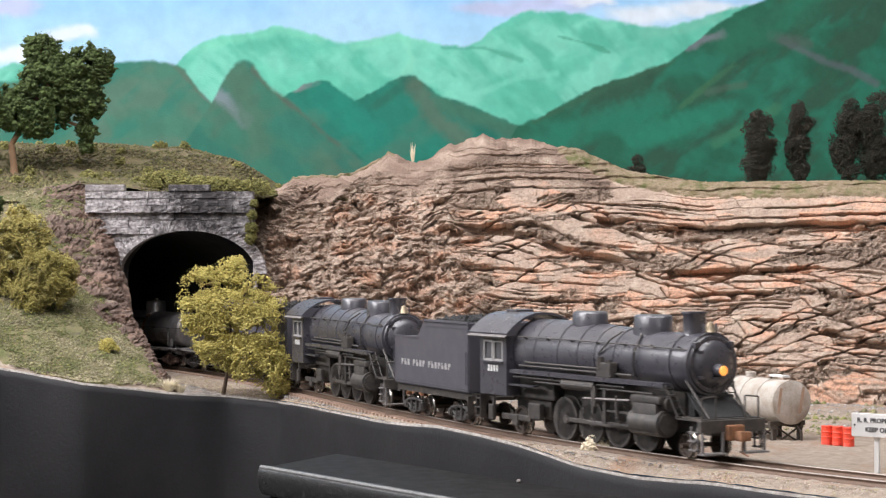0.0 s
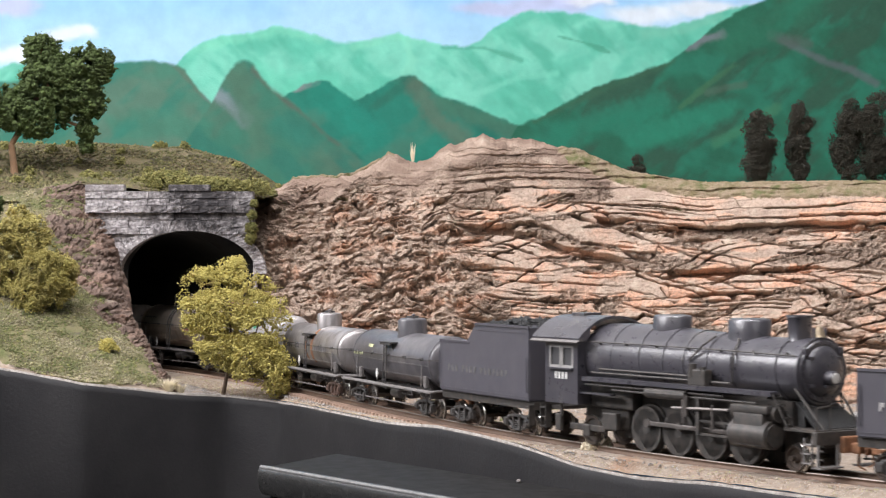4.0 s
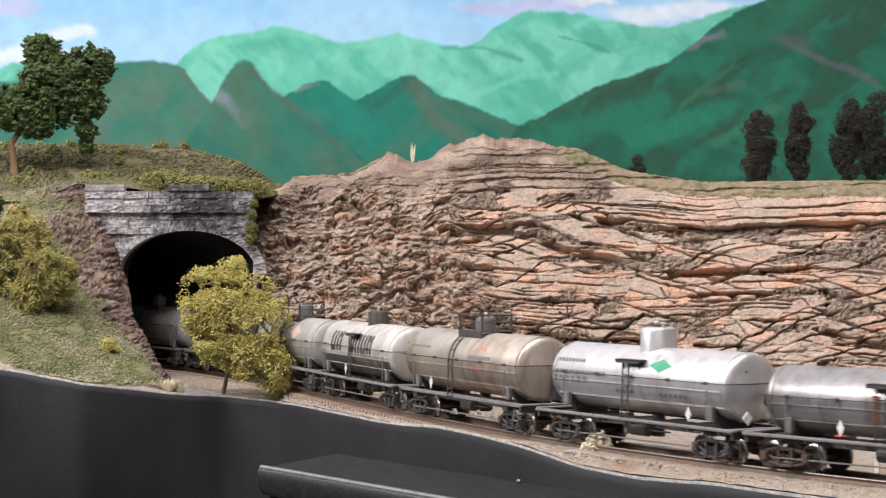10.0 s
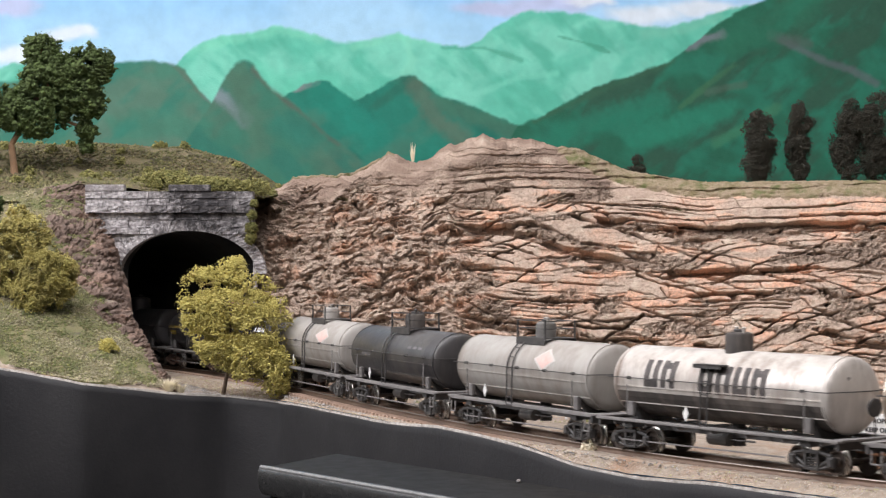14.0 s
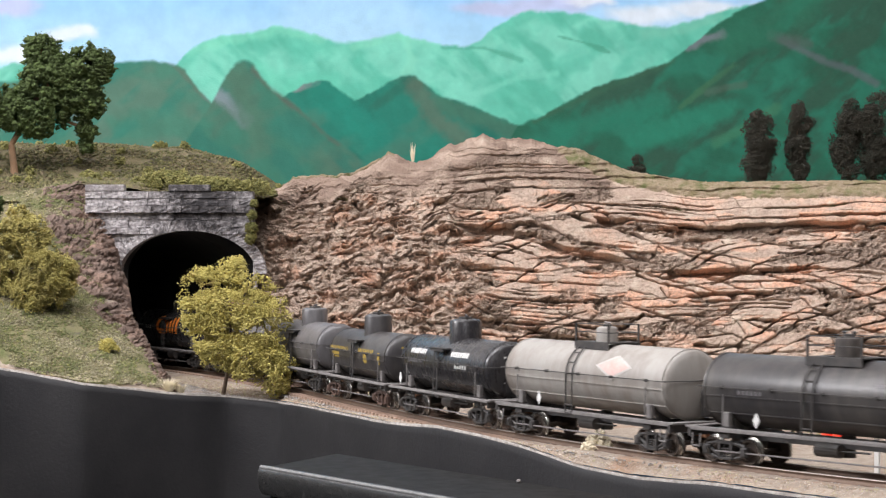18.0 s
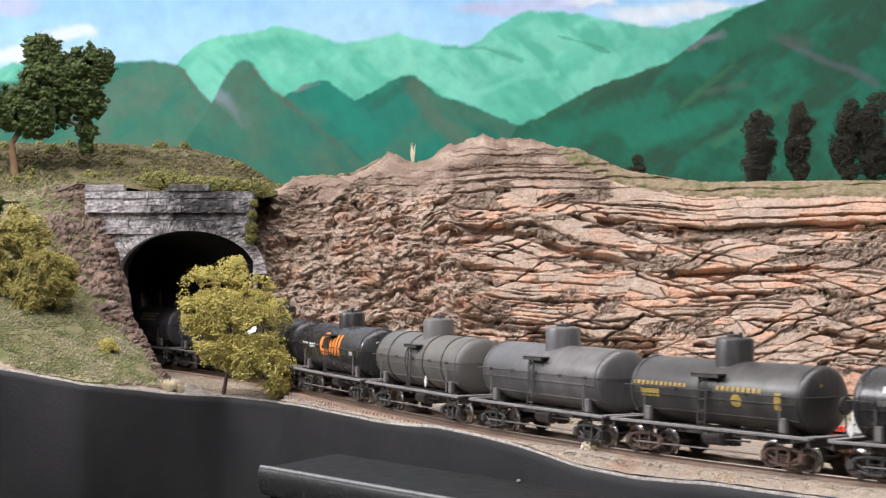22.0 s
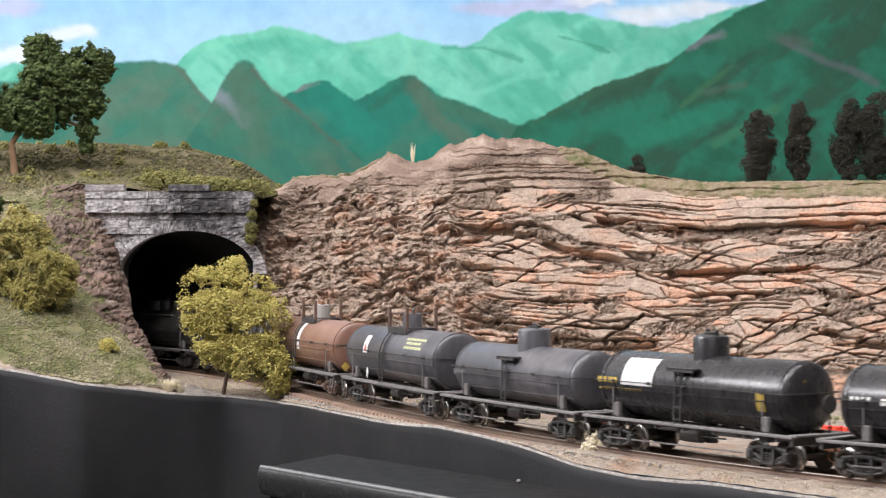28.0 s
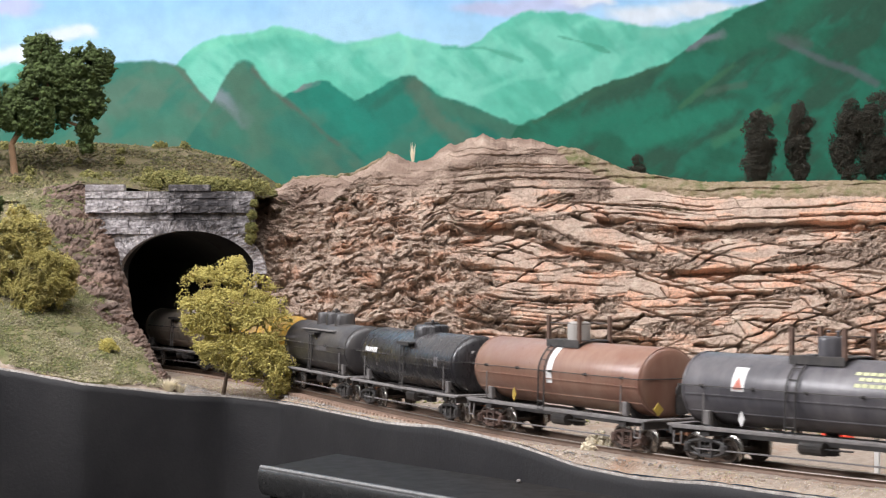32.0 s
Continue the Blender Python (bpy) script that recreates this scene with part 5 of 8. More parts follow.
foam_tree("olive_tree", "yellow green foam tree leaning beside the track", "tree", (-0.1335, 1.195, -0.008),
          [(-0.1435, 1.185, 0.047, 0.0145), (-0.1430, 1.180, 0.061, 0.0115), (-0.1255, 1.180, 0.049, 0.0200), (-0.1270, 1.185, 0.067, 0.0090), (-0.1090, 1.175, 0.039, 0.0170),
           (-0.1150, 1.175, 0.021, 0.0180), (-0.1010, 1.170, 0.014, 0.0125), (-0.0985, 1.170, 0.004, 0.0085), (-0.1330, 1.180, 0.028, 0.0160), (-0.1480, 1.182, 0.037, 0.0075),
           (-0.1240, 1.190, 0.074, 0.0050), (-0.1080, 1.182, 0.056, 0.0090), (-0.1420, 1.182, 0.023, 0.0070)],
          (MAT["leaf_yellow"], MAT["bark"]), 31, trunk=((-0.1335, 1.195, -0.009), (-0.1310, 1.192, 0.002), (-0.1285, 1.188, 0.012), (-0.1270, 1.184, 0.024)), n=4200, size=0.0017, twigs=True, n_flakes=4500)
foam_tree("olive_bush", "large yellow green foam bush on the grassy bank", "bush", (-0.258, 1.270, 0.041),
          [(-0.2480, 1.262, 0.053, 0.0085), (-0.2700, 1.262, 0.046, 0.0080), (-0.2820, 1.262, 0.048, 0.0090), (-0.2690, 1.270, 0.091, 0.0150), (-0.2780, 1.270, 0.070, 0.0145), (-0.2560, 1.265, 0.070, 0.0175), (-0.2630, 1.262, 0.056, 0.0145), (-0.2450, 1.265, 0.062, 0.0115),
           (-0.2400, 1.265, 0.070, 0.0075), (-0.2880, 1.270, 0.085, 0.0150), (-0.2930, 1.270, 0.062, 0.0140), (-0.2740, 1.275, 0.102, 0.0090), (-0.2580, 1.270, 0.086, 0.0085)],
          (MAT["leaf_olive"], MAT["bark"]), 32, trunk=((-0.268, 1.275, 0.040), (-0.268, 1.274, 0.055)), n=4200, size=0.0017, twigs=True, n_flakes=4500)
foam_tree("broadleaf_tree", "tall dark green foam tree with a pale trunk", "tree", (-0.3130, 1.450, 0.134),
          [(-0.2940, 1.450, 0.2270, 0.0135), (-0.2880, 1.445, 0.2040, 0.0190), (-0.3060, 1.445, 0.1850, 0.0170), (-0.2960, 1.440, 0.1760, 0.0125), (-0.2590, 1.450, 0.2160, 0.0160),
           (-0.2630, 1.450, 0.1920, 0.0150), (-0.2610, 1.452, 0.1710, 0.0080), (-0.3170, 1.450, 0.1930, 0.0105), (-0.2790, 1.450, 0.2120, 0.0150), (-0.2620, 1.452, 0.1590, 0.0050), (-0.2850, 1.445, 0.1850, 0.0140), (-0.3180, 1.445, 0.1780, 0.0085)],
          (MAT["leaf_dark"], MAT["tan_bark"]), 33, trunk=((-0.3130, 1.450, 0.128), (-0.3145, 1.449, 0.145), (-0.3160, 1.448, 0.160), (-0.3000, 1.447, 0.185)), n=2600, size=0.0036)
foam_tree("broadleaf_tree", "dark green foam tree on the hill", "tree", (-0.350, 1.440, 0.134),
          [(-0.3500, 1.440, 0.190, 0.0200), (-0.3410, 1.440, 0.170, 0.0150), (-0.3560, 1.440, 0.215, 0.0150)],
          (MAT["leaf_dark"], MAT["tan_bark"]), 34, trunk=((-0.350, 1.440, 0.130), (-0.350, 1.440, 0.170)), n=900, size=0.0024, n_flakes=3000)
foam_tree("dark_bush", "dark green foam bush at the hill's edge", "bush", (-0.305, 1.330, 0.098),
          [(-0.3050, 1.330, 0.112, 0.0090), (-0.3080, 1.330, 0.120, 0.0070)], (MAT["leaf_dark"], MAT["bark"]), 35, n=400, size=0.0018, n_flakes=1500)
for seed, (x, w, h) in enumerate(((0.2490, 0.0185, 0.050), (0.2800, 0.0150, 0.0585), (0.3180, 0.0170, 0.058), (0.3380, 0.0215, 0.060), (0.365, 0.020, 0.055))):
    z0 = 0.1345
    n = 9
    rs_ = fields(50 + seed)
    blobs = [(x + rs_.uniform(-0.2, 0.2) * w, 1.555 + rs_.uniform(-0.003, 0.003), z0 + 0.006 + h * (k + 0.5) / n, w * (0.55 + 0.12 * math.sin(k * 2.1 + seed)) * (1.0 if 0 < k < n - 2 else 0.75)) for k in range(n)]
    foam_tree("conifer", "blackish green columnar foam tree on the ridge", "tree", (x, 1.555, z0 - 0.004), blobs, (MAT["leaf_fir"], MAT["bark"]), 60 + seed,
              trunk=((x, 1.555, z0 - 0.004), (x, 1.555, z0 + 0.012)), n=1300, size=0.0016, group="conifers on the ridge", n_flakes=4500)
foam_tree("dark_bush", "small dark green bush on the ridge", "bush", (0.1520, 1.56, 0.130), [(0.1490, 1.56, 0.143, 0.0060), (0.1545, 1.56, 0.145, 0.0065), (0.1530, 1.56, 0.154, 0.0045)],
          (MAT["leaf_fir"], MAT["bark"]), 71, n=160, size=0.0013, n_flakes=700)
foam_tree("ivy", "dark olive foliage climbing the portal's edge", "ivy", (-0.1310, 1.345, 0.078), [(-0.1305, 1.349, 0.097, 0.0040), (-0.1300, 1.349, 0.106, 0.0030), (-0.1310, 1.348, 0.090, 0.0036), (-0.1290, 1.350, 0.114, 0.0024)],
          (MAT["turf_clump"], MAT["bark"]), 72, n=420, size=0.0014, n_flakes=1800)
foam_tree("small_bush", "small yellow green bush on the bank", "bush", (-0.2080, 1.235, 0.018), [(-0.2085, 1.233, 0.0215, 0.0052), (-0.2050, 1.232, 0.0200, 0.0040)],
          (MAT["leaf_yellow"], MAT["bark"]), 73, n=200, size=0.0012, n_flakes=900)
foam_tree("lichen_puff", "cream coloured lichen puff beside the rail", "plant", (0.0645, 0.823, -0.0060), [(0.0650, 0.8235, 0.0002, 0.0046), (0.0685, 0.822, -0.0020, 0.0046), (0.0618, 0.8235, -0.0024, 0.0044), (0.0650, 0.822, -0.0046, 0.0048)],
          (MAT["lichen"], MAT["bark"]), 74, n=300, size=0.0019, n_flakes=700, flake=0.0006)


def tuft(label, foot, n, height, spread, seed, group="straw tufts"):
    rs = fields(seed)
    root = thing("grass_tuft", label, "grass tuft", group, at=pose(*foot))
    v, f = [], []
    for i in range(n):
        a, l = rs.uniform(0, 2 * math.pi), height * rs.uniform(0.5, 1.0)
        lean = rs.uniform(0.1, 1.0) * spread
        b = Vector((math.cos(a) * spread * 0.25, math.sin(a) * spread * 0.25, 0)) * rs.rand()
        t = b + Vector((math.cos(a) * lean, math.sin(a) * lean, l))
        m = b.lerp(t, 0.55) + Vector((0, 0, l * 0.12))
        w = Vector((-math.sin(a), math.cos(a), 0)) * 0.00022
        w2 = Vector((math.cos(a), math.sin(a), 0)) * 0.00022
        k = len(v)
        v += [b - w, b + w, b + w2, m - w * 0.8, m + w * 0.8, m + w2 * 0.8, t]
        f += [(k, k + 1, k + 4, k + 3), (k + 1, k + 2, k + 5, k + 4), (k + 2, k, k + 3, k + 5), (k + 3, k + 4, k + 6), (k + 4, k + 5, k + 6), (k + 5, k + 3, k + 6)]
    raw("foliage", v, f, MAT["straw"], root)
    return root


tuft("pale straw grass tuft on the layout edge", (-0.1640, 1.186, -0.0030), 170, 0.0085, 0.0085, 81)
tuft("pale straw grass tuft on the layout edge", (-0.1575, 1.187, -0.0040), 70, 0.0065, 0.0065, 82)
tuft("pale dry grass tuft on the crest", (-0.0212, 1.388, 0.1445), 26, 0.0150, 0.0030, 83)
tuft("pale straw grass tuft beside the track", (0.2060, 0.790, -0.0080), 40, 0.0040, 0.0050, 84)


def turf_clumps():
    rs = fields(91)
    # thick brush on the hill above the portal
    n = 42000
    x = rs.uniform(-0.42, -0.118, n)
    y = 1.374 + 0.20 * rs.rand(n) ** 1.7
    dens = fbm(x * 45, y * 45, 92)
    k = dens > 0.30
    x, y, dens = x[k], y[k], dens[k]
    z = hill_top(x, y)
    r = (0.0003 + 0.0011 * rs.rand(len(x)) ** 2) * (0.5 + 1.1 * dens)
    a = clumps("brush", np.stack([x, y, z + r * 0.4], -1), r, MAT["brush_mix"], None, rs, rough=0.7)
    tagged(a, "olive green brush covering the hill above the tunnel", "brush", kind="stuff")
    big = fields(93)
    bx = np.concatenate([big.uniform(-0.205, -0.126, 75), big.uniform(-0.36, -0.12, 45)])
    by = np.concatenate([big.uniform(1.374, 1.400, 75), big.uniform(1.40, 1.56, 45)])
    pts, rad = [], []
    for i in range(120):
        c = 150
        R = big.uniform(0.0038, 0.0070) if i < 75 else big.uniform(0.0025, 0.0055)
        d = big.normal(size=(c, 3))
        d /= np.linalg.norm(d, axis=1)[:, None]
        p = np.array([bx[i], by[i], float(hill_top(np.array([bx[i]]), np.array([by[i]]))[0]) + R * (0.75 if i < 75 else 0.3)]) + d * R * big.rand(c, 1) ** 0.4
        pts.append(p), rad.append(big.uniform(0.0005, 0.0011, c))
    b = clumps("brush_clumps", np.concatenate(pts), np.concatenate(rad), MAT["brush_light"], None, big, rough=0.7)
    tagged(b, "olive brush clumps along the top of the portal", "brush", kind="stuff")
    # low turf on the bank
    n = 75000
    x = rs.uniform(-0.36, -0.155, n)
    y = edge_y(x) + 0.008 + rs.rand(n) * 0.19
    hb, w = bank_height(x, y)
    t = (y - 1.19) / (PORTAL_Y - 1.19)
    q = -0.155 - 0.064 * np.clip(t, -0.5, 1.2) - x
    keep = (q > 0.010 + 0.012 * smooth(0.3, 0.6, t)) & (y < 1.376) & (fbm(x * 60, y * 60, 94) > 0.36) & (y > edge_y(x) + 0.008 + 0.020 * fbm(x * 70, x * 0, 97))
    x, y = x[keep], y[keep]
    z = ground_height(x, y, np.full(x.shape, 1.0))
    r = 0.0002 + 0.0007 * rs.rand(len(x)) ** 3
    ex = rs.uniform(-0.345, -0.236, 14000)
    ey = rs.uniform(1.285, 1.378, 14000)
    x, y = np.concatenate([x, ex]), np.concatenate([y, ey])
    z = np.concatenate([z, ground_height(ex, ey, np.full(ex.shape, 1.0))])
    r = 0.0002 + 0.0008 * rs.rand(len(x)) ** 3
    c = clumps("turf_tufts", np.stack([x, y, z + 0.0019], -1), r, MAT["turf_mix"], None, rs, rough=0.7)
    tagged(c, "mossy turf tufts on the bank", "grass", kind="stuff")
    # turf along the far crest and specks on the soil
    n = 26000
    x = rs.uniform(-0.12, 0.36, n)
    y = hill_first(x) + 0.0 + rs.rand(n) ** 1.3 * 0.16
    keep = (fbm(x * 40, y * 40, 95) > 0.34) & (x > 0.09) | (rs.rand(n) < 0.30)
    x, y = x[keep], y[keep]
    bk = np.maximum((y - np.interp(x, BASE_X, BASE_Y) - 0.085) / 0.22, 0)
    z = np.maximum(hill_top(x, y), np.interp(x, CREST_X, CREST_Z) - 0.0075 - 0.12 * bk ** 1.5)
    r = 0.0003 + 0.0008 * rs.rand(len(x)) ** 2
    d = clumps("crest_turf", np.stack([x, y, z + 0.0002], -1), r, MAT["turf_mix"], None, rs, rough=0.7)
    tagged(d, "olive turf along the crest of the cliff", "grass", kind="stuff")
    n = 9000
    x = rs.uniform(-0.11, 0.36, n)
    by = np.interp(x, BASE_X, BASE_Y)
    y = by - 0.005 - rs.rand(n) ** 1.5 * 0.22
    tx = np.interp(x, TX, TY)
    keep = (y > tx + 0.024)
    green = fbm(x * 30, y * 30, 96)
    x, y, green = x[keep], y[keep], green[keep]
    z = ground_height(x, y, np.full(x.shape, 1.0))
    r = 0.0003 + 0.0012 * rs.rand(len(x)) ** 3
    s = green + 0.10 * smooth(0.10, 0.02, np.hypot(x - 0.19, y - 0.97)) > 0.50
    e = clumps("weeds", np.stack([x, y, z], -1)[s], r[s] * 1.2, MAT["turf_mix"], None, rs, rough=0.7)
    tagged(e, "patches of olive weeds on the soil below the cliff", "weeds", kind="stuff")
    g = clumps("gravel", np.stack([x, y, z], -1)[~s], r[~s] * 0.8, MAT["stones"], None, rs, rough=0.5)
    tagged(g, "loose gravel on the soil below the cliff", "gravel", kind="stuff")
    # gravel before the tunnel mouth
    n = 16000
    u = rs.uniform(-5.2, -2.6, n)
    x, y = on_track(u, 0.0165 + 0.085 * rs.rand(n))
    hb, w = bank_height(x, y)
    keep = (y > edge_y(x) + 0.004) & (w < 0.05) & (y < PORTAL_Y)
    x, y = x[keep], y[keep]
    z = ground_height(x, y, np.full(x.shape, 1.0))
    m = clumps("mouth_gravel", np.stack([x, y, z], -1), 0.00022 + 0.0005 * rs.rand(len(x)) ** 3, MAT["stones"], None, rs, rough=0.5)
    tagged(m, "grey gravel on the ground before the tunnel mouth", "gravel", kind="stuff")
    # sand and small stones between track and fascia
    n = 42000
    u = rs.uniform(-5.0, 5.5, n)
    off = 0.0165 + 0.030 * rs.rand(n) ** 1.3
    x, y = on_track(u, off)
    keep = y > edge_y(x) + 0.0015
    x, y = x[keep], y[keep]
    z = ground_height(x, y, np.full(x.shape, 0.02 + 0 * x))
    z = np.where(np.isfinite(z), z, -0.008)
    r = 0.00018 + 0.00042 * rs.rand(len(x)) ** 3
    h = clumps("verge_gravel", np.stack([x, y, z], -1), r, MAT["sand"], None, rs, rough=0.5)
    tagged(h, "sand and small stones along the verge of the track", "gravel", kind="stuff")


MAT["brush_mix"] = crumb_material("hill_brush", ((0.12, 0.12, 0.045), (0.17, 0.16, 0.06), (0.085, 0.08, 0.04), (0.23, 0.205, 0.08), (0.15, 0.115, 0.07)), own=0.6, other=(0.20, 0.155, 0.095), scale=40, spread=(0.45, 0.60))
MAT["brush_light"] = crumb_material("light_brush", ((0.25, 0.235, 0.075), (0.15, 0.155, 0.05), (0.35, 0.315, 0.11), (0.20, 0.19, 0.065)))
MAT["turf_mix"] = crumb_material("mossy_turf", ((0.16, 0.175, 0.065), (0.10, 0.115, 0.048), (0.36, 0.31, 0.19), (0.16, 0.165, 0.065), (0.36, 0.345, 0.11), (0.17, 0.14, 0.10)), own=0.42, other=(0.42, 0.36, 0.25), scale=34, spread=(0.45, 0.58))
turf_clumps()


# ---- things beside the track ----
def storage_tank():
    yaw = 112.0
    root = thing("storage_tank", "grimy white horizontal storage tank on a dark timber stand", "storage tank", at=pose(0.1535, 0.940, -0.0105, 0, 0, yaw))
    R, zc, h = 10.0, 20.6, 23.0
    bm = bmesh.new()
    lathe(bm, [(-h, 0.0), (-h, R - 0.6), (-h + 0.4, R), (h - 0.4, R), (h, R - 0.6), (h, 0.0)], 40, "X", (0, 0, zc))
    drum = part("drum", bm, MAT["tank_grime"], root, smooth=True)
    for x in (-h + 1.0, -7, 8, h - 1.0):
        bm = bmesh.new()
        lathe(bm, [(x - 0.5, R - 0.1), (x - 0.5, R + 0.3), (x + 0.5, R + 0.3), (x + 0.5, R - 0.1)], 40, "X", (0, 0, zc))
        part("hoop", bm, MAT["tank_grime"], drum)
    for y0, y1 in ((-6.2, -4.2), (5.8, 7.4)):
        bm = bmesh.new()
        a = [(y0 - 0.6, zc + 7.0), (y0 + 0.8, zc + 7.0), (y1 + 0.9, zc - 5.0), (y1 - 0.6, zc - 5.0)]
        vs = [bm.verts.new((-h - 0.12, p, q)) for p, q in a] + [bm.verts.new((-h + 0.1, p, q)) for p, q in a]
        bm.faces.new(vs[:4]), bm.faces.new(vs[4:][::-1])
        for i in range(4):
            bm.faces.new((vs[i], vs[i + 4], vs[(i + 1) % 4 + 4], vs[(i + 1) % 4]))
        part("rust_streak", bm, MAT["rust_wash"], drum, "rust streak")
    bm = bmesh.new()
    lathe(bm, [(zc + R - 0.5, 2.6), (zc + R + 2.0, 2.6), (zc + R + 2.4, 2.2), (zc + R + 2.4, 0.0)], 16, "Z", (14, 0, 0))
    part("filler_cap", bm, MAT["tank_grime"], drum)
    bm = bmesh.new()
    box(bm, 2, -8.5, zc + R + 0.8, 12, 4, 1.0)
    part("walk_plank", bm, MAT["white"], drum)
    for x in (-h + 5, 0, h - 5):
        for y in (-7.0, 7.0):
            bm = bmesh.new()
            box(bm, x, y, 5.0, 2.0, 2.0, 10.4)
            part("leg", bm, MAT["timber"], root)
        bm = bmesh.new()
        box(bm, x, 0, 10.6, 2.2, 19, 2.2)
        part("cross_beam", bm, MAT["timber"], root)
        for sg in (-1, 1):
            bm = bmesh.new()
            pipe(bm, [(x - 1.2, -7 * sg, 1.0), (x - 1.2, 7 * sg, 9.6)], 0.5, 5)
            part("brace", bm, MAT["timber"], root)
    for y in (-7, 7):
        bm = bmesh.new()
        box(bm, 0, y, 9.0, 2 * h - 6, 1.4, 1.6)
        part("sill", bm, MAT["timber"], root)
    bm = bmesh.new()
    pipe(bm, [(-h + 6, -4, 11), (-h - 1.5, -4, 7), (-h - 1.5, -4, 1)], 0.6, 6)
    part("drain_pipe", bm, MAT["timber"], root)


MAT["tank_grime"] = material("grimy_white_paint", (0.50, 0.465, 0.42), 0.7, other=(0.33, 0.28, 0.225), scale=130, amount=0.85, grime=((0.25, 0.195, 0.14), 70, 0.50, 0.72), bump=0.5)
MAT["rust_wash"] = material("rust_wash", (0.36, 0.22, 0.14), 0.85, other=(0.42, 0.36, 0.30), scale=160, amount=0.9)
MAT["timber"] = material("creosoted_timber", (0.045, 0.035, 0.028), 0.85, other=(0.10, 0.08, 0.065), scale=300, amount=0.8, bump=0.4)
storage_tank()


def drums():
    MAT["drum_red"] = material("red_drum_paint", (0.78, 0.075, 0.035), 0.45, other=(0.52, 0.05, 0.03), scale=200, amount=0.5)
    root = thing("oil_drum", "bright red ribbed oil drum standing on the soil", "drum", "red oil drums", at=pose(0.1756, 0.905, -0.0080))
    bm = bmesh.new()
    p = [(0, 0.0), (0, 3.3), (0.4, 3.5), (0.8, 3.3)]
    for k in range(6):
        z = 1.4 + k * 1.5
        p += [(z - 0.3, 3.3), (z, 3.52 if k % 2 == 0 else 3.38), (z + 0.3, 3.3)]
    p += [(9.9, 3.3), (10.3, 3.5), (10.7, 3.4), (10.5, 3.2), (10.4, 0.0)]
    p = [(a * 0.80, r * 0.78) for a, r in p]
    lathe(bm, p, 28, "Z")
    part("body", bm, MAT["drum_red"], root, smooth=True)
    bm = bmesh.new()
    rod(bm, (1.5, 0, 8.2), (1.5, 0, 8.65), 0.55, 10)
    part("bung", bm, MAT["drum_red"], root)
    copy_thing(root, pose(0.1797, 0.9010, -0.0080))
    copy_thing(root, pose(0.1834, 0.8950, -0.0080, 0, 0, 40))


drums()


def sign():
    root = thing("warning_sign", "white railway property sign with dark lettering on a post", "sign", at=pose(0.1690, 0.772, -0.0095, 0, 0, -36))
    bm = bmesh.new()
    box(bm, 0, 0.9, 9.5, 2.0, 1.6, 19.0, bevel=0.2)
    part("post", bm, MAT["sign_white"], root)
    bm = bmesh.new()
    box(bm, 1.0, -0.5, 21.5, 22.0, 1.0, 9.2, bevel=0.25)
    board = part("board", bm, MAT["sign_white"], root)
    for text, z, size in (("R. R. PROPERTY", 22.6, 2.45), ("KEEP OFF", 19.0, 2.45)):
        cu = bpy.data.curves.new("lettering", "FONT")
        cu.body, cu.size, cu.align_x, cu.extrude, cu.offset = text, size * MM, "CENTER", 0.0001, 0.00006
        tmp = bpy.data.objects.new("lettering", cu)
        scene.collection.objects.link(tmp)
        bpy.context.view_layer.update()
        me = bpy.data.meshes.new_from_object(tmp)
        bpy.data.objects.remove(tmp)
        ob = mesh_part("lettering", me, MAT["dark_ink"], board, "dark grey lettering")
        ob.matrix_basis = at_mm_early(1.0, -1.06, z) @ Matrix.Rotation(math.pi / 2, 4, "X")
    for x in (-8.6, 10.6):
        bm = bmesh.new()
        rod(bm, (x, -1.2, 21.5), (x, -0.8, 21.5), 0.4, 8)
        part("screw", bm, MAT["steel"], board)


def at_mm_early(x, y, z):
    return pose(x * MM, y * MM, z * MM)


MAT["sign_white"] = material("sign_white_paint", (0.80, 0.79, 0.77), 0.6, scale=200, amount=0.2)
MAT["dark_ink"] = material("sign_ink", (0.05, 0.05, 0.055), 0.7, scale=200)
sign()
# ---- the train ----
MESHES = {}


def shared(key, name, build, mat, parent, label="", smooth=False, at=None, second=None):
    """A part whose mesh is built once and used by all its repeats."""
    if key not in MESHES:
        bm = bmesh.new()
        build(bm)
        ob = part(name, bm, mat, parent, label, smooth)
        if second:
            ob.data.materials.append(second[0])
            for p in ob.data.polygons:
                if second[1](p):
                    p.material_index = 1
        MESHES[key] = ob.data
    else:
        ob = new(name, MESHES[key])
        ob.parent = parent
        if label:
            ob["label"] = label
    if at is not None:
        ob.matrix_basis = at
    return ob


def at_mm(x, y, z, rx=0, ry=0, rz=0):
    return pose(x * MM, y * MM, z * MM, rx, ry, rz)


def build_wheelset(r, spoked=False):
    def f(bm):
        for s in (-1, 1):
            y = 7.4 * s
            prof = [(y - 0.6 * s, 0.9), (y - 0.6 * s, r * 0.80), (y - 0.9 * s, r * 0.82), (y - 0.9 * s, r + 0.75), (y - 0.1 * s, r + 0.75), (y + 0.3 * s, r), (y + 2.0 * s, r - 0.08), (y + 2.0 * s, r * 0.80), (y + 1.1 * s, r * 0.72), (y + 0.9 * s, r * 0.38), (y + 1.7 * s, r * 0.30), (y + 1.7 * s, 0.9)]
            lathe(bm, prof if s > 0 else prof[::-1], 24, "Y")
        rod(bm, (0, -11.5, 0), (0, 11.5, 0), 0.9, 10)
    return f


def is_tread(r):
    def f(p):
        c = p.center
        return math.hypot(c.x, c.z) > (r - 0.2) * MM * 0.985 and abs(c.y) > 7.5 * MM
    return f


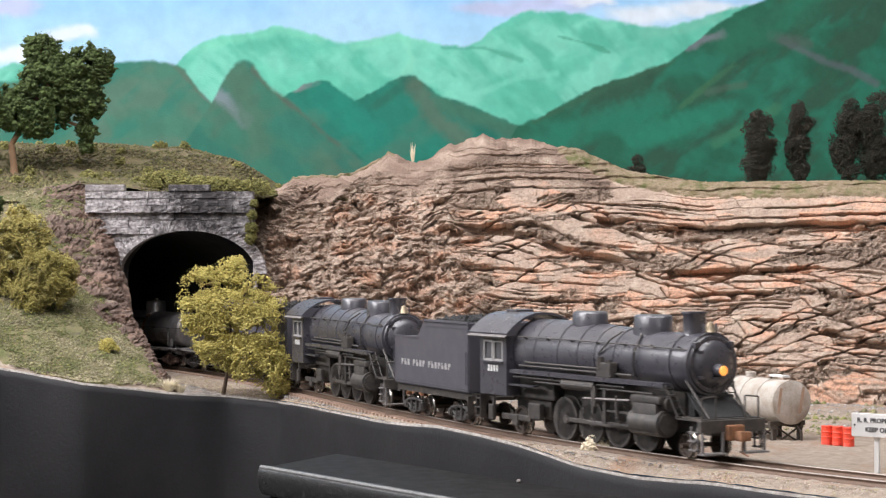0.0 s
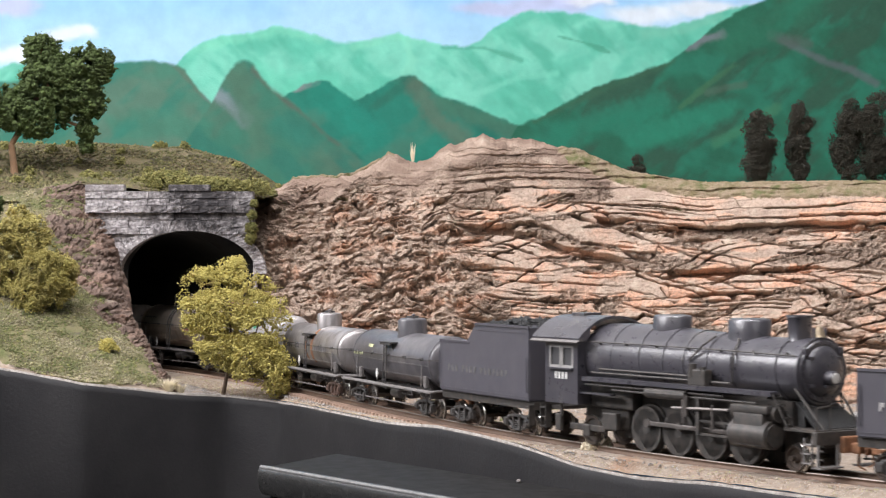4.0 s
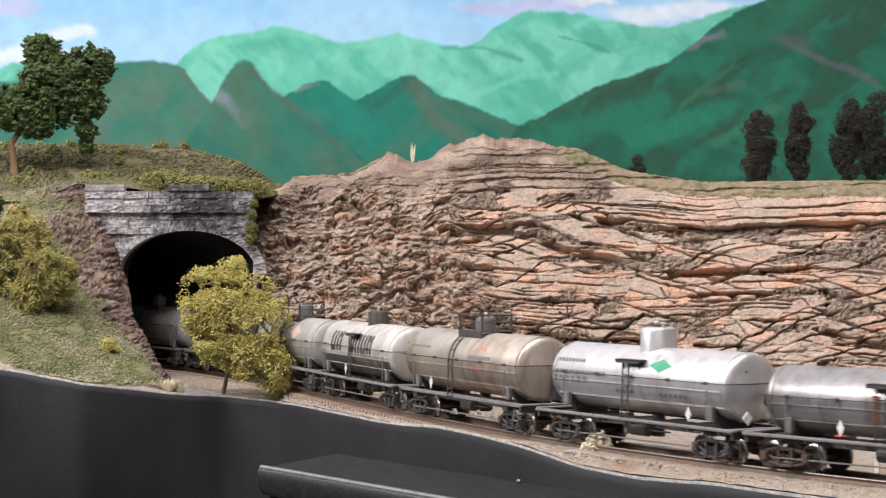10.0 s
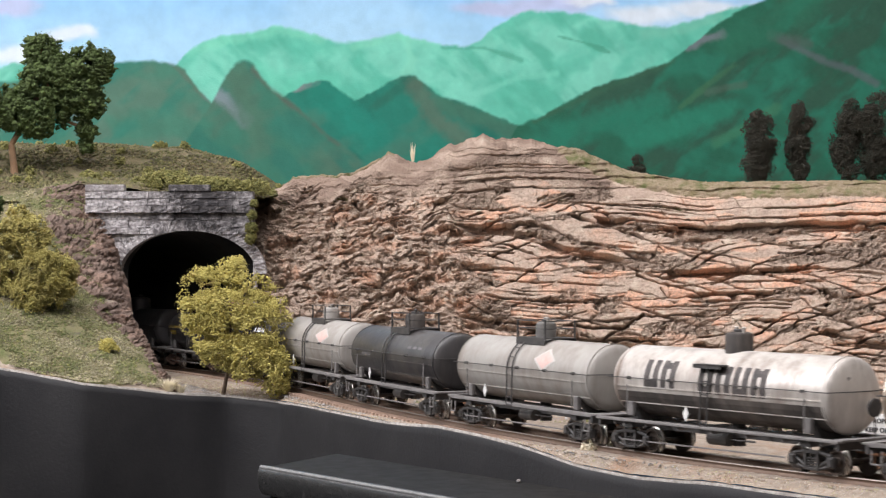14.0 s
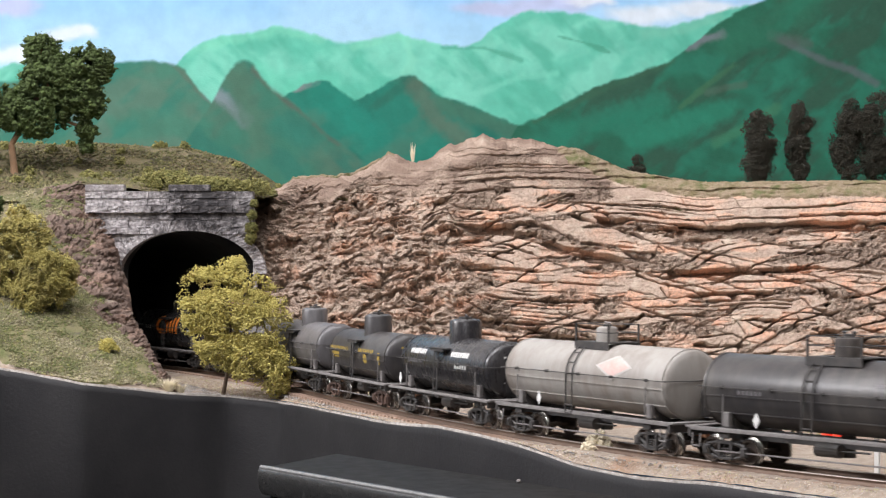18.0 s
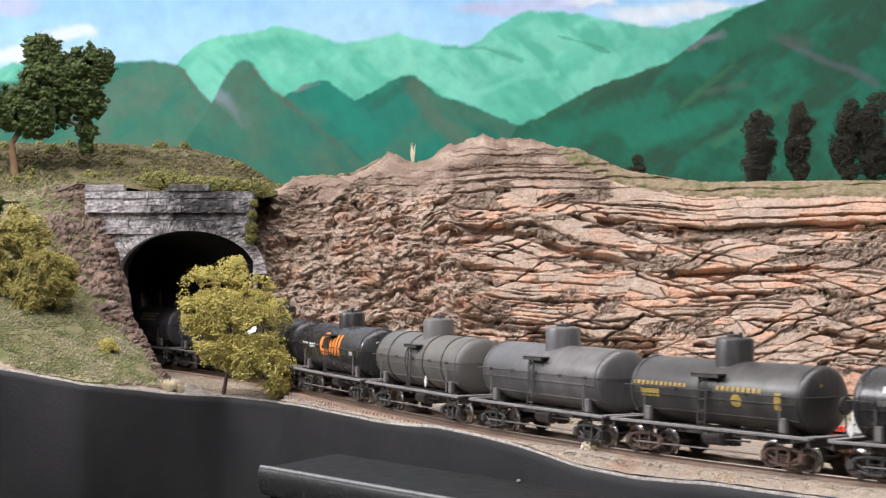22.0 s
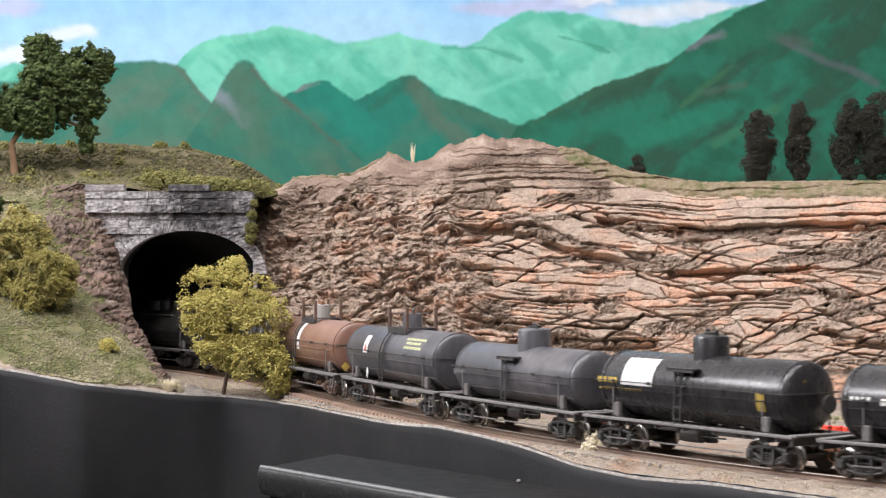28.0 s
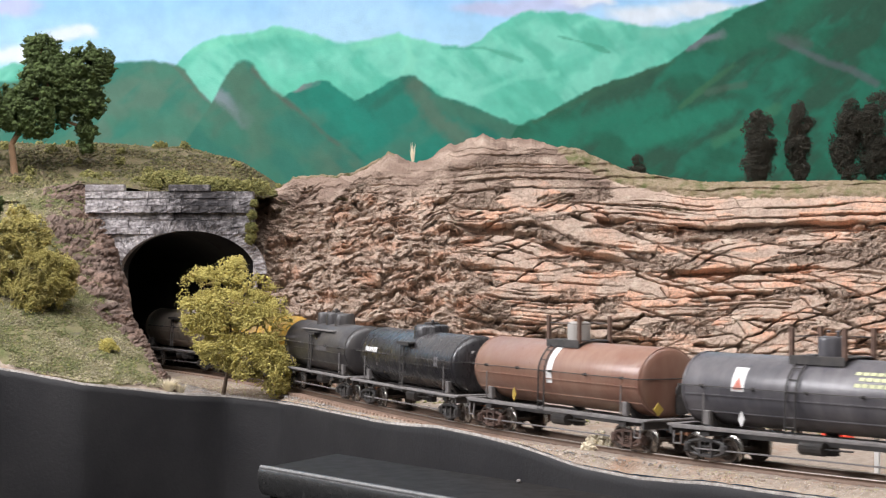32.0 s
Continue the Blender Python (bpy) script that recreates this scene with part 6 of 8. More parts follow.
def build_sideframe(bm):
    for s in (-1, 1):
        box(bm, 9.6 * s, 0, 4.9, 3.6, 2.2, 3.8, bevel=0.4)
        box(bm, 9.6 * s, -1.3, 4.9, 2.4, 0.8, 2.8, bevel=0.2)
        rod(bm, (9.6 * s, 0, 6.9), (3.2 * s, 0, 8.0), 0.75, 6)
        rod(bm, (9.6 * s, 0, 6.2), (3.0 * s, 0, 2.6), 0.62, 6)
        rod(bm, (9.6 * s, 0, 3.4), (3.0 * s, 0, 1.9), 0.55, 6)
        box(bm, 3.0 * s, 0, 5.0, 1.1, 2.0, 6.6)
    box(bm, 0, 0, 8.0, 8.0, 2.0, 1.2, bevel=0.2)
    box(bm, 0, 0, 2.0, 7.2, 2.0, 1.0, bevel=0.2)


def build_spring(bm):
    for x in (-1.2, 1.2):
        for k in range(4):
            lathe(bm, [(2.6 + k * 0.9, 0.8), (2.9 + k * 0.9, 1.05), (3.2 + k * 0.9, 0.8)], 8, "Z", (x, 0, 0))


def truck(parent, x, s, half_wheelbase=9.6, tone="frame"):
    bm = bmesh.new()
    root = shared("bolster", "truck", lambda b: (box(b, 0, 0, 6.4, 5.0, 20.0, 2.6, bevel=0.3), rod(b, (0, 0, 7), (0, 0, 10.5), 2.6, 12), box(b, 5.5, 0, 4.0, 0.9, 17, 1.2), box(b, -5.5, 0, 4.0, 0.9, 17, 1.2)), MAT["frame"], parent, "truck", at=at_mm(x, 0, 0))
    bm.free()
    for side in (-1, 1):
        shared("sideframe" + tone, "side_frame", build_sideframe, MAT[tone], root, at=at_mm(0, 11.4 * side, 0, 0, 0, 0 if side < 0 else 180))
        shared("spring" + tone, "spring", build_spring, MAT[tone], root, at=at_mm(0, 11.4 * side, 0))
    for k in (-1, 1):
        home = at_mm(half_wheelbase * k, 0, 4.8)
        w = shared("wheelset", "wheelset", build_wheelset(4.8), MAT["wheel"], root, "wheelset with bright treads", True, home, (MAT["tread"], is_tread(4.8)))
        WHEELS.append((w, s, 4.8 * MM, home))
    return root


def build_coupler(bm):
    box(bm, -3.0, 0, 8.8, 8.0, 1.8, 2.0, bevel=0.3)
    box(bm, 1.8, -0.9, 8.8, 3.2, 1.5, 2.8, bevel=0.5)
    box(bm, 2.6, 0.9, 8.8, 1.4, 2.2, 2.6, bevel=0.5)
    pipe(bm, [(1.0, 0.4, 8.2), (0.6, 0.4, 4.2), (2.2, 1.6, 3.2)], 0.25, 5)


def decal(bm, R, zc, x0, x1, lo, hi, n=10, rows=6, lift=0.14):
    """A painted patch on the near side of a drum: lo and hi give its height along the skin, in mm up from its waist."""
    vs = []
    for i in range(n + 1):
        x = x0 + (x1 - x0) * i / n
        a, b = lo(i / n), hi(i / n)
        col = []
        for j in range(rows + 1):
            g = (a + (b - a) * j / rows) / R
            col.append(bm.verts.new((x, -(R + lift) * math.cos(g), zc + (R + lift) * math.sin(g))))
        vs.append(col)
    for i in range(n):
        for j in range(rows):
            q = [vs[i][j], vs[i + 1][j], vs[i + 1][j + 1], vs[i][j + 1]]
            try:
                bm.faces.new(q)
            except ValueError:
                pass


def bars(bm, R, zc, x0, width, centre, height, count, gap=0.35, lift=0.14):
    """A line of illegible writing: short upright bars."""
    p = width / count
    for i in range(count):
        decal(bm, R, zc, x0 + i * p, x0 + i * p + p * (1 - gap), lambda t: centre - height / 2, lambda t: centre + height / 2, 1, 3, lift)


def diamond(bm, R, zc, x, w, centre, h, lift=0.14):
    tri = lambda t: 1 - abs(2 * t - 1)
    decal(bm, R, zc, x - w / 2, x + w / 2, lambda t: centre - h / 2 * max(tri(t), 0.02), lambda t: centre + h / 2 * max(tri(t), 0.02), 12, 6, lift)


def paint(name, base, rough=0.45, metal=0.0, dirt=(0.12, 0.10, 0.085), amount=0.5, streak=0.55, bump=0.1):
    return material(name, base, rough, metal, other=tuple(b * 0.45 + d * 0.55 for b, d in zip(base, dirt)), scale=170, amount=min(1.0, amount * 1.5),
                    grime=(dirt, 75, streak - 0.08, streak + 0.12), stretch=(1, 1, 0.25), bump=bump, bump_scale=600)


def tank_car(spec):
    (label, s, length, D, zb, dome, style, skin, marks) = spec
    R, L = D / 2, length
    zc = zb + R
    name = "tank_car"
    root = thing(name, label, "tank car", "tank cars of the train")
    half = L / 2
    tl = half - spec_gap(style)          # half the drum's length
    cap = 4.2 if style != "post" else 3.0
    # drum
    bm = bmesh.new()
    dish = ((0.0, 0.0), (0.06, 0.30), (0.20, 0.58), (0.38, 0.79), (0.55, 0.91), (0.76, 0.975), (1.0, 1.0))     # shallow dished head
    prof = [(-tl + cap * a, R * b) for a, b in dish]
    prof = prof + [(-x, r) for x, r in prof[::-1]]
    lathe(bm, prof, 56, "X", (0, 0, zc))
    drum = part("tank", bm, skin, root, smooth=True)
    # rings, seams
    def band(x, w=0.8, h=0.28):
        b = bmesh.new()
        lathe(b, [(x - w / 2, R - 0.2), (x - w / 2, R + h), (x + w / 2, R + h), (x + w / 2, R - 0.2)], 56, "X", (0, 0, zc))
        return b
    for x in ([-(tl - cap), tl - cap] if style in ("platform", "post") else [-(tl - cap - 1), tl - cap - 1]):
        part("end_seam", band(x, 0.9, 0.22), skin, drum)
    if "bands" in marks:
        for x in (-tl * 0.62, -tl * 0.2, tl * 0.2, tl * 0.62):
            part("tank_band", band(x, 1.0, 0.35), MAT["frame"], drum)
    for yy, g in ((-1, -0.12), (-1, -0.62), (1, -0.12)):
        bm = bmesh.new()
        y, z = yy * (R + 0.05) * math.cos(g), zc + (R + 0.05) * math.sin(g)
        box(bm, 0, y, z, 2 * (tl - cap) - 1, 0.5, 0.42)
        part("seam", bm, skin, drum)
    # handrail round the waist
    bm = bmesh.new()
    hr = R + 1.3
    zr = zc + 0.12 * R
    y = -math.sqrt(max(hr * hr - (zr - zc) ** 2, 1))
    pipe(bm, [(-tl - 0.5, y * 0.2, zr), (-tl + 1.5, y, zr), (tl - 1.5, y, zr), (tl + 0.5, y * 0.2, zr), (tl - 1.5, -y, zr), (-tl + 1.5, -y, zr), (-tl - 0.5, y * 0.2, zr)], 0.22, 5)
    for k in range(5):
        x = (k - 2) / 2.4 * (tl - cap)
        for sg in (1, -1):
            rod(bm, (x, sg * y * 1.02, zr), (x, sg * y * 0.9, zr), 0.62, 6)
    part("handrail", bm, MAT["frame"], root)
    # dome
    dr, dtop, dx = dome
    bm = bmesh.new()
    base = zc + math.sqrt(max(R * R - dr * dr, 0)) - 1.0
    lathe(bm, [(base - 1.5, dr * 1.12), (base + 1.0, dr * 1.04), (base + 2.2, dr), (dtop - 1.6, dr), (dtop - 0.6, dr * 0.93), (dtop, dr * 0.72), (dtop + 0.25, 0.0)], 28, "Z", (dx, 0, 0))
    dm = part("dome", bm, MAT[dict(m for m in marks if isinstance(m, tuple)).get("dome", "")] if "dome" in dict(m for m in marks if isinstance(m, tuple)) else skin, root, smooth=True)
    bm = bmesh.new()
    lathe(bm, [(dtop - 0.2, dr * 0.42), (dtop + 0.9, dr * 0.42), (dtop + 1.1, dr * 0.36), (dtop + 1.1, 0.0)], 16, "Z", (dx, 0, 0))
    part("hatch", bm, MAT["frame"] if style != "post" else MAT["rust"], dm)
    for px, py in ((dr * 0.68, -dr * 0.2), (-dr * 0.62, dr * 0.3)):
        bm = bmesh.new()
        lathe(bm, [(dtop - 0.5, 0.7), (dtop + 1.4, 0.7), (dtop + 1.7, 1.0), (dtop + 2.1, 0.6)], 8, "Z", (dx + px, py, 0))
        part("safety_valve", bm, skin, dm)
    # platform or step by the dome
    if style in ("platform", "post"):
        zp = zb + D - 1.2
        w = dr + 8.0
        bm = bmesh.new()
        for sg in (-1, 1):
            box(bm, dx, sg * (dr + 1.9), zp + 1.8, 2 * w, 3.0, 0.5)
            box(bm, dx + sg * (dr + 4.4), 0, zp + 1.8, 6.0, 2 * dr + 1, 0.5)
            box(bm, dx, sg * (dr + 3.2), zp + 0.4, 2 * w, 0.6, 3.0)
        plat = part("platform", bm, MAT["frame"], root)
        for sx in (-1, 1):
            for sy in (-1, 1):
                bm = bmesh.new()
                if style == "post":
                    box(bm, dx + sx * (w - 0.6), sy * (dr + 2.6), zp + 6.6, 1.9, 1.4, 11.4, bevel=0.2)
                else:
                    box(bm, dx + sx * (w - 0.4), sy * (dr + 2.9), zp + 5.6, 0.7, 0.7, 8.0)
                part("post", bm, MAT["post_brown"] if style == "post" else MAT["frame"], plat)
        bm = bmesh.new()
        for zz in ((zp + 9.4, zp + 6.0) if style == "platform" else (zp + 9.0,)):
            c = [(dx - w + 0.4, -dr - 2.9, zz), (dx + w - 0.4, -dr - 2.9, zz), (dx + w - 0.4, dr + 2.9, zz), (dx - w + 0.4, dr + 2.9, zz), (dx - w + 0.4, -dr - 2.9, zz)]
            pipe(bm, c, 0.2 if style == "platform" else 0.14, 5)
        part("railing", bm, MAT["frame"], plat)
        # ladder that follows the drum
        lx = dx - w + 6.0
        for sg in (-1, 1):
            bm = bmesh.new()
            pts0 = []
            for k in range(9):
                g = 1.25 - k * 0.165
                pts0.append((sg * (R + 0.9) * math.cos(g), zc + (R + 0.9) * math.sin(g)))
            pts0.append((sg * (R + 1.1), 12.5))
            for o in (-2.4, 2.4):
                pipe(bm, [(lx + o, a, b) for a, b in pts0], 0.38, 5)
            for a, b in pts0[1::2]:
                rod(bm, (lx - 2.4, a, b), (lx + 2.4, a, b), 0.26, 5)
            rod(bm, (lx - 2.4, sg * (R + 1.1), 16), (lx + 2.4, sg * (R + 1.1), 16), 0.3, 5)
            part("ladder", bm, MAT["frame"], root)
    else:
        zs = zc + R * 0.62
        ys = R * 0.80 + 2.2
        for sg in (-1, 1):
            bm = bmesh.new()
            box(bm, dx - 1.5, sg * ys, zs, 15.5, 4.2, 0.6)
            box(bm, dx - 1.5, sg * (ys + 1.9), zs - 0.5, 15.5, 0.4, 1.5)
            for k in (-6.5, 3.5):
                rod(bm, (dx + k, sg * ys, zs), (dx + k, sg * (R - 1.0), zs - 4.5), 0.3, 5)
            part("dome_step", bm, MAT["frame"], root)
            bm = bmesh.new()
            lx = dx - 3.5
            for o in (-2.0, 2.0):
                rod(bm, (lx + o, sg * (R + 1.6), 12.5), (lx + o, sg * (ys + 1.0), zs), 0.34, 5)
            for k in range(5):
                z = 15.0 + k * (zs - 16) / 4
                yk = R + 1.6 + (ys + 1.0 - R - 1.6) * (z - 12.5) / (zs - 12.5)
                rod(bm, (lx - 2.0, sg * yk, z), (lx + 2.0, sg * yk, z), 0.24, 5)
            part("ladder", bm, MAT["frame"], root)
    # underframe
    bm = bmesh.new()
    box(bm, 0, 0, 10.6, L - 9, 6.4, 3.4)
    for sg in (-1, 1):
        box(bm, sg * (half - 22), 0, 11.0, 5.0, 2 * R, 2.4)
        box(bm, sg * (half - 5.2), 0, 11.2, 1.4, 30.5, 3.0)
    frame_ob = part("underframe", bm, MAT["frame"], root)
    for sg in (-1, 1):
        bm = bmesh.new()
        if style in ("platform", "post"):
            box(bm, 0, sg * 14.7, 12.7, L - 10, 0.9, 1.3, bevel=0.2)
            box(bm, 0, sg * 13.9, 13.3, L - 10, 2.4, 0.4)
            for e in (-1, 1):
                pipe(bm, [(e * (half - 7), sg * 15.0, 11), (e * (half - 7), sg * 15.4, 6.2), (e * (half - 11), sg * 15.4, 6.2), (e * (half - 11), sg * 15.0, 11)], 0.35, 5)
        else:
            box(bm, 0, sg * 14.4, 12.7, L - 8, 3.6, 1.0, bevel=0.25)
            for k in range(7):
                box(bm, (k - 3) / 3 * (half - 14), sg * 8.5, 11.4, 1.2, 12.0, 1.3)
        part("running_board", bm, MAT["plank"], frame_ob)
    for sg in (-1, 1):
        bm = bmesh.new()
        box(bm, sg * (half - 5.0), 0, 13.2, 4.2, 30.0, 0.8, bevel=0.2)
        part("end_board", bm, MAT["plank"], frame_ob)
        bm = bmesh.new()
        vs = []
        for i in range(11):
            g = -math.pi / 2 + (i - 5) * 0.19
            vs.append(((R + 0.2) * math.cos(g), zc + (R + 0.2) * math.sin(g)))
        for xx in (-1.7, 1.7):
            a = [bm.verts.new((sg * (half - 22) + xx, p, q)) for p, q in vs] + [bm.verts.new((sg * (half - 22) + xx, 7, 11.5)), bm.verts.new((sg * (half - 22) + xx, -7, 11.5))]
            bm.faces.new(a)
        n = len(a)
        al = list(bm.verts)
        for i in range(n):
            bm.faces.new((al[i], al[(i + 1) % n], al[(i + 1) % n + n], al[i + n]))
        part("saddle", bm, MAT["frame"], frame_ob)
        for sy in (-1, 1):
            bm = bmesh.new()
            box(bm, sg * (half - 22), sy * (R * 0.86), zb + 3.2, 3.4, 2.0, 5.6, bevel=0.5)
            rod(bm, (sg * (half - 22), sy * (R + 0.8), zb + 1), (sg * (half - 22), sy * (R + 0.6), zc - 1), 0.3, 5)
            part("tank_strap", bm, MAT["plank"], frame_ob)
        shared("coupler", "coupler", build_coupler, MAT["rust"], root, "rusty coupler", at=at_mm(sg * (half - 3.0), 0, 0, 0, 0, 0 if sg > 0 else 180))
        truck(root, sg * (half - 21), s, tone="rust_frame" if "rusty_trucks" in marks else "frame")
    bm = bmesh.new()
    rod(bm, (-9, -6.5, 8.2), (2, -6.5, 8.2), 2.5, 14)
    rod(bm, (2, -6.5, 8.2), (14, -5, 8.2), 0.4, 6)
    part("brake_cylinder", bm, MAT["frame"], frame_ob)
    bm = bmesh.new()
    rod(bm, (dx, 0, 5.5), (dx, 0, zb + 1), 2.6, 12)
    box(bm, -12, 5, 7.0, 9, 5, 4, bevel=0.6)
    part("outlet_valve", bm, MAT["frame"], frame_ob)
    bm = bmesh.new()
    pipe(bm, [(-half + 16, -12.4, 4.6), (half - 34, -12.4, 4.9)], 0.35, 5)
    part("brake_rod", bm, MAT["plank"], frame_ob)
    # brake wheel on a stand at the front end
    bm = bmesh.new()
    rod(bm, (half - 5.5, 4, 13), (half - 5.5, 4, 26), 0.3, 6)
    lathe(bm, [(half - 5.6, 3.0), (half - 5.9, 3.4), (half - 5.2, 3.4), (half - 5.0, 3.0)], 16, "X", (0, 4, 24))
    if style in ("platform", "post"):
        box(bm, half - 6.0, 4, 19, 3.0, 5.0, 8.0, bevel=0.8)
    part("hand_brake", bm, MAT["frame"], root)
    # placard frames
    pl = MAT["white"] if "yellow_placard" not in marks else MAT["yellow"]
    extra = dict(m for m in marks if isinstance(m, tuple))
    side_x = extra.get("placard", -33.0 if style != "board" else None)
    for x, yv in ((side_x, -R * 0.72 - 1.2), (half + 0.0 - 6.6, 0)):
        if x is None:
            continue
        bm = bmesh.new()
        if yv:
            for q in (((0, 0, 2.6), (1.3, 0, 0), (0, 0, -2.6), (-1.3, 0, 0)),):
                a = [bm.verts.new((x + p[0] * 1.25, yv - 2.0, 17.2 + p[2] * 1.15)) for p in q]
                b = [bm.verts.new((x + p[0] * 1.25, yv - 1.6, 17.2 + p[2] * 1.15)) for p in q]
        else:
            q = ((0, 0, 2.6), (0, 2.4, 0), (0, 0, -2.6), (0, -2.4, 0))
            a = [bm.verts.new((half - 3.4, p[1] - 9, 17.5 + p[2])) for p in q]
            b = [bm.verts.new((half - 3.8, p[1] - 9, 17.5 + p[2])) for p in q]
        bm.faces.new(a), bm.faces.new(b[::-1])
        for i in range(4):
            bm.faces.new((a[i], b[i], b[(i + 1) % 4], a[(i + 1) % 4]))
        if yv or "end_placard" in marks:
            part("placard", bm, pl, root, "small diamond placard")
        else:
            bm.free()
    for mk in marks:
        if callable(mk):
            mk(drum, R, zc, tl)
    TRAIN.append((root, s, (half - 21) * MM))
    return root


def spec_gap(style):
    return 9.0 if style == "board" else 7.5


MAT["rust_frame"] = material("rusty_truck_iron", (0.12, 0.065, 0.045), 0.8, other=(0.06, 0.045, 0.04), scale=300, amount=0.8)
MAT["post_brown"] = material("stained_post", (0.095, 0.055, 0.040), 0.75, other=(0.17, 0.10, 0.07), scale=250, amount=0.7)
MAT["yellow"] = material("yellow_lettering", (0.50, 0.34, 0.05), 0.7, other=(0.22, 0.16, 0.05), scale=300, amount=0.7)
MAT["orange"] = material("orange_lettering", (0.85, 0.24, 0.03), 0.6, scale=300, amount=0.25)
MAT["green"] = material("green_mark", (0.045, 0.30, 0.15), 0.6, scale=300, amount=0.45)
MAT["red"] = material("red_mark", (0.52, 0.11, 0.07), 0.6, other=(0.42, 0.26, 0.20), scale=260, amount=0.7)
MAT["pink"] = material("faded_red_mark", (0.56, 0.33, 0.29), 0.7, other=(0.52, 0.44, 0.41), scale=250, amount=0.8)
MAT["chalk"] = material("worn_white_mark", (0.50, 0.465, 0.44), 0.7, other=(0.36, 0.335, 0.31), scale=250, amount=0.7)
MAT["grey_letters"] = material("grey_lettering", (0.17, 0.16, 0.165), 0.7, scale=300, amount=0.6)
MAT["dark_letters"] = material("dark_lettering", (0.035, 0.03, 0.03), 0.7, other=(0.12, 0.10, 0.09), scale=250, amount=0.6)
MAT["cream_letters"] = material("cream_lettering", (0.52, 0.53, 0.30), 0.7, scale=300, amount=0.5)
MAT["tank_black"] = paint("tank_black", (0.021, 0.0195, 0.022), 0.28, amount=0.35, streak=0.66, dirt=(0.06, 0.055, 0.05))
MAT["tank_flat_black"] = paint("tank_flat_black", (0.028, 0.0255, 0.028), 0.38, amount=0.5, dirt=(0.075, 0.068, 0.062))
MAT["tank_charcoal"] = paint("tank_charcoal", (0.072, 0.069, 0.073), 0.36, amount=0.55, dirt=(0.16, 0.148, 0.145))
MAT["tank_slate"] = paint("tank_slate", (0.060, 0.058, 0.066), 0.33, amount=0.5, dirt=(0.135, 0.125, 0.13))
MAT["tank_grey"] = paint("tank_grey", (0.102, 0.096, 0.094), 0.46, amount=0.45, dirt=(0.16, 0.145, 0.115), streak=0.6)
MAT["tank_silver"] = paint("tank_weathered_silver", (0.38, 0.36, 0.36), 0.34, 0.55, amount=0.55, dirt=(0.16, 0.14, 0.13))
MAT["tank_bright"] = paint("tank_bright_silver", (0.66, 0.63, 0.63), 0.36, 0.62, amount=0.35, dirt=(0.30, 0.27, 0.25), streak=0.62)
MAT["tank_tan"] = paint("tank_rusty_silver", (0.56, 0.49, 0.42), 0.34, 0.55, amount=0.5, dirt=(0.30, 0.22, 0.16))
MAT["tank_white"] = paint("tank_grimy_white", (0.56, 0.52, 0.48), 0.40, 0.15, amount=0.5, dirt=(0.20, 0.15, 0.12), streak=0.58)
MAT["tank_beige"] = paint("tank_beige_grey", (0.33, 0.31, 0.285), 0.5, amount=0.45, dirt=(0.22, 0.19, 0.165))
MAT["tank_rust"] = paint("tank_rust_brown", (0.20, 0.098, 0.068), 0.32, amount=0.6, dirt=(0.27, 0.165, 0.12))
MAT["tank_yellow"] = paint("tank_yellow", (0.62, 0.36, 0.04), 0.45, amount=0.3)
MAT["tank_soot"] = paint("soot", (0.028, 0.023, 0.021), 0.75, amount=0.5)


def mark(mat, fn, name="lettering", label=""):
    def put(drum, R, zc, tl):
        bm = bmesh.new()
        fn(bm, R, zc, tl)
        if name == "lettering":
            split_part("letter", bm, MAT[mat], drum)
        else:
            part(name, bm, MAT[mat], drum, label)
    return put


def ends_text(mat, n=2):
    def put(drum, R, zc, tl):
        bm = bmesh.new()
        for i in range(n):
            for k in range(5):
                box(bm, tl - 0.9, -R * 0.32 + k * R * 0.13, zc + R * (0.45 - 0.42 * i), 0.3, R * 0.09, R * 0.09)
        bm2 = bm
        split_part("letter", bm2, MAT[mat], drum)
    return put


def logo_words(bm, R, zc, x0, letters, w, centre, h, lift=0.16):
    """Big letters reduced to plain uprights and arches."""
    p = w / letters
    for i in range(letters):
        a = x0 + i * p
        for k in (0.0, 0.52):
            decal(bm, R, zc, a + p * k, a + p * (k + 0.30), lambda t: centre - h / 2, lambda t: centre + h / 2, 2, 5, lift)
        decal(bm, R, zc, a + p * 0.3, a + p * 0.52, lambda t: centre + h * (0.18 if i % 2 else -0.5), lambda t: centre + h * (0.42 if i % 2 else -0.25), 2, 2, lift)


def ring_mark(bm, R, zc, x0, w, centre, h):
    """A broad broken ring and three uneven uprights."""
    f = lambda t: math.sqrt(max(1 - (2 * t - 1) ** 2, 0.02))
    g = w * 0.42
    decal(bm, R, zc, x0, x0 + g * 0.30, lambda t: centre - h / 2 * f(t * 0.30), lambda t: centre + h / 2 * f(t * 0.30), 4, 6, 0.16)
    for a, b in ((-0.5, -0.24), (0.24, 0.5)):
        decal(bm, R, zc, x0 + g * 0.30, x0 + g, lambda t: centre + h * (a if a < 0 else a * f(0.3 + t * 0.7)), lambda t: centre + h * (b * (f(0.3 + t * 0.7) if a > 0 else 1)), 5, 3, 0.16)
    for k, lo, hi in ((0.46, -0.42, 0.22), (0.60, -0.42, 0.24), (0.73, -0.45, 0.40), (0.88, -0.46, 0.44)):
        decal(bm, R, zc, x0 + w * k, x0 + w * (k + 0.085), lambda t: centre + h * lo, lambda t: centre + h * hi, 2, 5, 0.16)


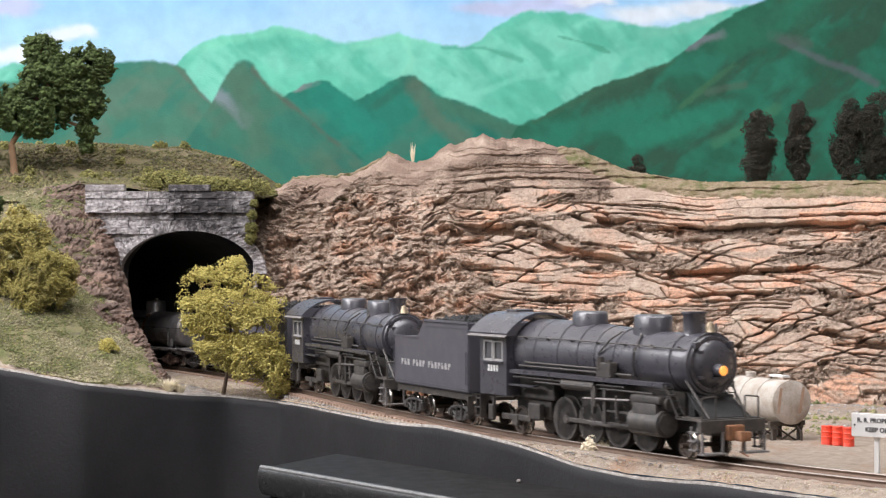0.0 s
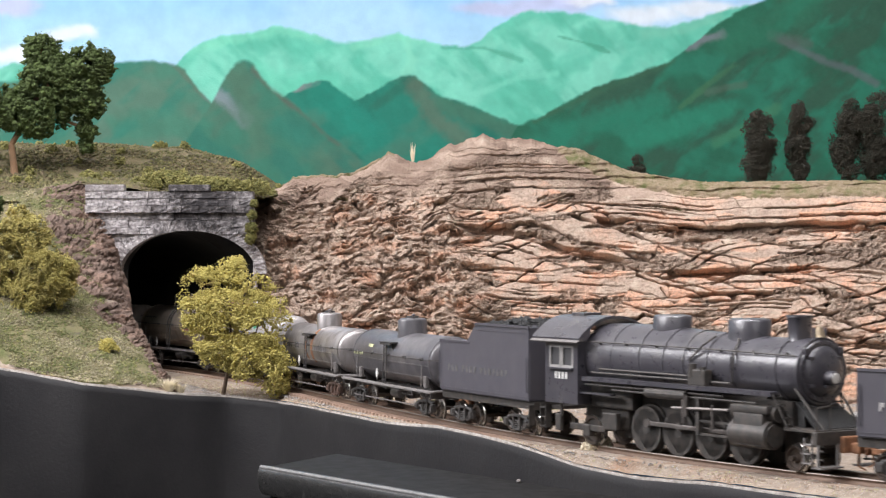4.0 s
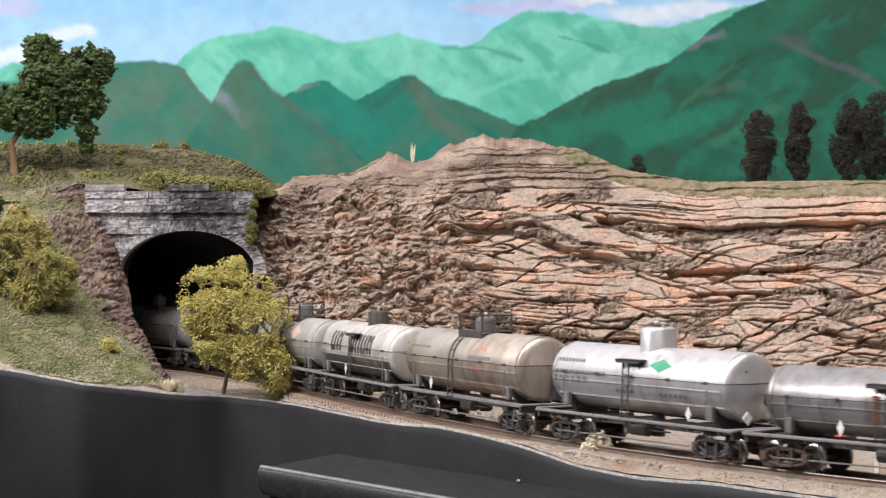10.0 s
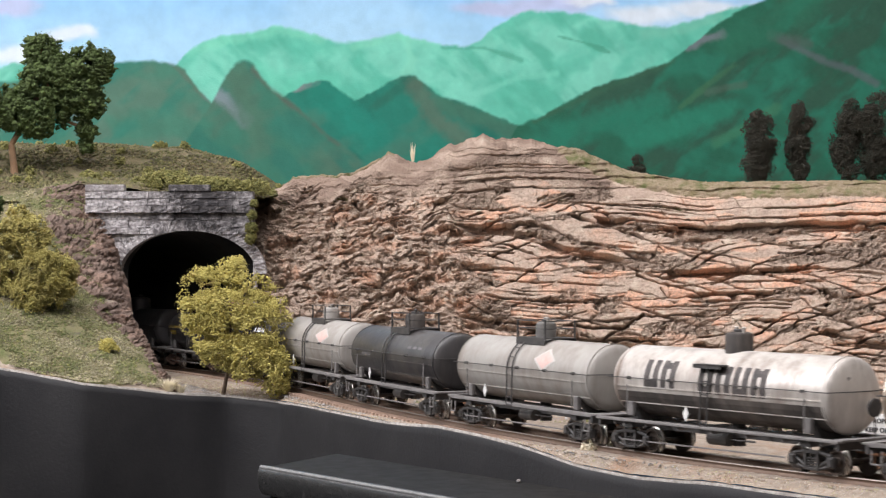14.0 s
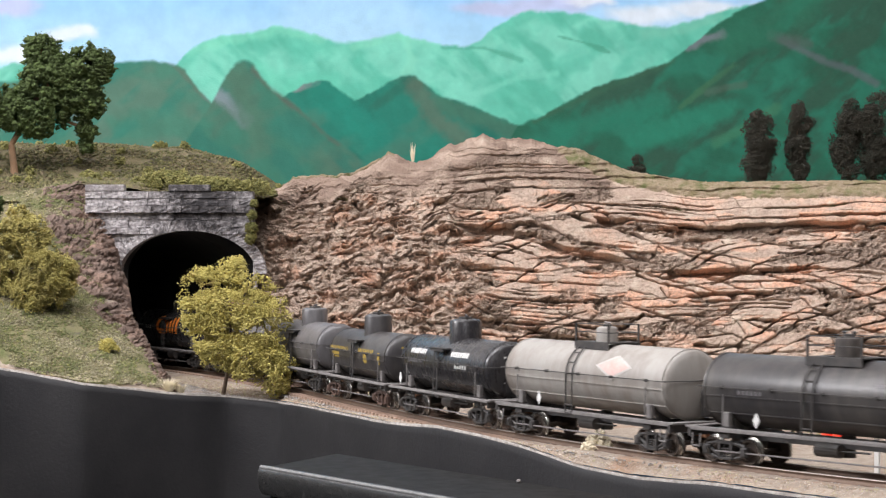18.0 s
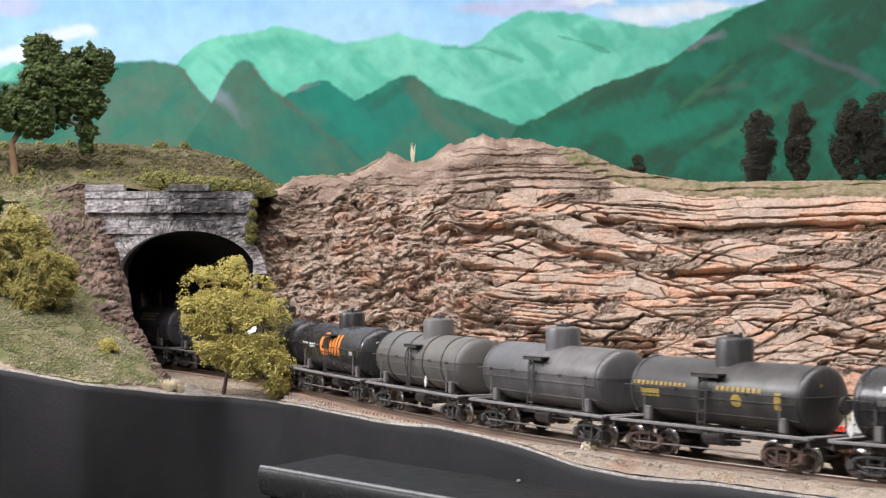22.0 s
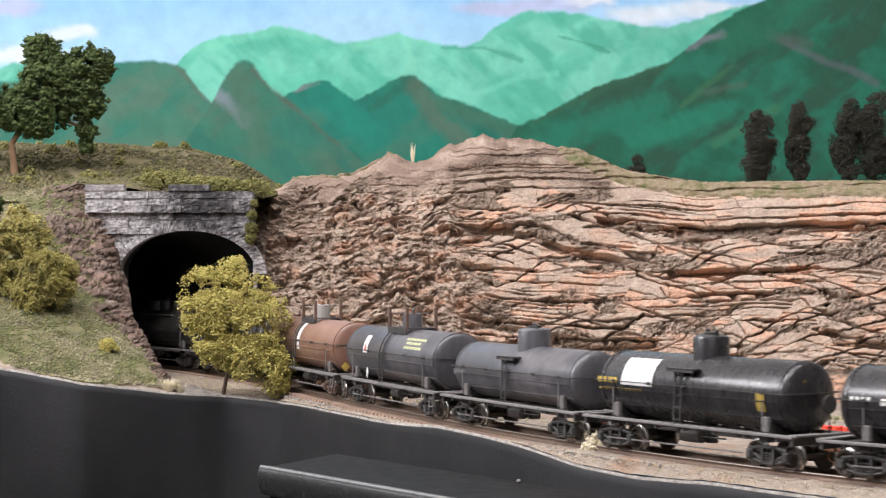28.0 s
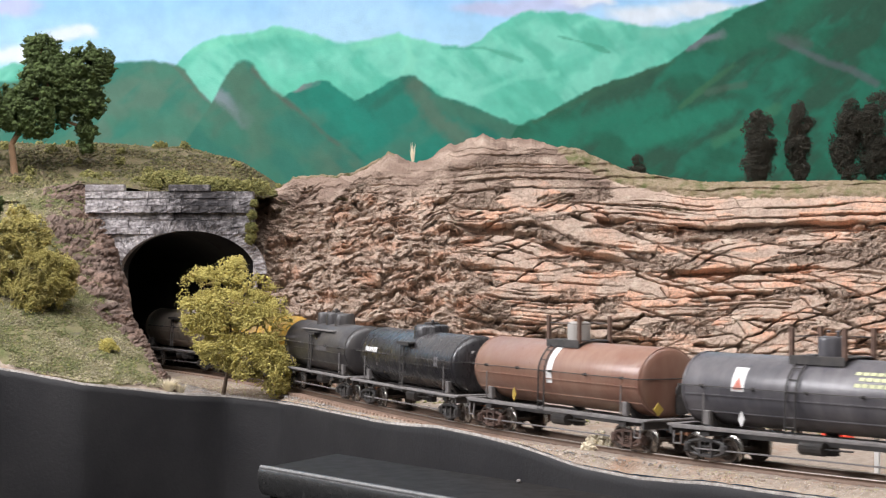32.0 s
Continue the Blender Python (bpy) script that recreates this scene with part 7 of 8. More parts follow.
def oval(bm, R, zc, x, w, centre, h, upper=True):
    f = lambda t: math.sqrt(max(1 - (2 * t - 1) ** 2, 0.001))
    sg = 1 if upper else -1
    a = lambda t: centre + sg * h * 0.45 * f(t)
    b = lambda t: centre + sg * (h * 0.45 * f(t) * 0.25 + h * 0.2)
    decal(bm, R, zc, x - w / 2, x + w / 2, lambda t: min(a(t), b(t)), lambda t: max(a(t), b(t)), 14, 3)


rows_small = lambda bm, R, zc, tl: (bars(bm, R, zc, -tl * 0.86, tl * 0.36, R * 0.42, 1.5, 7), bars(bm, R, zc, -tl * 0.86, tl * 0.30, R * 0.10, 1.2, 8))
CARS = [
    ("dark slate tank car with faded markings and a tall dome", 11.556, 139, 25.5, 13.5, (7.6, 46.5, 0), "board", MAT["tank_slate"],
     (("placard", -20.0), mark("cream_letters", lambda bm, R, zc, tl: (bars(bm, R, zc, -tl * 0.55, tl * 0.12, R * 0.42, 1.6, 3), bars(bm, R, zc, -tl * 0.90, tl * 0.25, R * 0.05, 1.4, 6))), ends_text("grey_letters"))),
    ("dull silver tank car with a rust streak under its dome", 9.892, 136, 24.5, 13.5, (7.2, 45.5, 0), "board", MAT["tank_silver"],
     (("placard", -22.0), mark("grey_letters", lambda bm, R, zc, tl: (bars(bm, R, zc, -tl * 0.80, tl * 0.22, R * 0.0, 3.0, 5), bars(bm, R, zc, -tl * 0.50, tl * 0.16, 0, 3.0, 3), bars(bm, R, zc, tl * 0.16, tl * 0.42, -R * 0.02, 3.0, 7))),
      mark("rust", lambda bm, R, zc, tl: (decal(bm, R, zc, -8, -5, lambda t: -R * 0.65, lambda t: R * 0.30, 2, 6), decal(bm, R, zc, 2, 6, lambda t: -R * 0.75, lambda t: R * 1.0, 2, 8)), "rust_streak", "rust streak"), "rusty_trucks")),
    ("bright silver tank car with a green diamond mark", 8.321, 139, 26.5, 15.0, (7.4, 49.5, 0), "board", MAT["tank_bright"],
     (("placard", 35.0), mark("green", lambda bm, R, zc, tl: diamond(bm, R, zc, tl * 0.27, 14.5, R * 0.52, 6.0), "green_diamond", "green diamond mark"),
      mark("grey_letters", lambda bm, R, zc, tl: (bars(bm, R, zc, -tl * 0.92, tl * 0.36, R * 0.50, 1.6, 9), bars(bm, R, zc, -tl * 0.92, tl * 0.62, R * 0.12, 1.7, 16), bars(bm, R, zc, -tl * 0.92, tl * 0.42, -R * 0.10, 2.4, 6), bars(bm, R, zc, -tl * 0.20, tl * 0.20, -R * 0.35, 1.4, 5), bars(bm, R, zc, tl * 0.28, tl * 0.30, -R * 0.35, 1.4, 6))), ends_text("grey_letters", 3), "end_placard")),
    ("tan silver tank car with a faded red oval and dome platform", 6.589, 144, 28.5, 14.0, (4.6, 49.5, 0), "platform", MAT["tank_tan"],
     (("dome", "tank_grey"), mark("red", lambda bm, R, zc, tl: (oval(bm, R, zc, tl * 0.34, 14, R * 0.28, 11.0), oval(bm, R, zc, tl * 0.34, 14, R * 0.16, 10.0, False)), "red_oval", "faded red oval mark"),
      mark("grey_letters", lambda bm, R, zc, tl: (bars(bm, R, zc, tl * 0.18, tl * 0.36, R * 0.24, 1.6, 8), bars(bm, R, zc, -tl * 0.86, tl * 0.34, R * 0.45, 1.2, 8))))),
    ("grimy white tank car with large dark letters and a black belly", 4.886, 143, 28.0, 14.0, (5.4, 49.0, 0), "board", MAT["tank_white"],
     (("dome", "tank_soot"), ("placard", -16.0), mark("dark_letters", lambda bm, R, zc, tl: (logo_words(bm, R, zc, -tl * 0.64, 2, tl * 0.32, R * 0.30, R * 0.80), logo_words(bm, R, zc, -tl * 0.13, 4, tl * 0.62, R * 0.24, R * 0.80))),
      mark("tank_soot", lambda bm, R, zc, tl: decal(bm, R, zc, -tl + 4.5, tl - 4.5, lambda t: -R * 1.5, lambda t: -R * 0.26, 16, 8, 0.1), "black_belly", "sooty black lower half"), ends_text("grey_letters"))),
    ("beige grey tank car with a red and white diamond mark", 3.285, 139, 28.0, 13.5, (4.6, 49.0, 0), "platform", MAT["tank_beige"],
     (("dome", "tank_grey"), mark("chalk", lambda bm, R, zc, tl: diamond(bm, R, zc, tl * 0.34, 18, R * 0.45, 11.5), "diamond", "white diamond with a red core"),
      mark("pink", lambda bm, R, zc, tl: diamond(bm, R, zc, tl * 0.34, 14.5, R * 0.45, 8.8, 0.2), "diamond_core", "faded red core"))),
    ("sooty flat black tank car with a dome platform", 1.545, 141, 27.5, 13.5, (5.0, 49.0, 0), "platform", MAT["tank_flat_black"],
     (("dome", "tank_soot"), mark("grey_letters", lambda bm, R, zc, tl: (bars(bm, R, zc, -tl * 0.66, tl * 0.2, R * 0.0, 1.6, 6), bars(bm, R, zc, tl * 0.36, tl * 0.34, R * 0.42, 1.2, 3))))),
    ("beige grey tank car with a faded red diamond mark", -0.124, 141, 28.0, 13.5, (4.6, 48.5, 0), "platform", MAT["tank_beige"],
     (mark("chalk", lambda bm, R, zc, tl: diamond(bm, R, zc, tl * 0.38, 26, R * 0.42, 11.0), "diamond", "pale diamond with a faded red core"),
      mark("pink", lambda bm, R, zc, tl: diamond(bm, R, zc, tl * 0.38, 21.5, R * 0.42, 8.6, 0.2), "diamond_core", "faded red core"))),
    ("satin black tank car with white lettering", -1.682, 126, 26.0, 13.0, (7.8, 48.0, 0), "board", MAT["tank_black"],
     (("placard", -52.0), mark("white", lambda bm, R, zc, tl: (bars(bm, R, zc, -tl * 0.72, tl * 0.36, R * 0.46, 2.6, 9, 0.36), bars(bm, R, zc, tl * 0.18, tl * 0.38, R * 0.46, 2.6, 8, 0.36), bars(bm, R, zc, tl * 0.30, tl * 0.26, R * 0.02, 1.8, 5))),
      mark("grey_letters", lambda bm, R, zc, tl: bars(bm, R, zc, -tl * 0.75, tl * 0.34, R * 0.08, 1.8, 9)), ends_text("white", 3))),
    ("black tank car with yellow lettering and a yellow badge", -3.124, 120, 25.0, 13.0, (7.4, 47.0, 0), "board", MAT["tank_flat_black"],
     (mark("yellow", lambda bm, R, zc, tl: (bars(bm, R, zc, -tl * 0.90, tl * 0.64, R * 0.22, 1.5, 12, 0.5), bars(bm, R, zc, tl * 0.06, tl * 0.50, R * 0.22, 1.8, 9, 0.5), bars(bm, R, zc, -tl * 0.80, tl * 0.22, -R * 0.08, 3.0, 5, 0.1),
                                           decal(bm, R, zc, tl * 0.22, tl * 0.34, lambda t: -R * 0.12 - 2.4 * math.sqrt(max(1 - (2 * t - 1) ** 2, 0.01)), lambda t: -R * 0.12 + 2.4 * math.sqrt(max(1 - (2 * t - 1) ** 2, 0.01)), 8, 4),
                                           decal(bm, R, zc, tl * 0.68, tl * 0.75, lambda t: -R * 0.3, lambda t: R * 0.2, 2, 4))), ends_text("yellow"), "rusty_trucks")),
    ("smooth dark grey tank car with a tall dome", -4.519, 123, 26.5, 13.0, (7.6, 47.5, 0), "board", MAT["tank_charcoal"], ()),
    ("banded dusty grey tank car", -6.065, 131, 26.5, 13.0, (7.6, 47.5, 0), "board", MAT["tank_grey"],
     (("placard", 14.0), "bands", mark("grey_letters", rows_small))),
    ("glossy black tank car with large orange letters", -7.650, 134, 26.5, 13.0, (7.2, 47.0, 0), "board", MAT["tank_black"],
     (mark("orange", lambda bm, R, zc, tl: ring_mark(bm, R, zc, -tl * 0.32, tl * 0.66, R * 0.26, R * 1.0)), mark("white", lambda bm, R, zc, tl: (bars(bm, R, zc, -tl * 0.88, tl * 0.16, R * 0.15, 1.6, 4), bars(bm, R, zc, -tl * 0.66, tl * 0.2, R * 0.10, 2.4, 3), bars(bm, R, zc, tl * 0.62, tl * 0.1, -R * 0.05, 2.4, 2))), ends_text("white", 3))),
    ("glossy black tank car with a white poster and yellow marks", -9.242, 132, 26.5, 13.0, (7.0, 47.5, 0), "board", MAT["tank_black"],
     (mark("white", lambda bm, R, zc, tl: decal(bm, R, zc, -tl * 0.70, -tl * 0.36, lambda t: R * 0.02, lambda t: R * 0.95, 4, 10), "poster", "white poster on the tank"),
      mark("yellow", lambda bm, R, zc, tl: (bars(bm, R, zc, -tl * 0.97, tl * 0.24, R * 0.14, 2.2, 2, 0.15), bars(bm, R, zc, -tl * 0.95, tl * 0.5, -R * 0.12, 0.9, 12), decal(bm, R, zc, tl * 0.70, tl * 0.78, lambda t: -R * 0.42, lambda t: R * 0.12, 2, 4))), ends_text("yellow"))),
    ("dusty slate grey tank car with chalky markings", -10.781, 134, 25.0, 13.0, (7.4, 46.0, 0), "board", MAT["tank_slate"],
     (mark("grey_letters", lambda bm, R, zc, tl: (bars(bm, R, zc, -tl * 0.96, tl * 0.22, -R * 0.1, 2.4, 4, 0.15), bars(bm, R, zc, tl * 0.12, tl * 0.3, R * 0.0, 1.2, 8), bars(bm, R, zc, tl * 0.22, tl * 0.36, -R * 0.2, 2.0, 6))), ends_text("grey_letters", 3))),
    ("slate blue tank car with a dome platform and brown posts", -12.445, 147, 27.5, 13.5, (5.2, 49.0, 0), "post", MAT["tank_slate"],
     (mark("white", lambda bm, R, zc, tl: decal(bm, R, zc, -tl * 0.57, -tl * 0.47, lambda t: R * 0.02, lambda t: R * 0.72, 2, 6), "poster", "small white and red poster"),
      mark("red", lambda bm, R, zc, tl: decal(bm, R, zc, -tl * 0.555, -tl * 0.485, lambda t: R * 0.08, lambda t: R * 0.36 * (1 - abs(2 * t - 1)) + R * 0.1, 4, 3, 0.2), "poster_mark"),
      mark("cream_letters", lambda bm, R, zc, tl: (bars(bm, R, zc, tl * 0.30, tl * 0.4, R * 0.75, 1.4, 8, 0.2), bars(bm, R, zc, tl * 0.34, tl * 0.3, R * 0.58, 1.4, 6, 0.2), bars(bm, R, zc, tl * 0.32, tl * 0.36, R * 0.40, 1.4, 7, 0.2))), ends_text("cream_letters"))),
    ("rust brown tank car with a white streak and brown posts", -14.286, 154, 28.0, 13.5, (5.0, 50.0, 0), "post", MAT["tank_rust"],
     (("dome", "tank_beige"), mark("white", lambda bm, R, zc, tl: decal(bm, R, zc, -4.5, 0.5, lambda t: -R * 0.25, lambda t: R * 1.1, 3, 8), "white_streak", "white spill streak"), "yellow_placard", "end_placard", "rusty_trucks")),
    ("black tank car with a low wide dome and small white label", -16.135, 153, 27.5, 13.0, (9.0, 44.0, 4), "board", MAT["tank_black"],
     (mark("white", lambda bm, R, zc, tl: bars(bm, R, zc, -tl * 0.82, tl * 0.26, R * 0.22, 2.4, 6, 0.2)), mark("grey_letters", lambda bm, R, zc, tl: bars(bm, R, zc, tl * 0.6, tl * 0.08, R * 0.05, 5, 2)), ends_text("white"))),
    ("black tank car with three domes along its top", -17.914, 146, 27.0, 13.0, (5.6, 46.0, 0), "board", MAT["tank_flat_black"],
     (mark("grey_letters", lambda bm, R, zc, tl: (bars(bm, R, zc, -tl * 0.9, tl * 0.3, R * 0.3, 1.6, 6), bars(bm, R, zc, tl * 0.1, tl * 0.3, R * 0.0, 2.4, 6))), "three_domes")),
    ("yellow tank car with a short dome", -19.65, 146, 28.0, 13.5, (6.0, 47.0, 0), "platform", MAT["tank_yellow"], ()),
    ("weathered silver tank car at the train's end", -21.35, 140, 26.5, 13.5, (7.0, 47.0, 0), "board", MAT["tank_tan"], ()),
]


def extra_domes(drum, R, zc, tl):
    for x in (-17.0, 17.0):
        bm = bmesh.new()
        lathe(bm, [(zc + R * 0.75, 6.2), (zc + R + 1, 5.7), (44.6, 5.6), (45.6, 5.0), (46.0, 0.0)], 24, "Z", (x, 0, 0))
        part("dome", bm, MAT["tank_flat_black"], drum, smooth=True)
    bm = bmesh.new()
    box(bm, 0, -9.5, zc + R * 0.72, 62, 4.0, 0.8, bevel=0.2)
    part("walkway", bm, MAT["plank"], drum)


for spec in CARS:
    if "three_domes" in spec[8]:
        spec = spec[:8] + (spec[8] + (extra_domes,),)
    tank_car(spec)


# ---- locomotives ----
def spoked_wheel(r):
    def f(bm):
        for s in (-1, 1):
            y = 8.4 * s
            lathe(bm, [(y - 1.0, r * 0.86), (y - 1.0, r), (y + 1.0, r), (y + 1.0, r * 0.86), (y - 1.0, r * 0.86)], 36, "Y")
            lathe(bm, [(y - 1.1, 0.0), (y - 1.1, r * 0.24), (y + 1.3, r * 0.24), (y + 1.3, 0.0)], 16, "Y")
            lathe(bm, [(y - 1.9 * s - 0.3, r * 0.8), (y - 1.9 * s - 0.3, r + 0.8), (y - 1.9 * s + 0.3, r + 0.8), (y - 1.9 * s + 0.3, r * 0.8)], 36, "Y")
            for k in range(14):
                a = 2 * math.pi * k / 14
                rod(bm, (r * 0.2 * math.cos(a), y, r * 0.2 * math.sin(a)), (r * 0.9 * math.cos(a), y, r * 0.9 * math.sin(a)), 0.42, 5)
            # counterweight opposite the crank pin
            vs = []
            for yy in (y + 0.2 * s, y + 1.05 * s):
                vs.append([bm.verts.new((-r * 0.87 * math.cos(t), yy, r * 0.87 * math.sin(t))) for t in np.linspace(-0.75, 0.75, 9)])
            for k in range(8):
                bm.faces.new((vs[0][k], vs[0][k + 1], vs[1][k + 1], vs[1][k]))
            bm.faces.new(vs[0][::-1]), bm.faces.new(vs[1])
            bm.faces.new((vs[0][0], vs[1][0], vs[1][8], vs[0][8]))
            rod(bm, (3.7, y, 0), (3.7, y + 2.6 * s, 0), 0.8, 8)
        rod(bm, (0, -9, 0), (0, 9, 0), 1.3, 10)
    return f


def plate(bm, outer, hole, y, thick):
    """An upright plate (x0, x1, z0, z1) with a rectangular opening through it."""
    o = [(outer[0], outer[2]), (outer[1], outer[2]), (outer[1], outer[3]), (outer[0], outer[3])]
    h = [(hole[0], hole[2]), (hole[1], hole[2]), (hole[1], hole[3]), (hole[0], hole[3])]
    A, B, C, D = [[bm.verts.new((x, yy, z)) for x, z in q] for q, yy in ((o, y - thick / 2), (h, y - thick / 2), (o, y + thick / 2), (h, y + thick / 2))]
    for i in range(4):
        j = (i + 1) % 4
        bm.faces.new((A[i], A[j], B[j], B[i])), bm.faces.new((C[i], D[i], D[j], C[j]))
        bm.faces.new((A[i], C[i], C[j], A[j])), bm.faces.new((B[i], B[j], D[j], D[i]))


def locomotive(s, lit, label):
    root = thing("steam_locomotive", label, "locomotive", "locomotives of the train")
    L, G = MAT["loco"], MAT["loco_low"]
    AX = 36.2
    # boiler
    bm = bmesh.new()
    lathe(bm, [(29, 0), (29, 14.2), (48, 14.3), (66, 14.2), (92, 12.9), (118, 12.0), (119, 12.0)], 48, "X", (0, 0, AX))
    boiler = part("boiler", bm, L, root, smooth=True)
    bm = bmesh.new()
    lathe(bm, [(118, 11.7), (160, 11.7), (161.0, 11.5), (161.8, 11.0), (161.8, 9.4), (162.6, 9.0), (164.2, 6.0), (164.9, 0.0)], 48, "X", (0, 0, AX))
    smokebox = part("smokebox", bm, L, root, smooth=True)
    bm = bmesh.new()
    for k in range(28):
        a = 2 * math.pi * k / 28
        rod(bm, (161.5, 10.2 * math.cos(a), AX + 10.2 * math.sin(a)), (162.3, 10.2 * math.cos(a), AX + 10.2 * math.sin(a)), 0.35, 5)
    part("door_bolts", bm, L, smokebox)
    bm = bmesh.new()
    for a in (0.6, -0.6, 2.5, -2.5):
        box(bm, 162.8, 8.4 * math.cos(a), AX + 8.4 * math.sin(a), 1.4, 2.4, 1.2, bevel=0.2)
    part("door_clamps", bm, L, smokebox)
    for x in (48, 66, 80, 92, 105, 118, 140):
        r = float(np.interp(x, [29, 66, 92, 118, 160], [14.2, 14.2, 12.9, 12.0, 11.7]))
        bm = bmesh.new()
        lathe(bm, [(x - 0.5, r - 0.2), (x - 0.5, r + 0.28), (x + 0.5, r + 0.28), (x + 0.5, r - 0.2)], 48, "X", (0, 0, AX))
        part("boiler_band", bm, L, boiler)
    bm = bmesh.new()
    box(bm, 40, 0, 27.0, 36, 21, 22, bevel=1.0)
    part("firebox", bm, G, root)
    bm = bmesh.new()
    lathe(bm, [(158.6, 11.6), (158.6, 12.5), (160.6, 12.5), (160.9, 12.2), (160.9, 11.0)], 48, "X", (0, 0, AX))
    part("smokebox_flange", bm, L, smokebox, smooth=True)
    # sloped sheet and block that close the gap, in the near-black coal material
    bm = bmesh.new()
    a = [bm.verts.new(p) for p in ((155.5, -9.5, 25.2), (155.5, 9.5, 25.2), (170.5, 11.5, 16.4), (170.5, -11.5, 16.4))]
    b = [bm.verts.new(v.co - Vector((0, 0, 0.9))) for v in a]
    bm.faces.new(a), bm.faces.new(b[::-1])
    for i in range(4):
        bm.faces.new((a[i], b[i], b[(i + 1) % 4], a[(i + 1) % 4]))
    box(bm, 158.0, 0, 19.5, 6.0, 17.0, 9.0)
    part("sloped_deck", bm, MAT["coal"], root, "near-black sloped deck under the smokebox")
    # domes, stack, bell
    for x, rx, top in ((70.5, 9.0, 53.3), (116, 9.5, 53.0)):
        bm = bmesh.new()
        lathe(bm, [(43, 1.12), (46.5, 1.03), (48.5, 1.0), (top + 0.4, 0.98), (top + 1.1, 0.92), (top + 1.4, 0.80), (top + 1.5, 0.0)], 32, "Z")
        for v in bm.verts:
            v.co.x = v.co.x * rx * 1.0 + x
            v.co.y = v.co.y * 7.0
        part("boiler_dome", bm, L, root, smooth=True)
    bm = bmesh.new()
    lathe(bm, [(44, 5.6), (47.0, 4.6), (48.5, 4.1), (55.0, 4.4), (55.6, 4.9), (56.2, 4.8), (56.2, 3.6), (50, 3.4)], 28, "Z", (141, 0, 0))
    part("chimney", bm, L, root, smooth=True)
    bm = bmesh.new()
    lathe(bm, [(48.6, 2.6), (49.0, 2.2), (50.8, 1.7), (52.2, 1.1), (52.8, 0.0)], 18, "Z", (159.5, 0, 0))
    part("bell", bm, MAT["brass"], root, "worn brass bell", True)
    bm = bmesh.new()
    for y in (-2.4, 2.4):
        box(bm, 159.5, y * 1.2, 49.0, 1.2, 0.5, 6.0)
    part("bell_bracket", bm, L, root)
    # headlamp
    bm = bmesh.new()
    lathe(bm, [(160, 2.6), (167.5, 2.6), (168.2, 2.4)], 24, "X", (0, 0, 34.0))
    box(bm, 163.5, 0, 30.9, 5, 4.4, 1.0)
    head = part("headlamp", bm, L, root, smooth=True)
    bm = bmesh.new()
    lathe(bm, [(168.0, 2.15), (168.5, 1.7), (168.7, 0.0)], 24, "X", (0, 0, 34.0))
    part("headlamp_glass", bm, MAT["lamp_on"] if lit else MAT["lamp_off"], head, "amber glowing lamp glass" if lit else "pale lamp glass", True)
    for y in (-8.4, 8.4):
        bm = bmesh.new()
        box(bm, 161.5, y, 43.6, 2.6, 2.0, 2.6, bevel=0.3)
        part("marker_lamp", bm, L, root)
    # cab
    bm = bmesh.new()
    box(bm, 29.0, 0, 30, 0.8, 33.4, 26.0)
    cab = part("cab", bm, L, root)
    for sg in (-1, 1):
        bm = bmesh.new()
        plate(bm, (4.6, 29.4, 17.0, 43.0), (8.2, 25.8, 32.0, 40.9), sg * 17.2, 0.8)
        wall = part("cab_side", bm, L, cab)
        bm = bmesh.new()
        plate(bm, (8.0, 16.8, 31.8, 41.1), (9.0, 15.8, 32.8, 40.1), sg * 17.5, 0.5)
        part("window_frame", bm, MAT["sash"], wall, "pale window sash")
        bm = bmesh.new()
        plate(bm, (17.2, 26.0, 31.8, 41.1), (18.2, 25.0, 32.8, 40.1), sg * 17.4, 0.5)
        part("window_frame", bm, MAT["sash"], wall, "pale window sash")
        bm = bmesh.new()
        box(bm, 17.0, sg * 18.0, 31.4, 18.5, 1.4, 0.7)
        part("arm_rest", bm, L, wall)
    for sg in (-1, 1):
        bm = bmesh.new()
        box(bm, 17.0, sg * 16.8, 36.4, 17.0, 0.3, 8.8)
        part("cab_window", bm, MAT["window"], cab, "dusty cab window")
    bm = bmesh.new()
    n = 17
    ring = []
    for x in (-3.0, 33.0):
        for off in (0.0, 1.1):
            row = []
            for i in range(n):
                t = -1 + 2 * i / (n - 1)
                row.append(bm.verts.new((x, t * (19.2 + off * 0.3), 43.2 + off + 9.0 * (1 - abs(t) ** 2.3))))
            ring.append(row)
    a, b, c, d = ring
    for i in range(n - 1):
        bm.faces.new((a[i], a[i + 1], c[i + 1], c[i])), bm.faces.new((b[i], d[i], d[i + 1], b[i + 1]))
        bm.faces.new((a[i], b[i], b[i + 1], a[i + 1])), bm.faces.new((c[i], c[i + 1], d[i + 1], d[i]))
    for i in (0, n - 1):
        bm.faces.new((a[i], c[i], d[i], b[i]))
    part("cab_roof", bm, L, cab, smooth=True)
    for sg in (-1, 1):
        bm = bmesh.new()
        box(bm, 15, 0, 0, 36, 3.4, 0.5, Matrix.Translation((0, sg * 19.2, 43.4)) @ Matrix.Rotation(sg * radians(-32), 4, "X"))
        part("rain_gutter", bm, MAT["plank"], cab, "dusty grey eave strip")
    bm = bmesh.new()
    box(bm, 10.5, 0, 53.4, 10, 9, 1.6, bevel=0.3)
    part("roof_hatch", bm, L, cab)
    bm = bmesh.new()
    for i in range(4):
        box(bm, 13.2 + i * 2.6, -17.75, 28.6, 1.4, 0.25, 2.8)
    part("cab_number_bars", bm, MAT["white"], cab, "white number bars")
    # running boards and pipes
    bm = bmesh.new()
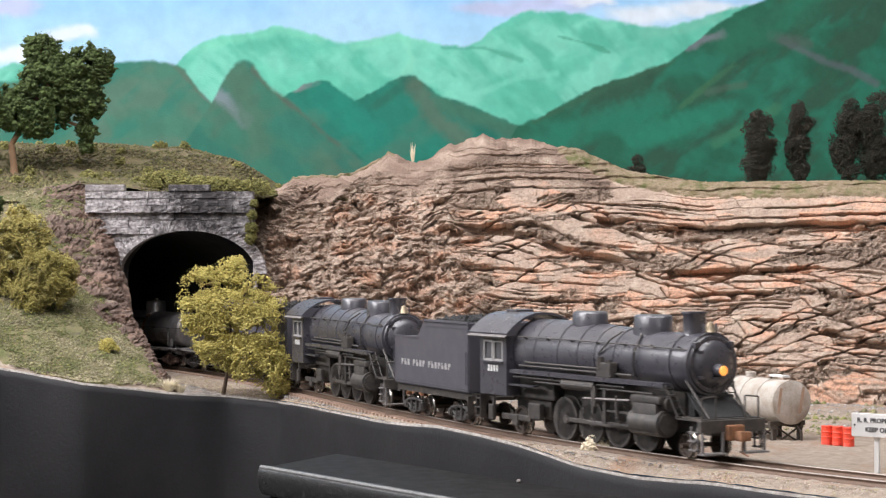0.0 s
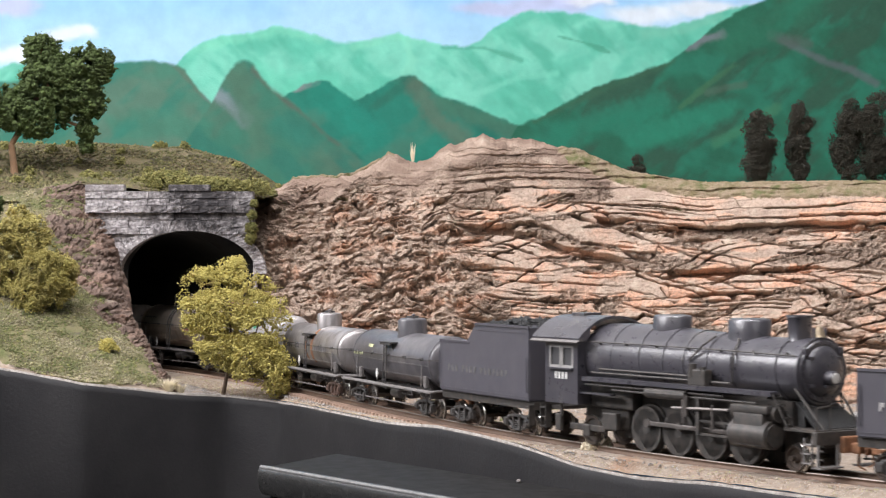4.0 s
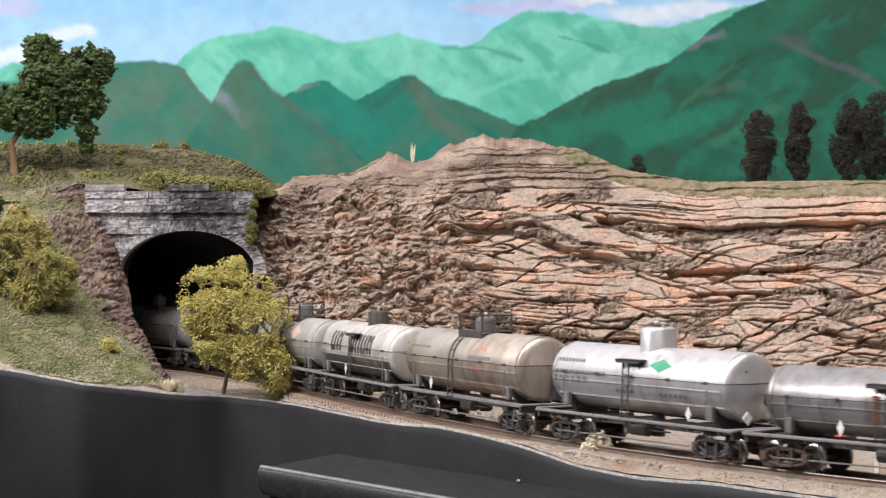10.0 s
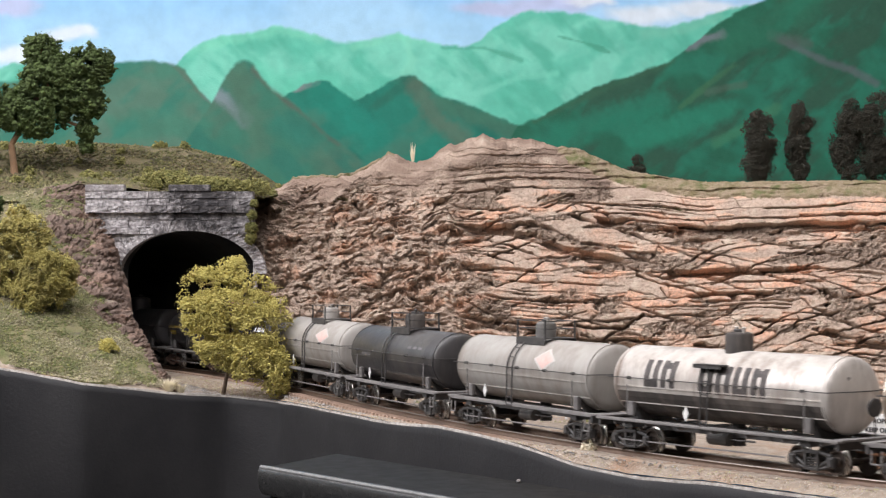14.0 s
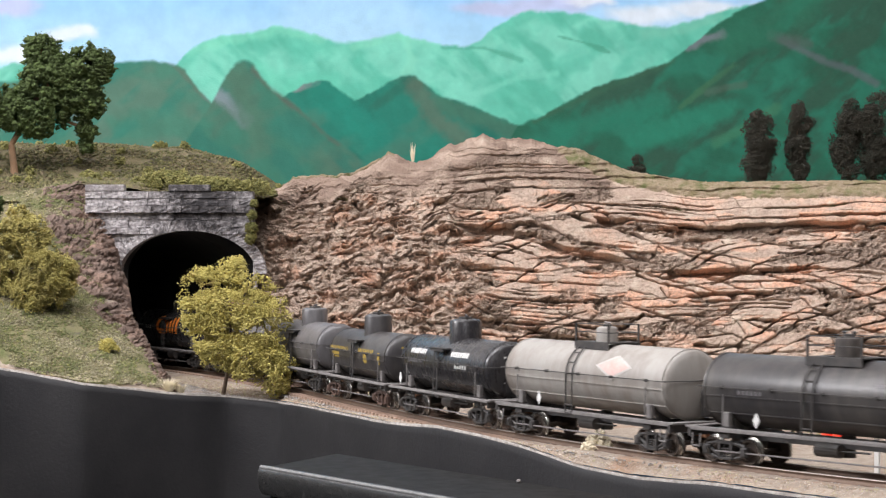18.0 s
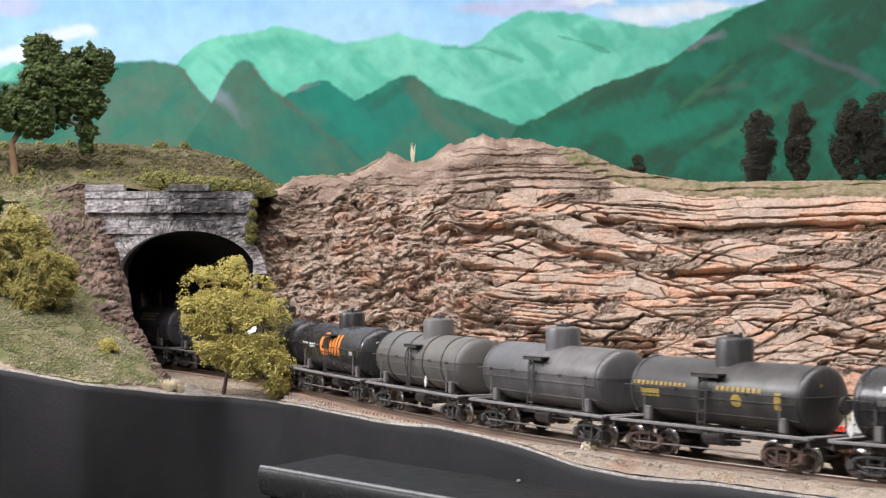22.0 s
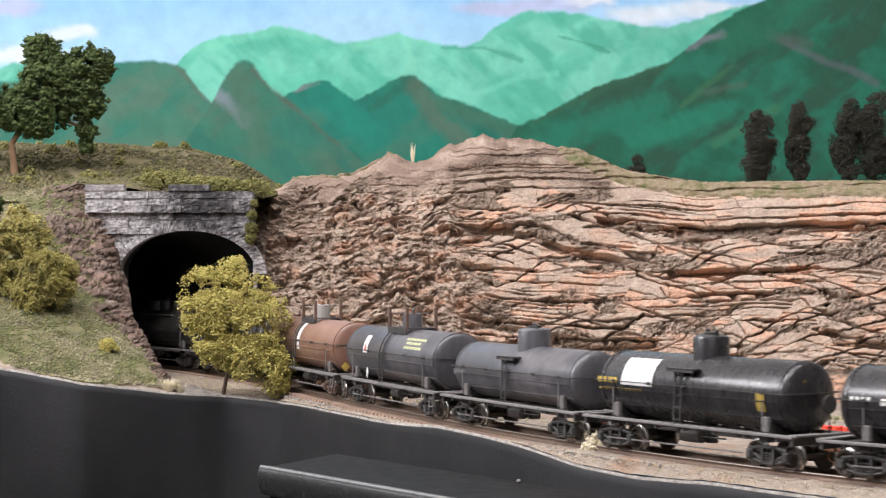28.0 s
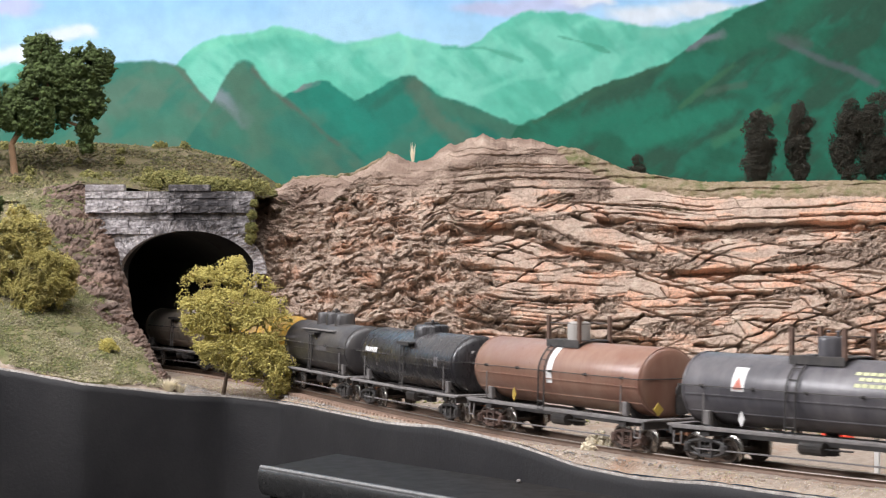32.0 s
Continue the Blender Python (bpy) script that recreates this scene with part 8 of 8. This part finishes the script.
    for sg in (-1, 1):
        box(bm, 88, sg * 15.2, 28.3, 112, 4.4, 0.9)
        box(bm, 88, sg * 17.2, 27.9, 112, 0.5, 1.6)
        box(bm, 40, sg * 15.0, 22.0, 22, 3.0, 0.7)
    part("running_board", bm, L, root)
    bm = bmesh.new()
    for sg in (-1, 1):
        for dz, y, x0, x1 in ((25.5, 15.4, 32, 118), (24.0, 14.8, 50, 135), (30.4, 13.6, 34, 120), (32.0, 13.8, 40, 96)):
            pipe(bm, [(x0, sg * y, dz), (x1, sg * y, dz)], 0.5, 6)
        rod(bm, (74, sg * 15.5, 24.6), (98, sg * 15.5, 24.6), 2.2, 14)
        pipe(bm, [(96, sg * 13.2, 38), (104, sg * 13.0, 44), (106, sg * 8, 47.5)], 0.4, 5)
        pipe(bm, [(120, sg * 12.4, 30), (121, sg * 12.8, 40), (118, sg * 7, 47)], 0.4, 5)
    part("piping", bm, G, root)
    for sg in (-1, 1):
        bm = bmesh.new()
        pts = [(34, sg * 14.6, 43.0), (70, sg * 14.0, 43.0), (118, sg * 12.3, 42.6), (159, sg * 11.6, 42.0)]
        pipe(bm, pts, 0.32, 6)
        for x in (40, 58, 76, 94, 112, 130, 148):
            y = float(np.interp(x, [34, 70, 118, 159], [14.6, 14.0, 12.3, 11.6]))
            rod(bm, (x, sg * y, 42.9), (x, sg * (y - 2.2), 42.0), 0.45, 6)
        part("handrail", bm, G, root)
    bm = bmesh.new()
    box(bm, 104, -14.6, 31.8, 10, 4, 6.4, bevel=0.6)
    rod(bm, (101, -15.5, 32), (101, -15.5, 37), 1.6, 10)
    rod(bm, (107, -15.5, 32), (107, -15.5, 36), 1.3, 10)
    part("air_pump", bm, G, root)
    # frame and cylinders
    bm = bmesh.new()
    box(bm, 92, 0, 12.5, 150, 9.0, 7.0)
    box(bm, 136, 0, 20.5, 20, 15, 9.0)
    box(bm, 88, 0, 20.5, 86, 11.0, 11.0)
    for sg in (-1, 1):
        box(bm, 88, sg * 5.9, 9.0, 80, 1.0, 9.0)
    part("main_frame", bm, G, root)
    for sg in (-1, 1):
        bm = bmesh.new()
        rod(bm, (125.5, sg * 14.6, 12.8), (142.5, sg * 14.6, 12.8), 5.3, 24)
        rod(bm, (124.6, sg * 14.6, 12.8), (143.4, sg * 14.6, 12.8), 4.2, 20)
        rod(bm, (123, sg * 13.2, 20.6), (145, sg * 13.2, 20.6), 3.1, 18)
        box(bm, 134, sg * 12.5, 17.0, 15.5, 6.5, 7.0, bevel=0.6)
        box(bm, 134, sg * 15.6, 14.6, 13.5, 6.0, 12.0, bevel=0.8)
        box(bm, 134, sg * 16.0, 22.0, 17.0, 4.6, 3.0, bevel=0.8)
        cyl = part("cylinder", bm, G, root, "dusty boxed cylinder", smooth=True)
        bm = bmesh.new()
        box(bm, 115, sg * 14.8, 15.4, 20, 1.2, 0.9)
        box(bm, 115, sg * 14.8, 10.4, 20, 1.2, 0.9)
        box(bm, 104, sg * 14.8, 17.0, 2.0, 2.2, 14.0)
        part("crosshead_guide", bm, G, root)
        bm = bmesh.new()
        pipe(bm, [(90, sg * 16.4, 19.5), (122, sg * 15.8, 20.5)], 0.7, 6)
        pipe(bm, [(98, sg * 16.6, 25.0), (97, sg * 16.6, 14.0)], 0.9, 6)
        pipe(bm, [(113, sg * 16.2, 22.0), (113.5, sg * 16.2, 12.8)], 0.6, 6)
        box(bm, 97.5, sg * 16.4, 20.5, 3.0, 1.4, 8.0, bevel=0.5)
        part("valve_gear", bm, MAT["steel"], root)
    # wheels
    r = 9.2
    for x in (65.3, 85.0, 104.6, 124.2):
        home = at_mm(x, 0, r)
        w = shared("driver", "driving_wheel", spoked_wheel(r), G, root, "spoked driving wheel pair", False, home)
        WHEELS.append((w, s, r * MM, home))
    for x, rr in ((150.5, 4.8), (30.0, 6.2)):
        home = at_mm(x, 0, rr)
        w = shared("lead%s" % rr, "wheelset", build_wheelset(rr), MAT["wheel"], root, "", True, home, (MAT["tread"], is_tread(rr)))
        WHEELS.append((w, s, rr * MM, home))
    for sg in (-1, 1):
        bm = bmesh.new()
        box(bm, 94.75, sg * 11.0, r, 62, 0.8, 1.7, bevel=0.2)
        for x in (65.3, 85.0, 104.6, 124.2):
            rod(bm, (x, sg * 10.4, r), (x, sg * 11.7, r), 1.7, 10)
        rod_ob = part("side_rod", bm, MAT["steel"], root)
        RODS.append((rod_ob, Matrix.Identity(4), 3.7 * MM, r * MM))
        bm = bmesh.new()
        box(bm, 104.5, sg * 12.3, r, 40, 0.8, 1.5, bevel=0.2)
        box(bm, 123.8, sg * 13.4, r + 2, 4.0, 2.4, 5.0, bevel=0.4)
        main = part("main_rod", bm, MAT["steel"], root)
        RODS.append((main, Matrix.Identity(4), 3.7 * MM, r * MM))
    # trailing truck, ash pan, injectors
    bm = bmesh.new()
    for sg in (-1, 1):
        box(bm, 30, sg * 12.4, 7.5, 26, 1.6, 2.6, bevel=0.4)
        box(bm, 30, sg * 12.6, 6.4, 5.0, 2.4, 5.0, bevel=0.6)
        box(bm, 46, sg * 12.0, 11.0, 10, 2.4, 7.0, bevel=0.6)
        pipe(bm, [(14, sg * 15.6, 22), (15, sg * 15.8, 12), (12, sg * 15.8, 7)], 0.8, 6)
        box(bm, 13, sg * 15.8, 9.0, 4.0, 2.0, 7.0, bevel=0.6)
    box(bm, 38, 0, 12.0, 30, 17, 9.0, bevel=1.0)
    part("trailing_truck", bm, G, root)
    for sg in (-1, 1):
        bm = bmesh.new()
        for z in (14.5, 10.5, 6.6):
            box(bm, 2.6, sg * 16.0, z, 4.2, 3.4, 0.6)
        for x in (0.6, 4.6):
            box(bm, x, sg * 16.0, 11.0, 0.5, 3.2, 10.0)
        part("cab_step", bm, G, root)
    # pilot
    bm = bmesh.new()
    box(bm, 162, 0, 15.6, 22, 28, 1.0)
    box(bm, 173.2, 0, 13.2, 2.6, 31.0, 5.0, bevel=0.4)
    part("pilot_beam", bm, G, root)
    for sg in (-1, 1):
        bm = bmesh.new()
        box(bm, 174.5, sg * 10.0, 3.0, 4.6, 11.0, 0.7)
        for y in (5.2, 14.8):
            box(bm, 174.5, sg * y, 7.0, 0.9, 0.7, 8.6)
        for z in (6.0, 9.0):
            box(bm, 174.5, sg * 14.0, z, 3.0, 0.6, 0.5)
        for x in (168.0, 172.0):
            box(bm, x, sg * 15.2, 8.5, 0.6, 0.6, 9.5)
        for z in (4.4, 7.8, 11.0):
            box(bm, 170.0, sg * 15.2, z, 4.6, 2.6, 0.5)
        part("footboard", bm, MAT["plank"], root, "dusty grey pilot footboard with steps")
    for sg in (-1, 1):
        bm = bmesh.new()
        for o in (-1.6, 1.6):
            pipe(bm, [(144.5, sg * (15.0 + o), 28.0), (158.5, sg * (13.2 + o), 16.0)], 0.42, 5)
        for k in range(5):
            t = (k + 0.5) / 5
            x, y, z = 144.5 + 14 * t, 15.0 - 1.8 * t, 28.0 - 12 * t
            box(bm, x, sg * y, z, 2.0, 3.6, 0.4)
        part("front_ladder", bm, G, root)
        bm = bmesh.new()
        pipe(bm, [(157, sg * 10.5, 30.0), (171.5, sg * 9.0, 16.0)], 0.55, 6)
        part("smokebox_brace", bm, G, root)
        bm = bmesh.new()
        pipe(bm, [(172.5, sg * 13.5, 15.5), (172.5, sg * 13.5, 24.0), (172.5, sg * 7.0, 24.6), (172.5, sg * 7.0, 15.5)], 0.35, 6)
        part("pilot_handrail", bm, G, root)
    bm = bmesh.new()
    build_coupler(bm)
    bmesh.ops.scale(bm, vec=(1.25, 1.4, 1.4), verts=bm.verts)
    bmesh.ops.translate(bm, vec=(178, 0, -2.5), verts=bm.verts)
    box(bm, 175.2, 0, 10.8, 2.6, 8.0, 6.0, bevel=0.8)
    part("coupler", bm, MAT["rust"], root, "rust orange front coupler")
    # cab and smokebox drawn in to the model's true length
    own = {me.name for me in MESHES.values()}
    for ob in root.children_recursive:
        if ob.type == "MESH" and ob.data.name not in own:
            co = np.empty(len(ob.data.vertices) * 3, np.float32)
            ob.data.vertices.foreach_get("co", co)
            co[0::3] = np.interp(co[0::3] / MM, (-20, -3, 29, 48, 126, 143, 150, 158, 161.8, 200), (-15.5, 1.5, 30.5, 48, 126, 146, 149.5, 152.5, 155.6, 193.8)) * MM
            ob.data.vertices.foreach_set("co", co)
            ob.data.update()
    TRAIN.append((root, s + 92 / 84.2, 40 * MM))
    for ob in root.children:
        ob.matrix_basis = Matrix.Translation((-92 * MM, 0, 0)) @ ob.matrix_basis
    for i, (w, ss, rr, home) in enumerate(WHEELS):
        if w.parent == root:
            WHEELS[i] = (w, ss, rr, Matrix.Translation((-92 * MM, 0, 0)) @ home)
    for i, (w, home, crank, rr) in enumerate(RODS):
        if w.parent == root:
            RODS[i] = (w, Matrix.Translation((-92 * MM, 0, 0)), crank, rr)
    return root


def tender(s, strong, label):
    root = thing("locomotive_tender", label, "tender", "tenders of the train")
    L = MAT["tender"]
    bm = bmesh.new()
    prof = [(-45.5, 15.2), (45.0, 15.2), (45.0, 47.2), (-7.0, 47.2), (-10.0, 45.6), (-13.5, 40.4), (-17.0, 38.4), (-45.5, 38.4)]
    a = [bm.verts.new((x, -15.4, z)) for x, z in prof]
    b = [bm.verts.new((x, 15.4, z)) for x, z in prof]
    bm.faces.new(a), bm.faces.new(b[::-1])
    n = len(prof)
    for i in range(n):
        bm.faces.new((a[i], b[i], b[(i + 1) % n], a[(i + 1) % n]))
    bmesh.ops.bevel(bm, geom=list(bm.edges), offset=0.5, segments=2, affect="EDGES")
    body = part("tank_body", bm, L, root)
    bm = bmesh.new()
    for sg in (-1, 1):
        box(bm, 19, sg * 15.6, 47.3, 53, 0.7, 1.0)
        box(bm, -29, sg * 15.5, 38.7, 32, 0.6, 0.9)
        for z in (44.6, 17.0):
            box(bm, 0 if z < 20 else 19, sg * 15.48, z, 90 if z < 20 else 52, 0.25, 0.3)
        for x in (-44, 44):
            pipe(bm, [(x, sg * 16.2, 19), (x, sg * 16.2, 34)], 0.3, 5)
    split_part("beading", bm, L, body)
    rs = fields(int(s * 100) % 999)
    c = np.stack([rs.uniform(-9, 43, 260), rs.uniform(-13, 13, 260), np.zeros(260)], -1)
    c[:, 2] = 46.2 + 3.4 * np.clip(1 - ((c[:, 0] - 20) / 30) ** 2, 0, 1) * np.clip(1 - (c[:, 1] / 15) ** 2, 0, 1)
    clumps("coal_load", c * MM, rs.uniform(0.8, 1.9, 260) * MM, MAT["coal"], root, rs, label="heaped coal")
    bm = bmesh.new()
    box(bm, -30, 0, 38.9, 9, 9, 1.8, bevel=0.4)
    part("water_hatch", bm, L, root)
    bm = bmesh.new()
    rod(bm, (-45.8, 0, 36), (-48.0, 0, 36), 2.2, 16)
    part("rear_lamp", bm, L, root)
    bm = bmesh.new()
    box(bm, 0, 0, 13.4, 92, 27, 3.4)
    part("underframe", bm, MAT["loco_low"], root)
    for sg in (-1, 1):
        bm = bmesh.new()
        for z in (13, 9.0, 5.4):
            box(bm, 44.5, sg * 14.6, z, 3.6, 3.0, 0.5)
        box(bm, 46.1, sg * 14.6, 9.4, 0.4, 3.0, 9.0)
        part("step", bm, MAT["loco_low"], root)
        bm = bmesh.new()
        for o in (-1.8, 1.8):
            rod(bm, (-46.2, sg * 11 + o, 14), (-46.2, sg * 11 + o, 39), 0.3, 5)
        for k in range(7):
            rod(bm, (-46.2, sg * 11 - 1.8, 15.5 + 3.4 * k), (-46.2, sg * 11 + 1.8, 15.5 + 3.4 * k), 0.25, 5)
        part("ladder", bm, MAT["loco_low"], root)
    # the railway's name as plain bars, a bar to a letter
    bm = bmesh.new()
    x = -36.6
    for word in (3, 4, 7):
        for k in range(word):
            box(bm, x + 1.3, -15.55, 26.2, 0.75, 0.3, 3.0)
            box(bm, x + 2.5, -15.55, 26.2 + (0.7, -0.6, 0.0)[k % 3], 0.75, 0.3, (1.6, 1.8, 3.0)[k % 3])
            x += 4.02
        x += 2.9
    split_part("letter", bm, MAT["soft_white" if strong else "faint_white"], body, "white letter" if strong else "faint letter")
    for x in (-28, 27):
        truck(root, x, s)
    shared("coupler", "coupler", build_coupler, MAT["rust"], root, "rusty coupler", at=at_mm(-48, 0, 0, 0, 0, 180))
    bm = bmesh.new()
    box(bm, 49, 0, 13, 9, 10, 1.5)
    part("drawbar", bm, MAT["loco_low"], root)
    TRAIN.append((root, s, 27.5 * MM))
    return root


MAT["tender"] = material("weathered_tender_black", (0.074, 0.070, 0.084), 0.46, other=(0.096, 0.090, 0.104), scale=60, amount=0.5, grime=((0.12, 0.11, 0.10), 45, 0.6, 0.85), bump=0.12)
MAT["soft_white"] = material("tender_lettering", (0.46, 0.45, 0.44), 0.7, scale=300, amount=0.3)
MAT["faint_white"] = material("faint_lettering", (0.16, 0.155, 0.155), 0.7, scale=300)
locomotive(17.0, True, "weathered black steam locomotive with a lit amber headlamp")
tender(17.0 - 55.5 / 84.2, True, "weathered black locomotive tender heaped with coal")
locomotive(13.644, False, "weathered black steam locomotive coupled second")
tender(13.644 - 55.5 / 84.2, False, "weathered black locomotive tender with faint lettering")

def motions():
    for ob, s, half in TRAIN:
        walk(ob, [(t, track_pose(s + run(t), half)) for t in np.linspace(0, 32, 81)])
    for ob, s, radius, home in WHEELS:
        step = radians(84) * radius / STEP
        n = int(32 / step) + 1
        walk(ob, [(t, home @ Matrix.Rotation((run(t) - run(0)) * STEP / radius, 4, "Y")) for t in np.linspace(0, 32, n)])
    for ob, home, crank, radius in RODS:
        step = radians(84) * radius / STEP
        n = int(32 / step) + 1
        rows = []
        for t in np.linspace(0, 32, n):
            g = (run(t) - run(0)) * STEP / radius
            rows.append((t, home @ Matrix.Translation((crank * math.cos(g), 0, -crank * math.sin(g)))))
        walk(ob, rows)


motions()
